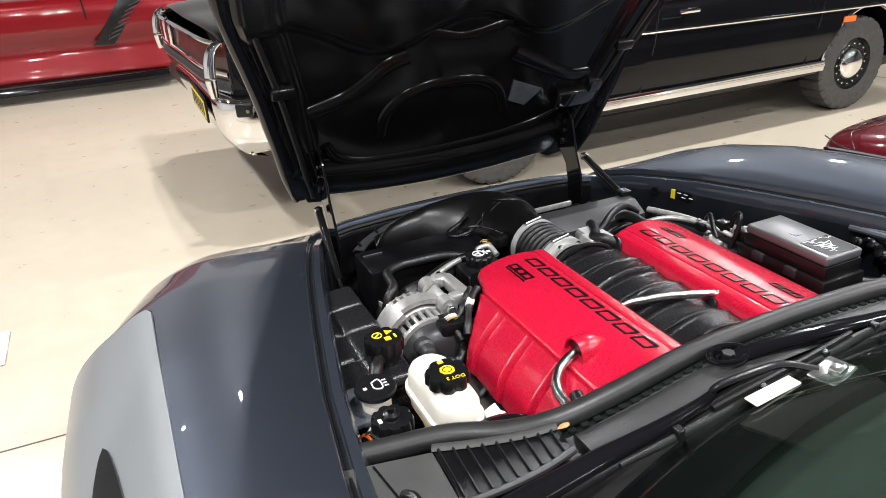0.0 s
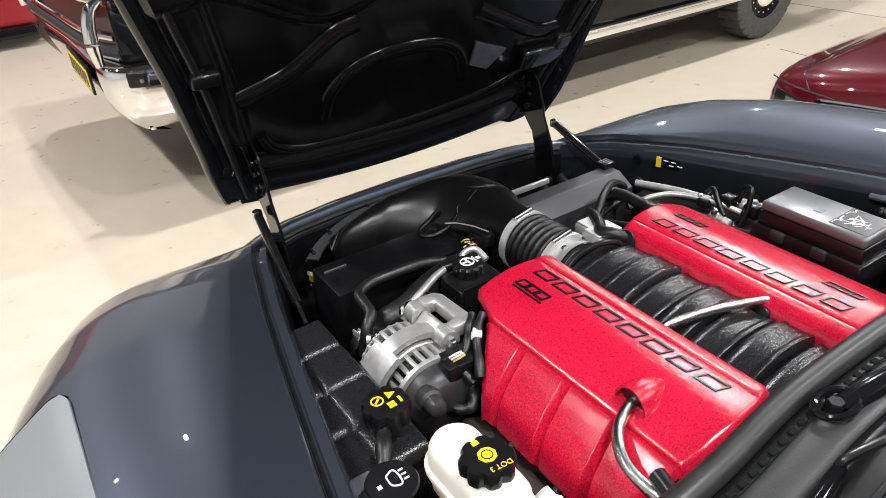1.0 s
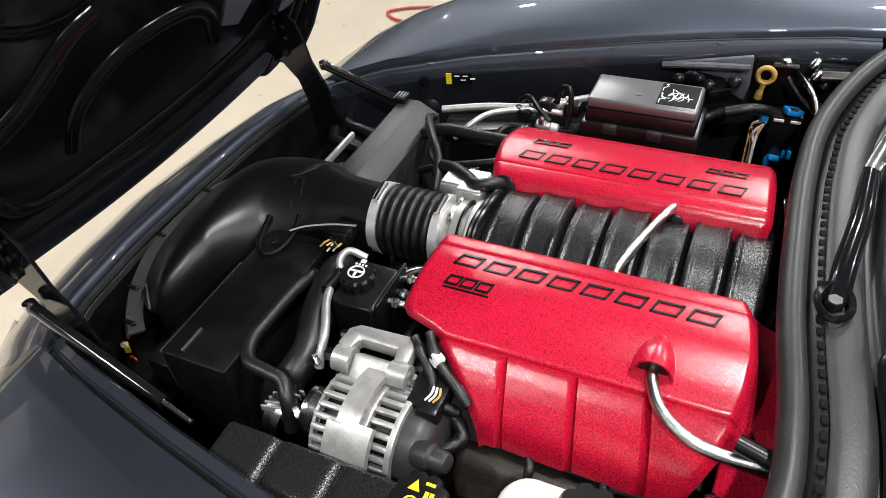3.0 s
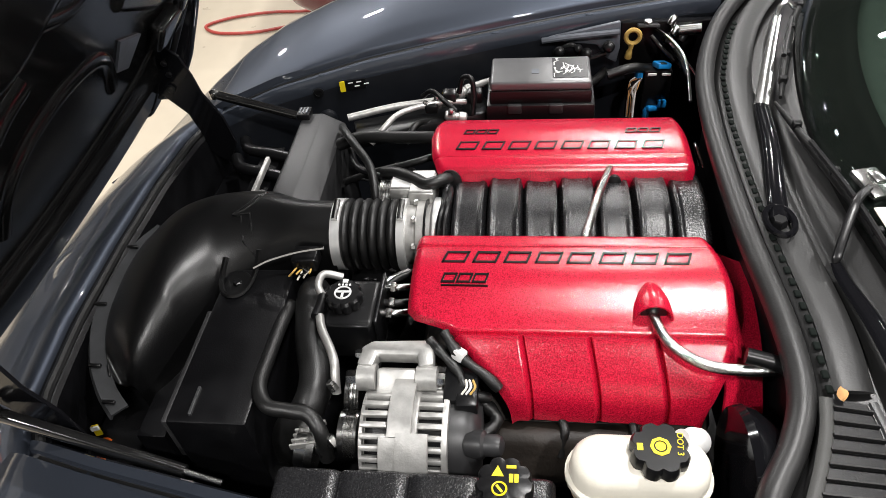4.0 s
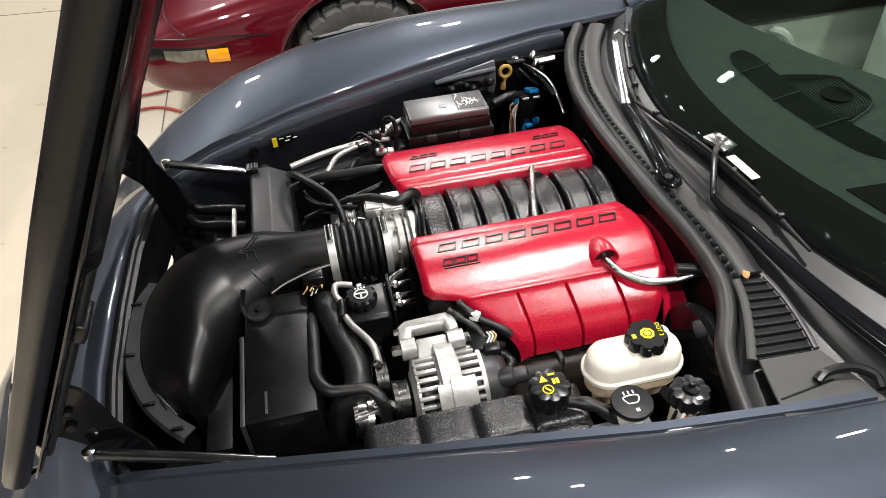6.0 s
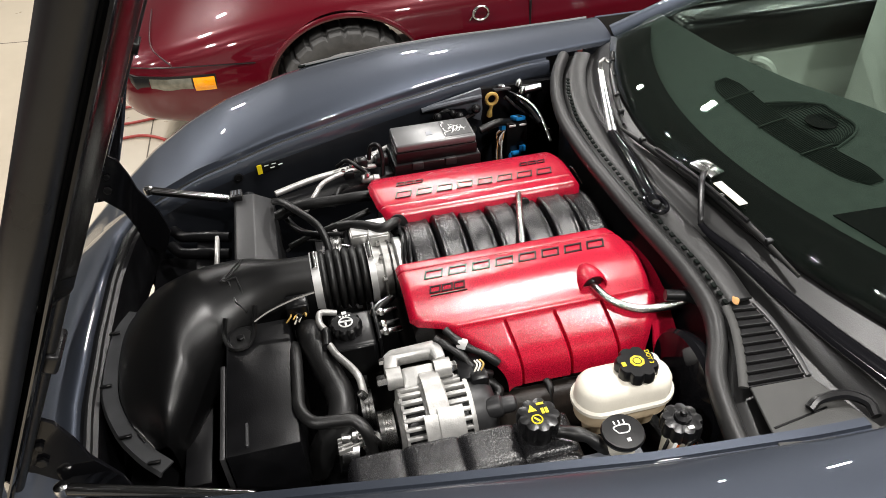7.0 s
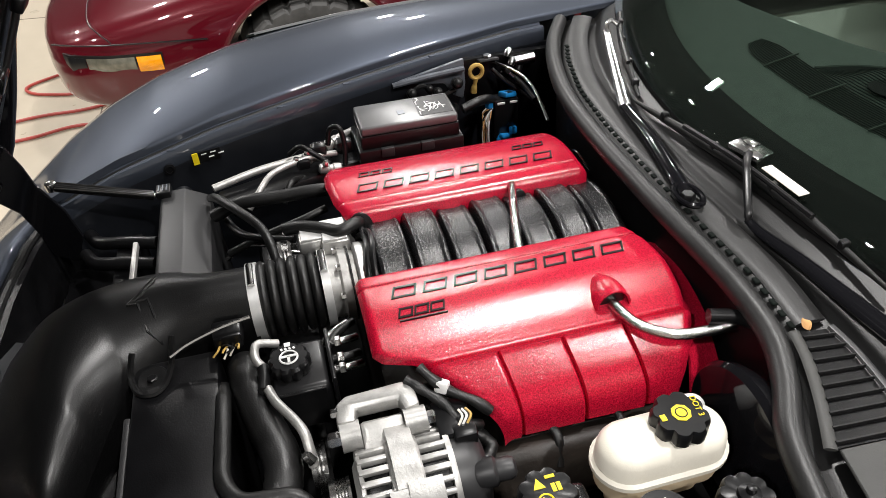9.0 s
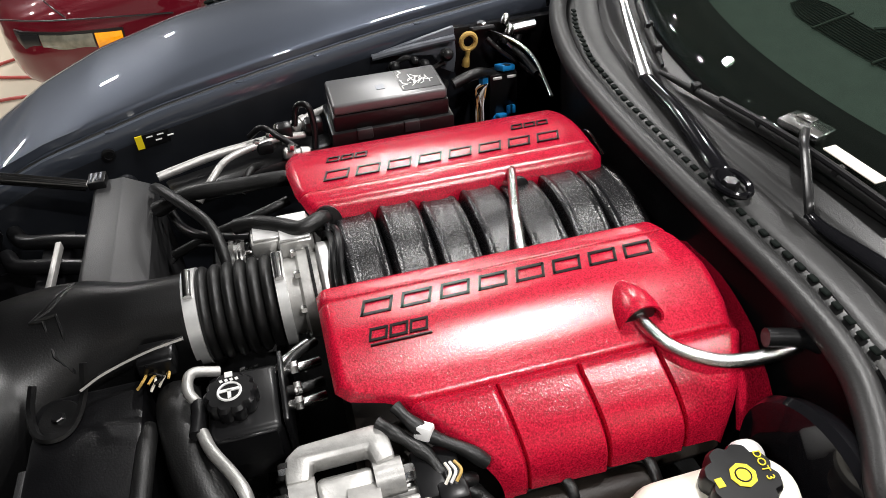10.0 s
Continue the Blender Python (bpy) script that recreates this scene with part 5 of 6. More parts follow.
part("parking_lamp", lamp_strip(0.97, 0.795, 0.478, 0.528), M_LENS, coupe, "clear parking lamp lens")
part("side_marker", lamp_strip(0.788, 0.70, 0.470, 0.528), M_AMBER, coupe, "amber side marker lens")
part("lamp_frame", lamp_strip(1.06, 0.694, 0.463, 0.537, 0.010), M_SATIN, coupe, "black frame round the lamps")
part("lamp_recess", lamp_strip(1.055, 0.975, 0.478, 0.530, 0.014), M_SATIN, coupe, "black lamp recess")
part("belt_strip", sweep([(1.90, 1.09, 0.565), (1.80, 0.94, 0.578), (1.766, 0.75, 0.575), (1.752, 0.52, 0.565)], 0.003, 8, 6), M_SATIN, coupe, "dark belt strip")
part("hood_seam", sweep([(1.778, 0.86, 0.585), (1.80, 0.90, 0.625), (1.86, 0.93, 0.638), (2.0, 0.95, 0.645), (2.3, 0.96, 0.66)], 0.0025, 6, 6), M_SATIN, coupe)
part("emblem", sweep([(1.752, -0.47 + 0.035 * math.cos(a), 0.655 + 0.03 * math.sin(a)) for a in [2 * math.pi * k / 12 for k in range(13)]], 0.005, 6, 3), M_STEEL, coupe, "small bright round emblem")
part("emblem_bar", box((1.752, -0.44, 0.655), (0.006, 0.006, 0.07), 0.001, 1, (35, 0, 0)), M_STEEL, coupe)
part("door_seam", box((1.757, -0.70, 0.52), (0.012, 0.008, 0.5), 0.001, 1), M_SATIN, coupe)
part("side_vent", box((1.757, -0.28, 0.50), (0.02, 0.08, 0.09), 0.02, 3, (20, 0, 0)), M_SATIN, coupe, "dark vent behind the wheel")
part("side_strip", sweep([(1.748, -0.32, 0.545), (1.748, -0.7, 0.545), (1.75, -1.6, 0.55)], 0.008, 8, 4), M_SATIN, coupe)



def coupe_cabin(u, v):
    """Low glasshouse: up over the windscreen, along the roof, down the rear glass."""
    a = 2 * u - 1
    y = -0.80 - 1.85 * v
    rise = interp(v, [(0, 0.0), (0.12, 0.12), (0.28, 0.27), (0.40, 0.31), (0.55, 0.31), (0.75, 0.22), (1.0, 0.02)])
    half = 0.70 - 0.14 * rise / 0.31
    return (2.65 + a * half, y, 0.875 + rise * (1 - abs(a) ** 5))


part("glasshouse", surf(coupe_cabin, 28, 40, 0.006), M_GLOSS, coupe, "dark tinted glasshouse", 60)
part("roof_panel", surf(lambda u, v: Vector(coupe_cabin(0.12 + 0.76 * u, 0.36 + 0.22 * v)) + Vector((0, 0, 0.006)), 16, 10, 0.004), M_C4, coupe, "deep red roof panel", 60)
part("tail_panel", box((2.65, -2.89, 0.58), (1.66, 0.03, 0.50), 0.012), M_C4, coupe)
# black saloon across the front, nose towards -x
saloon = thing("parked_saloon", "black full-size 1970s saloon with chrome bumper and bright sill trim", "car")
secs = []
for x, y0, zt, zb in ((-0.34, 2.70, 1.00, 0.62), (-0.28, 2.67, 1.02, 0.52), (0.1, 2.62, 1.04, 0.42), (0.6, 2.60, 1.05, 0.36), (1.14, 2.60, 1.05, 0.34), (2.0, 2.60, 1.04, 0.33), (3.0, 2.60, 1.03, 0.33), (4.06, 2.60, 1.03, 0.34), (4.8, 2.62, 1.02, 0.40), (5.5, 2.70, 0.98, 0.45)):
    secs.append([(x, y0 + 0.15, zb - 0.03), (x, y0 + 0.05, zb), (x, y0 + 0.02, zb + 0.12), (x, y0 - 0.005, zb + 0.27), (x, y0 + 0.02, zb + 0.40), (x, y0 + 0.085, zt - 0.10), (x, y0 + 0.17, zt), (x - 0.06, y0 + 0.95, zt + 0.03), (x - 0.10, y0 + 1.80, zt), (x - 0.10, y0 + 1.92, zb)])
part("body", loft(secs, 90, 16, 0.008, [("x", 1.14, 0.36, 0.42, 2.4, 2.9), ("x", 4.18, 0.36, 0.42, 2.4, 2.9)]), M_GLOSS, saloon, "gloss black bodywork", 50)
for xc in (1.14, 4.18):
    part("arch_trim", sweep([(xc + 0.42 * math.cos(a), 2.605, 0.36 + 0.42 * math.sin(a)) for a in [0.12 + (math.pi - 0.24) * k / 16 for k in range(17)]], 0.012, 8, 3), M_CHROME, saloon, "bright arch trim")
    well(saloon, (xc, 2.64, 0.36), 0.41, (0, 0.4))
    w, m, h = tyre(saloon, (xc, 2.76, 0.345), 0.345, 0.20, "-y", 0.19)
    part("rim", lathe([(0.02, -0.02), (0.185, -0.02), (0.19, h * 0.85), (0.18, h * 0.95), (0.165, h * 0.6), (0.12, h * 0.45)], 40, m), M_SATIN, w, "black steel rim")
    part("hub_cap", lathe([(0.12, h * 0.5), (0.118, h * 0.8), (0.10, h * 1.05), (0.06, h * 1.25), (0.01, h * 1.3)], 40, m), M_CHROME, w, "polished hub cap")
    for k in range(16):
        bm = box((0.15, 0, h * 0.72), (0.014, 0.014, 0.02), 0.003)
        bm.transform(m @ pose(0, 0, 0, 0, 0, 22.5 * k))
        part("rim_stud", bm, M_CHROME, w)
part("sill_trim", box((2.66, 2.602, 0.395), (2.24, 0.022, 0.075), 0.008), M_CHROME, saloon, "bright sill trim")
part("sill_groove", box((2.66, 2.590, 0.398), (2.24, 0.004, 0.016), 0.001, 1), M_STEEL, saloon)
for x in (2.21, 3.66):
    part("door_seam", sweep([(x + 0.02, 2.592, 1.0), (x, 2.594, 0.72), (x - 0.05, 2.606, 0.52), (x - 0.10, 2.615, 0.35)], 0.005, 6, 5), M_SATIN, saloon)
part("side_moulding", sweep([(0.9, 2.592, 0.82), (2.2, 2.588, 0.80), (3.6, 2.588, 0.78), (5.0, 2.60, 0.76)], 0.012, 8, 4), M_CHROME, saloon, "bright side moulding")
part("door_handle", box((2.45, 2.575, 0.90), (0.16, 0.03, 0.03), 0.01), M_CHROME, saloon)
part("marker_lamp", box((3.95, 2.588, 0.70), (0.12, 0.015, 0.04), 0.006), M_ORANGE, saloon, "orange side marker")
part("marker_lamp", box((-0.10, 2.645, 0.93), (0.10, 0.015, 0.05), 0.006), M_ORANGE, saloon, "orange side marker")
# front end: panel, grille, corner trim, bumper, plate
FRONT = [(-0.33, 2.70), (-0.40, 2.95), (-0.45, 3.6), (-0.49, 4.3), (-0.44, 4.55)]
def front(u, v):
    p = spline([(x, y, 0) for x, y in FRONT], 8)
    q = p[min(int(u * 32), 32)]
    return (q.x, q.y, 1.0 - 0.40 * v)


part("grille_panel", surf(front, 32, 4, 0.01), M_GRILLE, saloon, "dark brown grille panel")
for z, r in ((1.0, 0.012), (0.855, 0.014), (0.763, 0.010)):
    part("grille_bar", sweep([(x - 0.012, y, z) for x, y in FRONT], r, 8, 5), M_CHROME, saloon)
part("valance_strip", sweep([(x + 0.022, y, 0.79) for x, y in FRONT], 0.045, 10, 5, flat=0.9), M_GREYPL, saloon, "dark ribbed strip below the lamps")
for y, x in ((2.655, -0.425), (4.52, -0.505)):
    part("corner_trim", sweep([(x + 0.055, y, 1.02), (x + 0.015, y, 0.99), (x - 0.008, y, 0.93), (x - 0.014, y, 0.85), (x - 0.008, y, 0.762)], [0.012, 0.020, 0.024, 0.024, 0.016], 12, 6, flat=1.2), M_CHROME, saloon, "heavy upright chrome corner trim")
part("marker_lamp", box((-0.405, 2.80, 0.945), (0.012, 0.12, 0.05), 0.005), M_ORANGE, saloon, "orange front marker")
for y in (3.95, 4.20):
    part("head_lamp", lathe([(0.02, 0), (0.085, 0.0), (0.095, 0.012), (0.085, 0.024), (0.03, 0.034)], 24, Matrix.Translation((-0.47 - 0.03 * (y - 3.9), y, 0.93)) @ pose(0, 0, 0, 0, -90, 0)), M_CHROME, saloon, "round headlamp with bright bezel")
BUMPER = [((0.40, 2.575), (0, -1)), ((0.0, 2.575), (0, -1)), ((-0.22, 2.58), (-0.1, -1)), ((-0.345, 2.605), (-0.5, -0.85)), ((-0.405, 2.67), (-0.95, -0.3)), ((-0.415, 2.90), (-1, 0)), ((-0.425, 3.40), (-1, 0)), ((-0.44, 3.90), (-1, 0)), ((-0.455, 4.35), (-1, 0.1)), ((-0.43, 4.50), (-0.8, 0.6)), ((-0.30, 4.57), (-0.1, 1))]
secs = [[(p[0] + n[0] * out, p[1] + n[1] * out, z) for out, z in ((-0.06, 0.748), (0.0, 0.752), (0.024, 0.742), (0.031, 0.70), (0.027, 0.63), (0.008, 0.56), (-0.035, 0.50), (-0.09, 0.455), (-0.12, 0.445))] for p, n in BUMPER]
bumper = part("front_bumper", loft(secs, 32, 6, 0.004), M_CHROME, saloon, "deep chrome front bumper wrapped round the corners", 60)
part("bumper_slot", box((-0.315, 2.575, 0.705), (0.085, 0.05, 0.07), 0.012, 3, (0, 0, -24)), M_SATIN, bumper, "dark recess in the bumper end")
part("bumper_lamp", lathe([(0.004, 0.0), (0.022, 0.0), (0.024, 0.006), (0.016, 0.014), (0.004, 0.017)], 20, along((-0.298, 2.558, 0.700), (-0.31, 2.50, 0.70))), M_LENS, bumper, "small round bumper lamp")
plate = part("number_plate", box((-0.466, 3.10, 0.665), (0.012, 0.53, 0.125), 0.004), M_SATIN, saloon, "yellow number plate with black rim and plain bars")
part("plate_face", box((-0.472, 3.10, 0.665), (0.004, 0.50, 0.095), 0.001, 1), M_YELLOW, plate)
for k in range(6):
    part("plate_bar", box((-0.475, 2.905 + 0.078 * k, 0.665), (0.003, 0.045, 0.065), 0, 1), M_SATIN, plate)
# cabin of the saloon: roof, pillars, panes and bright window frames
SIDE = [(1.30, 1.06), (1.82, 1.39), (3.80, 1.39), (4.35, 1.06)]


def cabin_y(z):
    return 2.80 + 0.42 * (z - 1.06)


part("roof", box((2.8, 3.55, 1.425), (2.15, 1.28, 0.06), 0.028, 3), M_GLOSS, saloon, "gloss black roof")
part("cabin_floor", box((2.8, 3.55, 1.0), (2.9, 1.4, 0.06), 0.02), M_BLACK, saloon)
for far_side in (0, 1):
    def spot(x, z, far_side=far_side):
        y = cabin_y(z)
        return (x, 7.1 - y if far_side else y, z)
    for a, b in zip(SIDE, SIDE[1:] + SIDE[:1]):
        part("window_frame", sweep([spot(*a), spot((a[0] + b[0]) / 2, (a[1] + b[1]) / 2), spot(*b)], 0.016, 8, 3), M_CHROME, saloon, "bright window frame")
    for x0, x1 in ((1.95, 2.05), (2.78, 2.82)):
        part("window_divider", sweep([spot(x0, 1.06), spot((x0 + x1) / 2, 1.22), spot(x1, 1.39)], 0.018, 8, 3), M_CHROME, saloon)
    pane = part("side_pane", surf(lambda u, v, spot=spot: spot(1.30 + 0.52 * v + (3.05 - 1.07 * v) * u, 1.06 + 0.33 * v), 8, 4, 0.004), M_GLASS, saloon, "clear side window")
    pane.visible_shadow = False
    for x0, x1 in ((1.05, 1.70), (4.60, 3.92)):
        part("roof_pillar", sweep([spot(x0, 1.04), spot((x0 + x1) / 2, 1.23), spot(x1, 1.41)], 0.03, 8, 3), M_GLOSS, saloon)
part("bench_seat", box((2.2, 3.55, 1.05), (0.5, 1.2, 0.3), 0.08, 3), M_BLACK, saloon)
part("bench_seat", box((3.5, 3.55, 1.05), (0.5, 1.2, 0.3), 0.08, 3), M_BLACK, saloon)
part("underside", box((2.5, 3.58, 0.30), (4.8, 1.5, 0.16), 0.05), M_BLACK, saloon)

# bright red sports car further off, nose towards +x
redcar = thing("red_sports_car", "bright red modern sports car with black side vent and skirt", "car")
secs = []
for x, y0, zt in ((-5.0, 7.4, 0.8), (-4.2, 7.25, 0.9), (-3.0, 7.26, 0.9), (-1.6, 7.26, 0.90), (-0.9, 7.24, 0.90), (-0.3, 7.2, 0.88), (0.6, 7.2, 0.80), (1.3, 7.35, 0.65)):
    secs.append([(x, y0 + 0.06, 0.16), (x, y0 - 0.02, 0.20), (x, y0, 0.28), (x, y0 + 0.05, 0.45), (x, y0 + 0.01, 0.60), (x, y0 + 0.0, 0.70), (x, y0 + 0.06, zt), (x, y0 + 0.4, zt + 0.05), (x, y0 + 1.4, zt + 0.05), (x, y0 + 1.85, 0.6), (x, y0 + 1.85, 0.2)])
part("body", loft(secs, 80, 14, 0.008, [("x", 0.15, 0.34, 0.40, 7.0, 7.6), ("x", -2.95, 0.34, 0.40, 7.0, 7.6)]), M_REDCAR, redcar, "bright red bodywork", 50)
part("side_skirt", sweep([(-2.5, 7.2, 0.12), (-1.2, 7.17, 0.12), (-0.32, 7.16, 0.13)], 0.075, 12, 5, flat=0.55), M_GLOSS, redcar, "black side skirt")
vent = part("side_vent", prism([(-0.97, 0.475), (-0.78, 0.465), (-0.43, 0.89), (-0.64, 0.91)], 0.02, 0.004), M_SATIN, redcar, "black slanted side vent")
vent.data.transform(Matrix.Translation((0, 7.235, 0)) @ pose(0, 0, 0, 90, 0, 0))
for k in range(7):
    part("vent_slat", box((-0.77 + 0.042 * k, 7.208, 0.54 + 0.05 * k), (0.13, 0.012, 0.014), 0.003, 1, (0, -20, 0)), M_GREYPL, redcar)
part("door_seam", sweep([(-1.0, 7.235, 0.95), (-0.98, 7.245, 0.70), (-0.97, 7.29, 0.45), (-0.94, 7.27, 0.25)], 0.007, 6, 5), M_SATIN, redcar)
for xc in (0.15, -2.95):
    well(redcar, (xc, 7.3, 0.34), 0.39, (0, 0.4))
    w, m, h = tyre(redcar, (xc, 7.38, 0.34), 0.34, 0.26, "-y", 0.25)
    part("rim", lathe([(0.02, 0), (0.24, 0), (0.25, h * 0.95), (0.23, h * 0.9), (0.20, h * 0.3), (0.06, h * 0.4), (0.01, h * 0.5)], 40, m), M_SATIN, w)
part("underside", box((-1.9, 8.15, 0.25), (4.5, 1.5, 0.2), 0.05), M_BLACK, redcar)

# hoses and litter on the floor
for pts in ([(1.95, 0.95, 0.011), (2.20, 1.03, 0.011), (2.33, 1.16, 0.011), (2.345, 1.28, 0.011), (2.30, 1.42, 0.011), (2.285, 1.54, 0.011), (2.30, 1.67, 0.011), (2.372, 1.745, 0.011), (2.445, 1.66, 0.011), (2.49, 1.53, 0.011), (2.51, 1.40, 0.011), (2.51, 1.24, 0.011), (2.555, 1.10, 0.011), (2.70, 0.98, 0.011)], [(3.05, 1.28, 0.011), (2.97, 1.42, 0.011), (2.90, 1.53, 0.011), (2.84, 1.555, 0.011), (2.775, 1.50, 0.011), (2.735, 1.40, 0.011), (2.71, 1.30, 0.011), (2.72, 1.15, 0.011)]):
    tagged(part("air_hose", sweep(pts, 0.008, 8, 8), M_HOSE), "thin red rubber hose lying on the floor", "hose", group="hoses on the floor")
tagged(part("paper_scrap", surf(lambda u, v: (-1.60 + 0.10 * u, 1.93 + 0.28 * v, 0.004 + 0.006 * math.sin(7 * u + 5 * v) ** 2), 8, 14, 0.001), M_WHITE), "crumpled white paper scrap on the floor", "paper")
# floor joints, thin and dark
for k, (x0, y0, x1, y1) in enumerate(((-1.9, 1.36, -0.2, 1.31), (1.3, 1.155, 3.975, 1.157), (4.03, 2.4, 3.85, 0.9), (5.5, -6.4, 5.2, 10.9), (-3.2, -6.4, -3.4, 10.9))):
    part("floor_joint", box(((x0 + x1) / 2, (y0 + y1) / 2, 0.0005), (math.hypot(x1 - x0, y1 - y0), 0.006, 0.002), 0, 1, (0, 0, math.degrees(math.atan2(y1 - y0, x1 - x0)))), M_LINE, floor)

# ---- cowl details and wipers ----
def cowl_vent(u, v):
    """Widening opening from its tip to the end plate; v runs away from the seal."""
    return Vector((-0.417 - 0.160 * u - 0.006 * v, -0.313 + 0.060 * u ** 1.4 - (0.038 + 0.061 * u) * v, 0.897 - 0.019 * u))


grille = part("cowl_grille", surf(cowl_vent, 12, 6, 0.002), M_BLACK, car, "black cowl vent with slats")
for k in range(9):
    u = (k + 0.7) / 9
    part("slat", sweep([cowl_vent(u, v) + Vector((0, 0, 0.003)) for v in (0, 0.5, 1)], 0.0022, 6, 2, flat=1.6), M_COWL, grille)
part("grille_edge", sweep([cowl_vent(u, 0) + Vector((0, 0.007, 0.002)) for u in (0, 0.25, 0.5, 0.75, 1)], 0.008, 8, 5, flat=0.4), M_PLATE, grille)
part("grille_edge", sweep([cowl_vent(u, 1) + Vector((0, -0.006, 0.003)) for u in (0, 0.25, 0.5, 0.75, 1)], 0.006, 8, 5, flat=0.7), M_GREYPL, grille)
part("cowl_strip", sweep([(p[0], p[1] - 0.062, p[2] + 0.002) for p in SEAL[4:]], 0.024, 12, 5, flat=0.2), M_SEAL, car, "black rubber flange behind the seal")
for k in range(46):
    x = -0.42 + 0.021 * k
    part("seal_tooth", box((x, seal_y(x) - 0.032, seal_z(x) + 0.005), (0.013, 0.009, 0.004), 0.0015, 1), M_VENT, car)
plate = part("cowl_plate", prism([(-0.580, -0.255), (-0.586, -0.362), (-0.70, -0.40), (-0.72, -0.34), (-0.70, -0.232), (-0.64, -0.243)], 0.005, 0.0015, 1), M_PLATE, car, "flat grey cowl end plate")
plate.data.transform(Matrix.Translation((0, 0, 0.877)))
part("plate_seam", box((-0.654, -0.295, 0.8825), (0.003, 0.10, 0.002), 0, 1, (0, 0, 8)), M_BLACK, plate)
part("hook", sweep([(-0.645, -0.315, 0.886), (-0.638, -0.335, 0.894), (-0.642, -0.375, 0.897), (-0.662, -0.402, 0.893), (-0.685, -0.40, 0.888)], 0.008, 8, 5), M_SATIN, car, "black pull hook")


def wiper(arm, blade, name_label, radii, mat):
    w = part("wiper", sweep(arm, list(radii), 12, 6, flat=0.6), mat, car, name_label)
    part("blade", sweep([(x, y, z - 0.012) for x, y, z in blade], [0.003, 0.0075, 0.0075, 0.007, 0.003][:len(blade)], 10, 6, flat=1.3), M_RUBBER, w, "black rubber blade")
    part("blade_bridge", sweep([(x, y + 0.004, z) for x, y, z in blade[1:-1]], 0.0045, 8, 6), M_SATIN, w)
    for q in (0.15, 0.38, 0.62, 0.85):
        p = Vector(spline(blade, 10)[int(q * 10 * (len(blade) - 1))])
        part("blade_claw", box(p - Vector((0, 0, 0.006)), (0.012, 0.014, 0.016), 0.002, 1), M_SATIN, w)
    return w


wr = wiper([(-0.118, -0.318, 0.915), (-0.05, -0.325, 0.922), (0.06, -0.342, 0.925), (0.14, -0.350, 0.922), (0.19, -0.355, 0.920)], [(0.19, -0.385, 0.945), (0.29, -0.412, 0.958), (0.42, -0.455, 0.966), (0.54, -0.51, 0.965)], "gloss black wiper arm with a bright inner length", (0.015, 0.015, 0.0145, 0.0135, 0.0125), M_GLOSS)
part("bright_sleeve", sweep([(0.182, -0.354, 0.921), (0.26, -0.376, 0.934), (0.35, -0.402, 0.948), (0.44, -0.430, 0.962)], [0.0135, 0.012, 0.010, 0.008], 10, 6, flat=0.6), M_STEEL, wr, "worn bright arm sleeve")
part("blade_hook", sweep([(0.43, -0.427, 0.962), (0.455, -0.436, 0.972), (0.475, -0.455, 0.972), (0.455, -0.465, 0.968)], 0.005, 8, 5), M_STEEL, wr, "bright blade hook")
wl = wiper([(-0.66, -0.445, 0.922), (-0.54, -0.420, 0.918), (-0.42, -0.402, 0.916), (-0.315, -0.390, 0.915), (-0.235, -0.376, 0.913), (-0.205, -0.371, 0.918)], [(0.178, -0.374, 0.942), (0.033, -0.394, 0.952), (-0.117, -0.417, 0.957), (-0.267, -0.432, 0.955), (-0.417, -0.440, 0.948)], "gloss black wiper arm", (0.021, 0.019, 0.016, 0.013, 0.010, 0.0075), M_GLOSS)
part("riser", sweep([(-0.207, -0.371, 0.914), (-0.198, -0.373, 0.930), (-0.142, -0.400, 0.958), (-0.118, -0.414, 0.963), (-0.092, -0.437, 0.960)], 0.0065, 8, 6, flat=0.7), M_SATIN, wl, "bent flat arm tip")
part("blade_clip", join(box((-0.079, -0.449, 0.956), (0.066, 0.042, 0.012), 0.004, 2, (0, 0, 14)), box((-0.073, -0.452, 0.964), (0.026, 0.018, 0.008), 0.003, 2, (0, 0, 14))), M_STEEL, wl, "bright metal blade clip")
part("blade_tag", box((-0.179, -0.442, 0.960), (0.086, 0.020, 0.003), 0.001, 1, (0, 0, 5)), M_CREAM, wl, "white paper tag on the blade")
part("arm_pivot_ring", sweep([(-0.122 + 0.032 * math.cos(a), -0.315 + 0.020 * math.sin(a), 0.922) for a in [2 * math.pi * k / 14 for k in range(15)]], 0.005, 8, 3), M_GLOSS, wr)
part("pivot_nut", hexbolt((-0.122, -0.315, 0.912), 0.012, 0.014), M_SATIN, wr)
tagged(part("dry_leaf", surf(lambda u, v: (-0.408 - 0.018 * u, -0.322 + 0.012 * (v - 0.5) * (1 - (2 * u - 1) ** 2), 0.908 + 0.003 * math.sin(3 * u + 2 * v)), 8, 5, 0.001), M_LEAF), "small dry brown leaf lying on the cowl", "leaf")

# ---- bay details, right side ----
def pipe(name, pts, r, mat, label="", n=10, **k):
    return part(name, sweep(pts, r, n, 7, **k), mat, car, label)


def lying(x, z):
    """A point on the right inner panel at x metres forward and height z."""
    xr, zr = interp(x, RAIL_X), interp(x, RAIL_Z)
    u = (zr - 0.05 - z) / (zr - 0.47)
    return Vector((xr - 0.038 - 0.03 * u - 0.004, x, z))


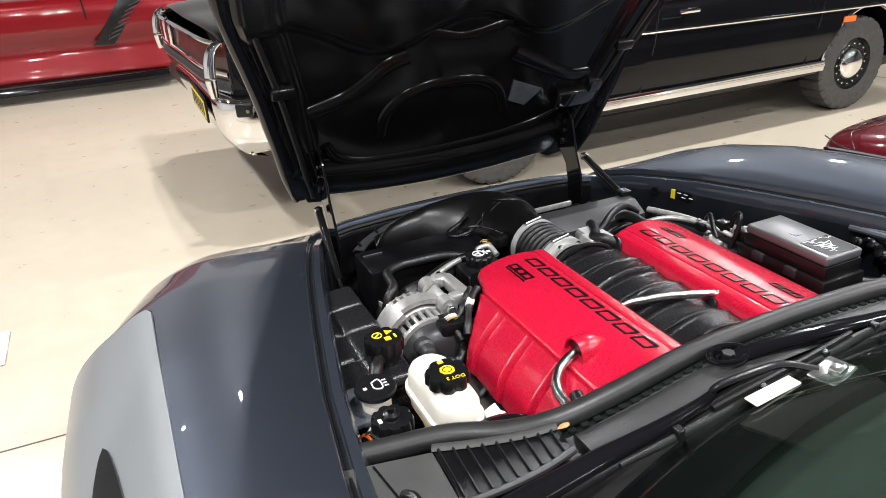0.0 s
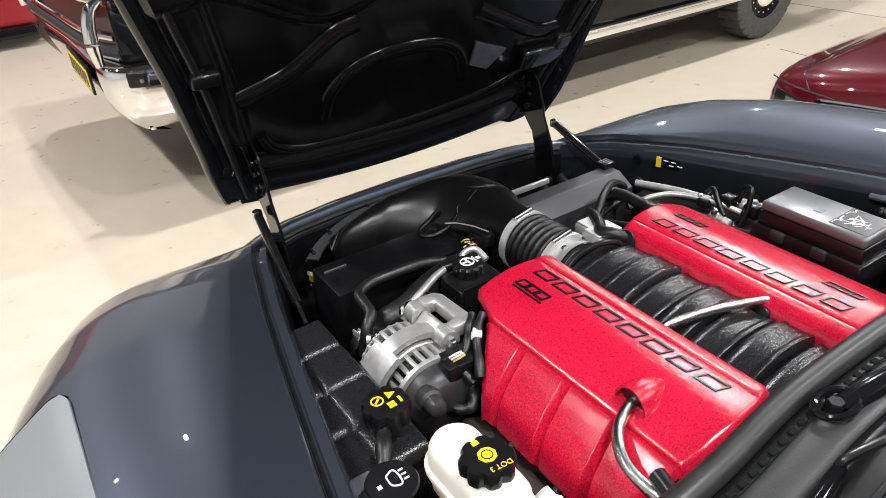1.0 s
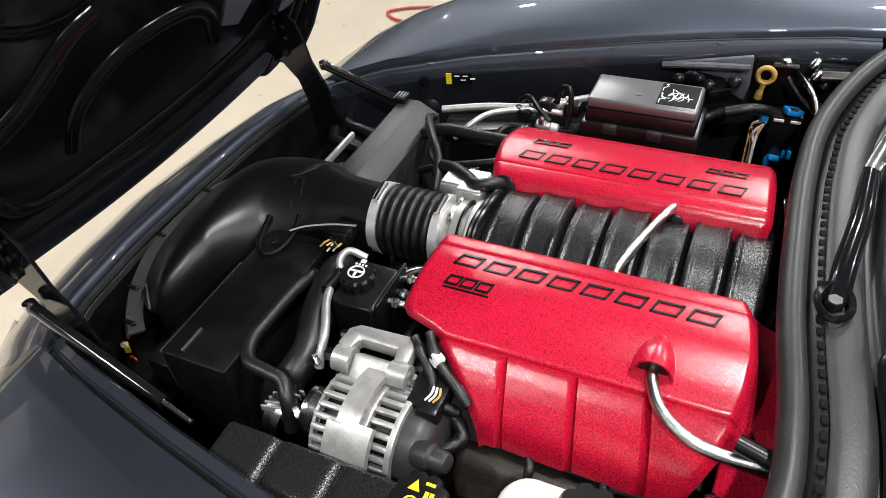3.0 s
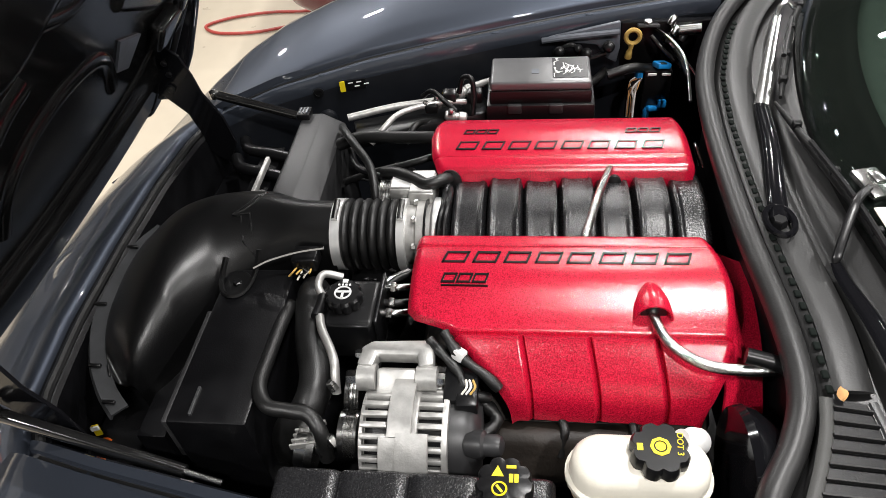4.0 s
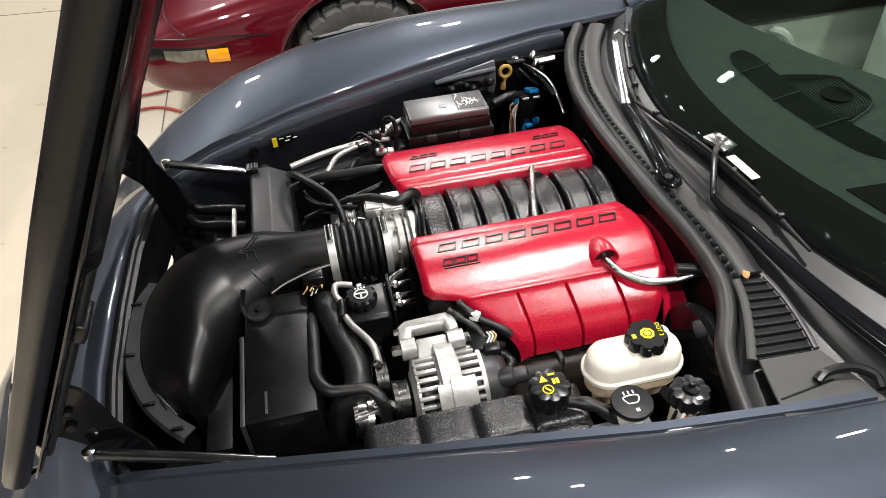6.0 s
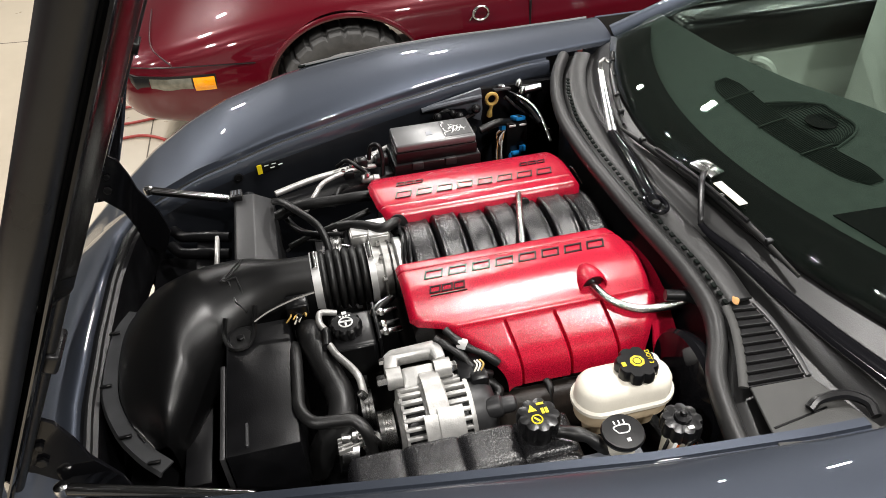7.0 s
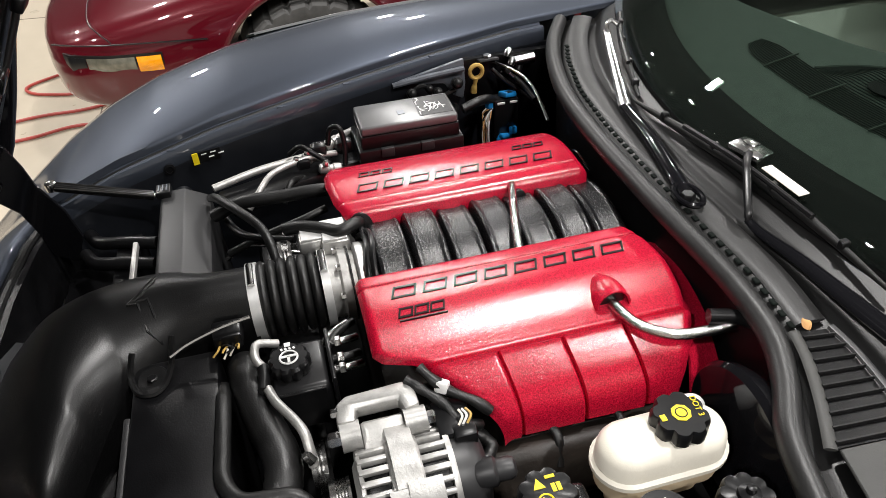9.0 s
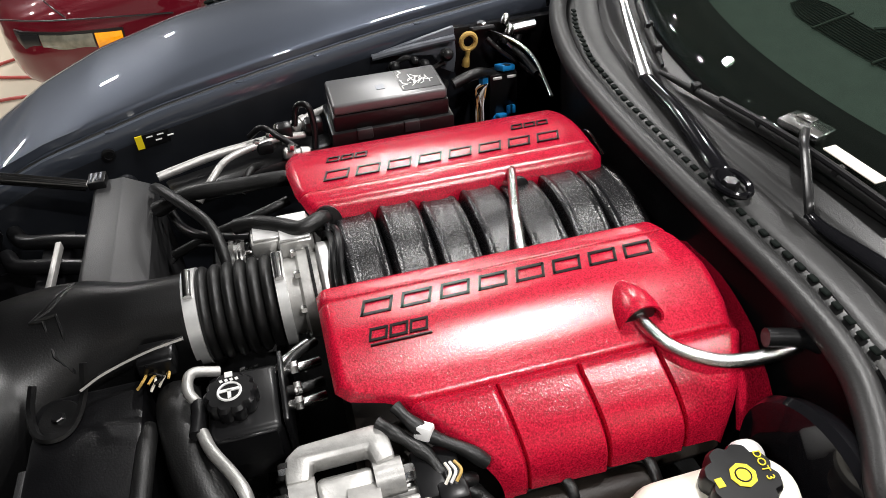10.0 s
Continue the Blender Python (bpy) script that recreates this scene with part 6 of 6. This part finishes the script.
p = lying(0.48, 0.775)
sticker = part("sticker", box(p, (0.003, 0.062, 0.026), 0, 1, (0, 0, 14)), M_SATIN, car, "black caution label with yellow end")
part("sticker_end", box(lying(0.504, 0.775) - Vector((0.002, 0, 0)), (0.003, 0.013, 0.027), 0, 1, (0, 0, 14)), M_YELLOW, sticker)
for q, z in ((0.485, 0.782), (0.465, 0.782), (0.47, 0.772), (0.448, 0.775)):
    part("sticker_bar", box(lying(q, z) - Vector((0.002, 0, 0)), (0.003, 0.012, 0.002), 0, 1, (0, 0, 14)), M_WHITE, sticker)
p = lying(0.562, 0.768)
part("panel_hole", lathe([(0.013, 0), (0.013, 0.003), (0.008, 0.004), (0.008, 0.0005)], 24, along(p, p - Vector((1, 0.3, 0)))), M_SATIN, car, "round hole with rolled edge")
p = lying(0.50, 0.70)
part("panel_dome", lathe([(0.022, 0), (0.02, 0.008), (0.011, 0.013), (0.002, 0.014)], 28, along(lying(0.55, 0.70), lying(0.55, 0.70) - Vector((1, 0.2, 0)))), M_BAY, car)
pipe("ac_pipe", [(0.30, 0.40, 0.76), (0.33, 0.37, 0.785), (0.37, 0.345, 0.79), (0.395, 0.30, 0.792), (0.415, 0.245, 0.79), (0.43, 0.20, 0.78)], 0.0065, M_ALU, "bare aluminium pipe")
pipe("ac_pipe", [(0.395, 0.47, 0.765), (0.427, 0.375, 0.77), (0.444, 0.306, 0.77), (0.459, 0.242, 0.772), (0.50, 0.19, 0.775), (0.535, 0.148, 0.77)], 0.0085, M_ALU, "bare aluminium pipe along the inner panel")
for c, a, r, h in (((0.425, 0.275, 0.778), (0.2, -1, 0.05), 0.013, 0.045), ((0.455, 0.225, 0.782), (0.4, -0.8, 0.1), 0.014, 0.04), ((0.385, 0.245, 0.775), (0.1, -1, -0.2), 0.011, 0.05), ((0.36, 0.215, 0.76), (0.3, -0.8, -0.5), 0.009, 0.04)):
    part("pipe_sleeve", lathe([(r * 0.7, 0), (r, 0.003), (r, h * 0.4), (r * 0.8, h * 0.45), (r * 0.8, h * 0.6), (r, h * 0.65), (r, h - 0.003), (r * 0.7, h)], 20, along(c, Vector(c) + Vector(a))), M_ALU, car, "bare metal pipe sleeve")
for c, r in (((0.415, 0.262, 0.795), 0.009), ((0.445, 0.248, 0.79), 0.008), ((0.40, 0.29, 0.79), 0.007), ((0.375, 0.23, 0.785), 0.007)):
    part("pipe_nut", hexbolt(c, r, 0.012, (0.2, -0.3, 1)), M_STEEL, car)
pipe("vent_hose", [(0.44, 0.30, 0.79), (0.425, 0.275, 0.812), (0.41, 0.25, 0.80), (0.40, 0.22, 0.775)], 0.006, M_SATIN)
pipe("vent_hose", [(0.33, 0.33, 0.74), (0.36, 0.31, 0.765), (0.39, 0.29, 0.755), (0.41, 0.26, 0.73)], 0.007, M_RUBBER)
pipe("coolant_hose", [(0.30, 0.47, 0.76), (0.285, 0.41, 0.79), (0.275, 0.33, 0.795), (0.265, 0.25, 0.80), (0.26, 0.20, 0.79)], 0.014, M_RUBBER, "black rubber hose")
pipe("vent_hose", [(0.36, 0.475, 0.765), (0.30, 0.455, 0.80), (0.23, 0.415, 0.81), (0.17, 0.375, 0.80), (0.12, 0.36, 0.77), (0.10, 0.36, 0.72)], 0.009, M_RUBBER, "thin black hose")
pipe("vent_hose", [(0.34, 0.46, 0.74), (0.25, 0.43, 0.75), (0.20, 0.39, 0.76), (0.16, 0.32, 0.77)], 0.008, M_SATIN)
pipe("vent_hose", [(0.22, 0.45, 0.72), (0.20, 0.38, 0.76), (0.19, 0.30, 0.79), (0.20, 0.25, 0.80)], 0.008, M_RUBBER)
pipe("elbow_hose", [(0.075, 0.20, 0.845), (0.055, 0.212, 0.858), (0.045, 0.24, 0.856), (0.065, 0.265, 0.852), (0.085, 0.30, 0.85), (0.10, 0.33, 0.84)], 0.012, M_RUBBER, "black rubber elbow hose")
pipe("steel_line", [(0.23, 0.46, 0.70), (0.21, 0.42, 0.74), (0.19, 0.37, 0.745), (0.18, 0.33, 0.74)], 0.005, M_STEEL)
pipe("steel_line", [(0.12, 0.44, 0.70), (0.14, 0.38, 0.73), (0.16, 0.33, 0.74), (0.15, 0.28, 0.72)], 0.005, M_STEEL)
for c, s in (((0.43, 0.235, 0.795), (0.03, 0.03, 0.03)), ((0.40, 0.275, 0.785), (0.022, 0.03, 0.022)), ((0.44, 0.18, 0.79), (0.03, 0.035, 0.03))):
    part("pipe_fitting", box(c, s, 0.006), M_SATIN, car)
pipe("valve_loop", [(0.435, 0.215, 0.80), (0.44, 0.205, 0.835), (0.43, 0.185, 0.838), (0.42, 0.18, 0.80), (0.41, 0.185, 0.76)], 0.006, M_SATIN, "black looped cable")
part("side_tray", box((0.42, 0.30, 0.735), (0.10, 0.32, 0.03), 0.008, 2, (0, 10, 18)), M_SATIN, car, "black plastic side tray")
part("belt_cover", box((0.12, 0.35, 0.62), (0.40, 0.10, 0.16), 0.03, 2), M_SATIN, car)
for c, r in (((0.14, 0.33, 0.72), 0.055), ((0.25, 0.32, 0.70), 0.04), ((-0.10, 0.335, 0.66), 0.07), ((-0.28, 0.33, 0.66), 0.045)):
    part("belt_pulley", lathe([(0.01, 0), (r, 0), (r, 0.005), (r * 0.93, 0.008), (r, 0.011), (r * 0.93, 0.014), (r, 0.017), (r, 0.024), (0.01, 0.024)], 32, Matrix.Translation(c) @ pose(0, 0, 0, -90, 0, 0)), M_STEEL, car, "steel belt pulley")
pipe("drive_belt", [(-0.42, 0.32, 0.71), (-0.33, 0.335, 0.66), (-0.2, 0.34, 0.60), (0.0, 0.34, 0.59), (0.14, 0.335, 0.665)], 0.012, M_RUBBER, flat=0.25)
# rear right corner
FLANK = Matrix(((0, 0, 1, 0), (1, 0, 0, 0), (0, 1, 0, 0), (0, 0, 0, 1)))
# No recess is cut here: a black box stands in for its shade.
part("recess_shade_box", box((0.655, -0.29, 0.70), (0.02, 0.27, 0.30), 0.004), M_BLACK, car, "black box standing in for the shade of an open recess")
bm = prism([(0.035, 0.826), (-0.15, 0.866), (-0.154, 0.80), (-0.148, 0.76), (-0.12, 0.775), (-0.10, 0.808)], 0.012, 0.004)
bm.transform(Matrix.Translation((0.618, 0, 0)) @ FLANK)
stay = part("corner_stay", bm, M_PAD, car, "pressed grey corner stay")
part("stay_ridge", sweep([(0.612, 0.03, 0.827), (0.610, -0.06, 0.838), (0.610, -0.148, 0.845)], 0.007, 8, 5), M_PAD, stay)
for c, r in (((0.60, -0.012, 0.805), 0.012), ((0.598, -0.055, 0.812), 0.010), ((0.596, -0.075, 0.80), 0.013), ((0.598, -0.125, 0.815), 0.014)):
    part("stay_stud", lathe([(r, 0), (r, 0.018), (r * 0.7, 0.022), (r * 0.7, 0.03), (r * 0.3, 0.032)], 16, along(c, Vector(c) + Vector((-1, 0.1, 0.5)))), M_SATIN, stay)
part("stay_cable", sweep([(0.60, 0.0, 0.80), (0.592, -0.04, 0.825), (0.59, -0.07, 0.79), (0.595, -0.12, 0.80)], 0.006, 8, 6), M_SATIN, stay)
dip = part("dipstick_ring", sweep([(0.618, -0.181 + 0.016 * math.cos(a), 0.828 + 0.017 * math.sin(a)) for a in [2 * math.pi * k / 16 for k in range(17)]], 0.0055, 8, 3), M_ORANGE2, car, "tan ring of a dipstick")
part("dipstick", sweep([(0.618, -0.180, 0.812), (0.619, -0.178, 0.795), (0.62, -0.176, 0.785), (0.622, -0.175, 0.772)], [0.007, 0.005, 0.008, 0.009], 10, 5), M_ORANGE2, dip)
part("bracket_plate", box((0.632, -0.215, 0.848), (0.03, 0.05, 0.008), 0.002, 1, (0, 20, 0)), M_GREYPL, car, "dark bracket with a bolt")
part("bracket_bolt", hexbolt((0.630, -0.213, 0.852), 0.011, 0.010), M_STEEL, car)
part("pod", rod((0.632, -0.285, 0.832), (0.628, -0.335, 0.838), 0.013, 18), M_STEEL, car, "small bright metal canister")
for c in ((0.625, -0.262, 0.85), (0.62, -0.27, 0.828), (0.615, -0.255, 0.812), (0.622, -0.29, 0.81)):
    part("valve", lathe([(0.008, 0), (0.010, 0.006), (0.010, 0.018), (0.006, 0.024)], 14, Matrix.Translation(c) @ pose(0, 0, 0, 30, 40, 0)), M_STEEL if c[2] > 0.82 else M_SATIN, car)
pipe("clutch_line", [(0.62, -0.222, 0.828), (0.605, -0.25, 0.80), (0.585, -0.30, 0.76), (0.56, -0.355, 0.715)], 0.0055, M_SATIN, "black hydraulic line")
pipe("clutch_line", [(0.61, -0.265, 0.815), (0.592, -0.305, 0.775), (0.565, -0.345, 0.73)], 0.004, M_STEEL, "bare steel hydraulic line")
plug = part("connector_block", box((0.575, -0.24, 0.72), (0.042, 0.064, 0.105), 0.005), M_SATIN, car, "black wiring connector block")
for c, s in (((0.572, -0.247, 0.779), (0.034, 0.034, 0.014)), ((0.56, -0.196, 0.763), (0.018, 0.016, 0.020)), ((0.548, -0.236, 0.676), (0.02, 0.03, 0.012)), ((0.552, -0.222, 0.662), (0.02, 0.012, 0.03)), ((0.546, -0.255, 0.69), (0.012, 0.02, 0.02))):
    part("blue_plug", box(c, s, 0.004, 2, (10, 15, 20)), M_BLUE, plug, "bright blue connector")
part("plug_mouth", box((0.566, -0.247, 0.7865), (0.018, 0.016, 0.004), 0.001, 1, (10, 15, 20)), M_SATIN, plug)
for q in (-0.225, -0.257):
    part("plug_clip", box((0.553, q, 0.765), (0.004, 0.020, 0.006), 0.001, 1), M_WHITE, plug)
rw = random.Random(4)
for k in range(12):
    a = Vector((0.555 + rw.uniform(-0.006, 0.006), -0.198 + rw.uniform(-0.006, 0.006), 0.758))
    b = Vector((0.548 + rw.uniform(-0.012, 0.008), -0.178 + rw.uniform(-0.016, 0.012), 0.70 + rw.uniform(-0.01, 0.02)))
    mid = a.lerp(b, 0.5) + Vector((rw.uniform(-0.012, 0.004), rw.uniform(-0.004, 0.016), rw.uniform(0.0, 0.012)))
    pipe("wire", [a, mid, b, b - Vector((0.004, 0.0, 0.05))], 0.0017, (M_WHITE, M_LEAF, M_SATIN, M_CREAM)[k % 4], n=6)
pipe("loom", [(0.53, -0.12, 0.78), (0.54, -0.17, 0.79), (0.57, -0.21, 0.77), (0.58, -0.26, 0.74)], 0.012, M_RUBBER, "black wiring loom")
pipe("loom", [(0.52, -0.07, 0.76), (0.55, -0.10, 0.76), (0.60, -0.12, 0.75)], 0.010, M_RUBBER)
pipe("brake_line", [(0.66, -0.23, 0.83), (0.58, -0.265, 0.835), (0.50, -0.285, 0.825), (0.40, -0.285, 0.79)], 0.004, M_STEEL, "bare steel brake line")
pipe("brake_line", [(0.69, -0.24, 0.80), (0.60, -0.28, 0.80), (0.52, -0.30, 0.78)], 0.007, M_SATIN)
pipe("firewall_wire", [(0.12, -0.26, 0.83), (0.16, -0.25, 0.85), (0.19, -0.255, 0.83), (0.18, -0.27, 0.79)], 0.003, M_STEEL)

# ---- bay details, left side ----
pipe("radiator_hose", [(-0.125, 0.43, 0.755), (-0.165, 0.425, 0.768), (-0.246, 0.408, 0.765), (-0.310, 0.388, 0.752), (-0.355, 0.395, 0.735), (-0.365, 0.430, 0.69), (-0.36, 0.455, 0.62)], 0.027, M_RUBBER, "thick black radiator hose", 20, ripple=0.0004, waves=60)
pipe("heater_hose", [(-0.17, 0.462, 0.765), (-0.233, 0.459, 0.785), (-0.30, 0.461, 0.787), (-0.350, 0.461, 0.786), (-0.385, 0.440, 0.786), (-0.393, 0.40, 0.786), (-0.398, 0.372, 0.784), (-0.418, 0.353, 0.770), (-0.430, 0.350, 0.72)], 0.0115, M_RUBBER, "black heater hose", 12)
tens = part("belt_tensioner", lathe([(0.02, 0), (0.042, 0), (0.042, 0.012), (0.036, 0.014), (0.036, 0.03), (0.02, 0.032)], 30, Matrix.Translation((-0.40, 0.375, 0.70)) @ pose(0, 0, 0, -80, 20, 0)), M_STEEL, car, "bright finned belt tensioner")
for k in range(5):
    part("tensioner_rib", box((-0.418 + 0.010 * k, 0.385, 0.735 - 0.002 * k), (0.004, 0.045, 0.012), 0.001, 1, (0, 0, 12)), M_ALU, tens)
for c, r in (((-0.345, 0.345, 0.775), 0.008), ((-0.425, 0.335, 0.752), 0.009), ((-0.432, 0.352, 0.735), 0.007)):
    part("hose_fitting", hexbolt(c, r, 0.016, (0.3, 0.5, 0.8)), M_STEEL, car, "bright hose fitting")
pipe("fuel_pipe", [(-0.135, 0.37, 0.80), (-0.14, 0.40, 0.812), (-0.165, 0.405, 0.81), (-0.18, 0.395, 0.80)], 0.0068, M_ALU, "bare aluminium pipe")
pipe("pipe_sleeve", [(-0.178, 0.396, 0.80), (-0.20, 0.395, 0.80), (-0.225, 0.398, 0.80)], 0.009, M_SATIN)
pipe("fuel_pipe", [(-0.222, 0.392, 0.80), (-0.25, 0.382, 0.80), (-0.285, 0.362, 0.80), (-0.310, 0.350, 0.797), (-0.332, 0.346, 0.785), (-0.345, 0.345, 0.765)], 0.0072, M_ALU)
sensor = part("air_sensor", box((-0.092, 0.445, 0.80), (0.04, 0.045, 0.03), 0.005), M_SATIN, car, "black air sensor with frayed yellow plug")
rp = random.Random(9)
for k in range(7):
    a = Vector((-0.112, 0.435 + 0.004 * k, 0.792 + rp.uniform(-0.004, 0.006)))
    b = a + Vector((rp.uniform(-0.012, -0.004), rp.uniform(-0.008, 0.008), rp.uniform(0.002, 0.012)))
    c = b + Vector((rp.uniform(-0.012, 0.002), rp.uniform(-0.012, 0.012), rp.uniform(-0.012, 0.004)))
    part("plug_wire", sweep([a, b, c], 0.0018, 6, 4), (M_ORANGE2, M_CREAM, M_SATIN)[k % 3], sensor)
part("strap", sweep([(-0.10, 0.405, 0.835), (-0.105, 0.45, 0.83), (-0.115, 0.50, 0.82), (-0.125, 0.53, 0.81)], 0.003, 6, 5), M_STEEL, sensor)
for x, z, m in ((-0.150, 0.792, M_STEEL), (-0.178, 0.785, M_RUBBER), (-0.205, 0.790, M_STEEL)):
    pipe("hose_stub", [(x, 0.294, z), (x, 0.272, z), (x + 0.01, 0.250, z - 0.008)], 0.0065, m)
    part("stub_nut", hexbolt((x, 0.285, z), 0.009, 0.010, (0, -1, 0)), M_STEEL, car)
for q in (0.30, 0.31):
    pipe("hose_stub", [(-0.16, q, 0.79), (-0.135, q - 0.02, 0.795), (-0.11, q - 0.05, 0.79)], 0.006, M_STEEL if q > 0.305 else M_RUBBER)
pipe("conduit", [(-0.292, 0.20, 0.835), (-0.312, 0.18, 0.828), (-0.335, 0.155, 0.815), (-0.36, 0.14, 0.80), (-0.355, 0.11, 0.78)], 0.0075, M_RUBBER, "ribbed black wiring conduit", 10, ripple=0.001, waves=24)
pipe("conduit", [(-0.545, 0.055, 0.832), (-0.565, 0.02, 0.835), (-0.58, -0.005, 0.82), (-0.585, -0.015, 0.80)], 0.011, M_RUBBER, "ribbed black overflow hose", 12, ripple=0.0012, waves=18)
pipe("conduit", [(-0.40, 0.125, 0.74), (-0.37, 0.10, 0.745), (-0.35, 0.12, 0.76), (-0.345, 0.15, 0.78)], 0.010, M_RUBBER, n=12, ripple=0.0012, waves=16)
pipe("conduit", [(-0.285, 0.178, 0.845), (-0.305, 0.165, 0.838), (-0.322, 0.145, 0.826), (-0.340, 0.115, 0.815), (-0.352, 0.095, 0.80)], 0.0078, M_RUBBER, "ribbed black wiring conduit", 12, ripple=0.0012, waves=26)
part("conduit_clip", box((-0.316, 0.154, 0.832), (0.016, 0.020, 0.018), 0.004, 2, (0, 20, -35)), M_WHITE, car, "white conduit clip")
part("exhaust_shield", box((-0.385, 0.0, 0.68), (0.05, 0.22, 0.10), 0.02, 3, (0, 25, 0)), M_BROWN, car, "dull brown heat shield")
pipe("plug_lead", [(-0.33, 0.02, 0.74), (-0.37, 0.0, 0.735), (-0.40, 0.005, 0.70)], 0.007, M_RUBBER)
pipe("plug_lead", [(-0.33, -0.09, 0.74), (-0.37, -0.10, 0.735), (-0.41, -0.10, 0.71)], 0.007, M_RUBBER)
part("tag_label", box((-0.347, 0.80, 0.628), (0.004, 0.012, 0.026), 0.001, 1, (0, 10, 20)), M_YELLOW, car, "yellow and white tie-on tag")
part("tag_label", box((-0.350, 0.798, 0.638), (0.004, 0.014, 0.010), 0.001, 1, (0, 10, 20)), M_WHITE, car)
part("tag_loop", sweep([(-0.355, 0.785 + 0.009 * math.cos(a), 0.600 + 0.016 * math.sin(a)) for a in [2 * math.pi * k / 10 for k in range(11)]], 0.002, 6, 3), M_ORANGE, car, "orange tie loop")
for sx in (-1, 1):
    line = [0.78 - 1.10 * k / 14 for k in range(15)]
    part("channel_strip", sweep([(sx * (interp(y, RAIL_X) - 0.009), y, interp(y, RAIL_Z) - 0.0165) for y in line], 0.0045, 6, 3, flat=0.6), M_RUBBER, car, "black rubber strip in the edge channel")
    for y in (0.55, 0.30, 0.14, -0.08):
        part("rail_clip", box((sx * (interp(y, RAIL_X) - 0.026), y, interp(y, RAIL_Z) - 0.014), (0.010, 0.018, 0.004), 0.0015, 1, (0, 0, sx * 12)), M_PAINT, car)
part("side_bracket", box((-0.615, -0.02, 0.805), (0.06, 0.10, 0.012), 0.004), M_PAD, car, "light grey body bracket")
part("stud", lathe([(0.010, 0), (0.010, 0.008), (0.005, 0.012), (0.005, 0.022), (0.008, 0.024), (0.006, 0.03)], 16, Matrix.Translation((-0.64, 0.015, 0.81))), M_SATIN, car)
for k in range(7):
    a = Vector((-0.645 + 0.006 * k, -0.10 - 0.01 * (k % 3), 0.80 + 0.01 * (k % 2)))
    pipe("wire", [a, a + Vector((0.012, -0.02, 0.03)), a + Vector((0.02, -0.045, 0.015)), a + Vector((0.02, -0.06, -0.05))], 0.003, (M_ORANGE, M_STEEL, M_SATIN, M_WHITE)[k % 4], n=6)
part("horn_box", box((-0.60, 0.60, 0.66), (0.10, 0.16, 0.12), 0.02, 2), M_BLACK, car)
part("front_tray", box((0.0, 0.73, 0.60), (0.82, 0.16, 0.02), 0.004), M_BLACK, car)
for x in (0.26, 0.33):
    pipe("front_pipe", [(x, 0.60, 0.70), (x + 0.02, 0.66, 0.70), (x + 0.05, 0.72, 0.69), (x + 0.10, 0.75, 0.68)], 0.014, M_SATIN)


def side_vent(u, v):
    p = flare_point(0.30 + (2 * u - 1) * 0.085 * v ** 0.6, 0.40 + 0.22 * v)
    return (-p.x - 0.008, p.y, p.z + 0.008)


part("side_vent", surf(side_vent, 8, 16, 0.002), M_SATIN, car, "black pointed vent on the fender flank")
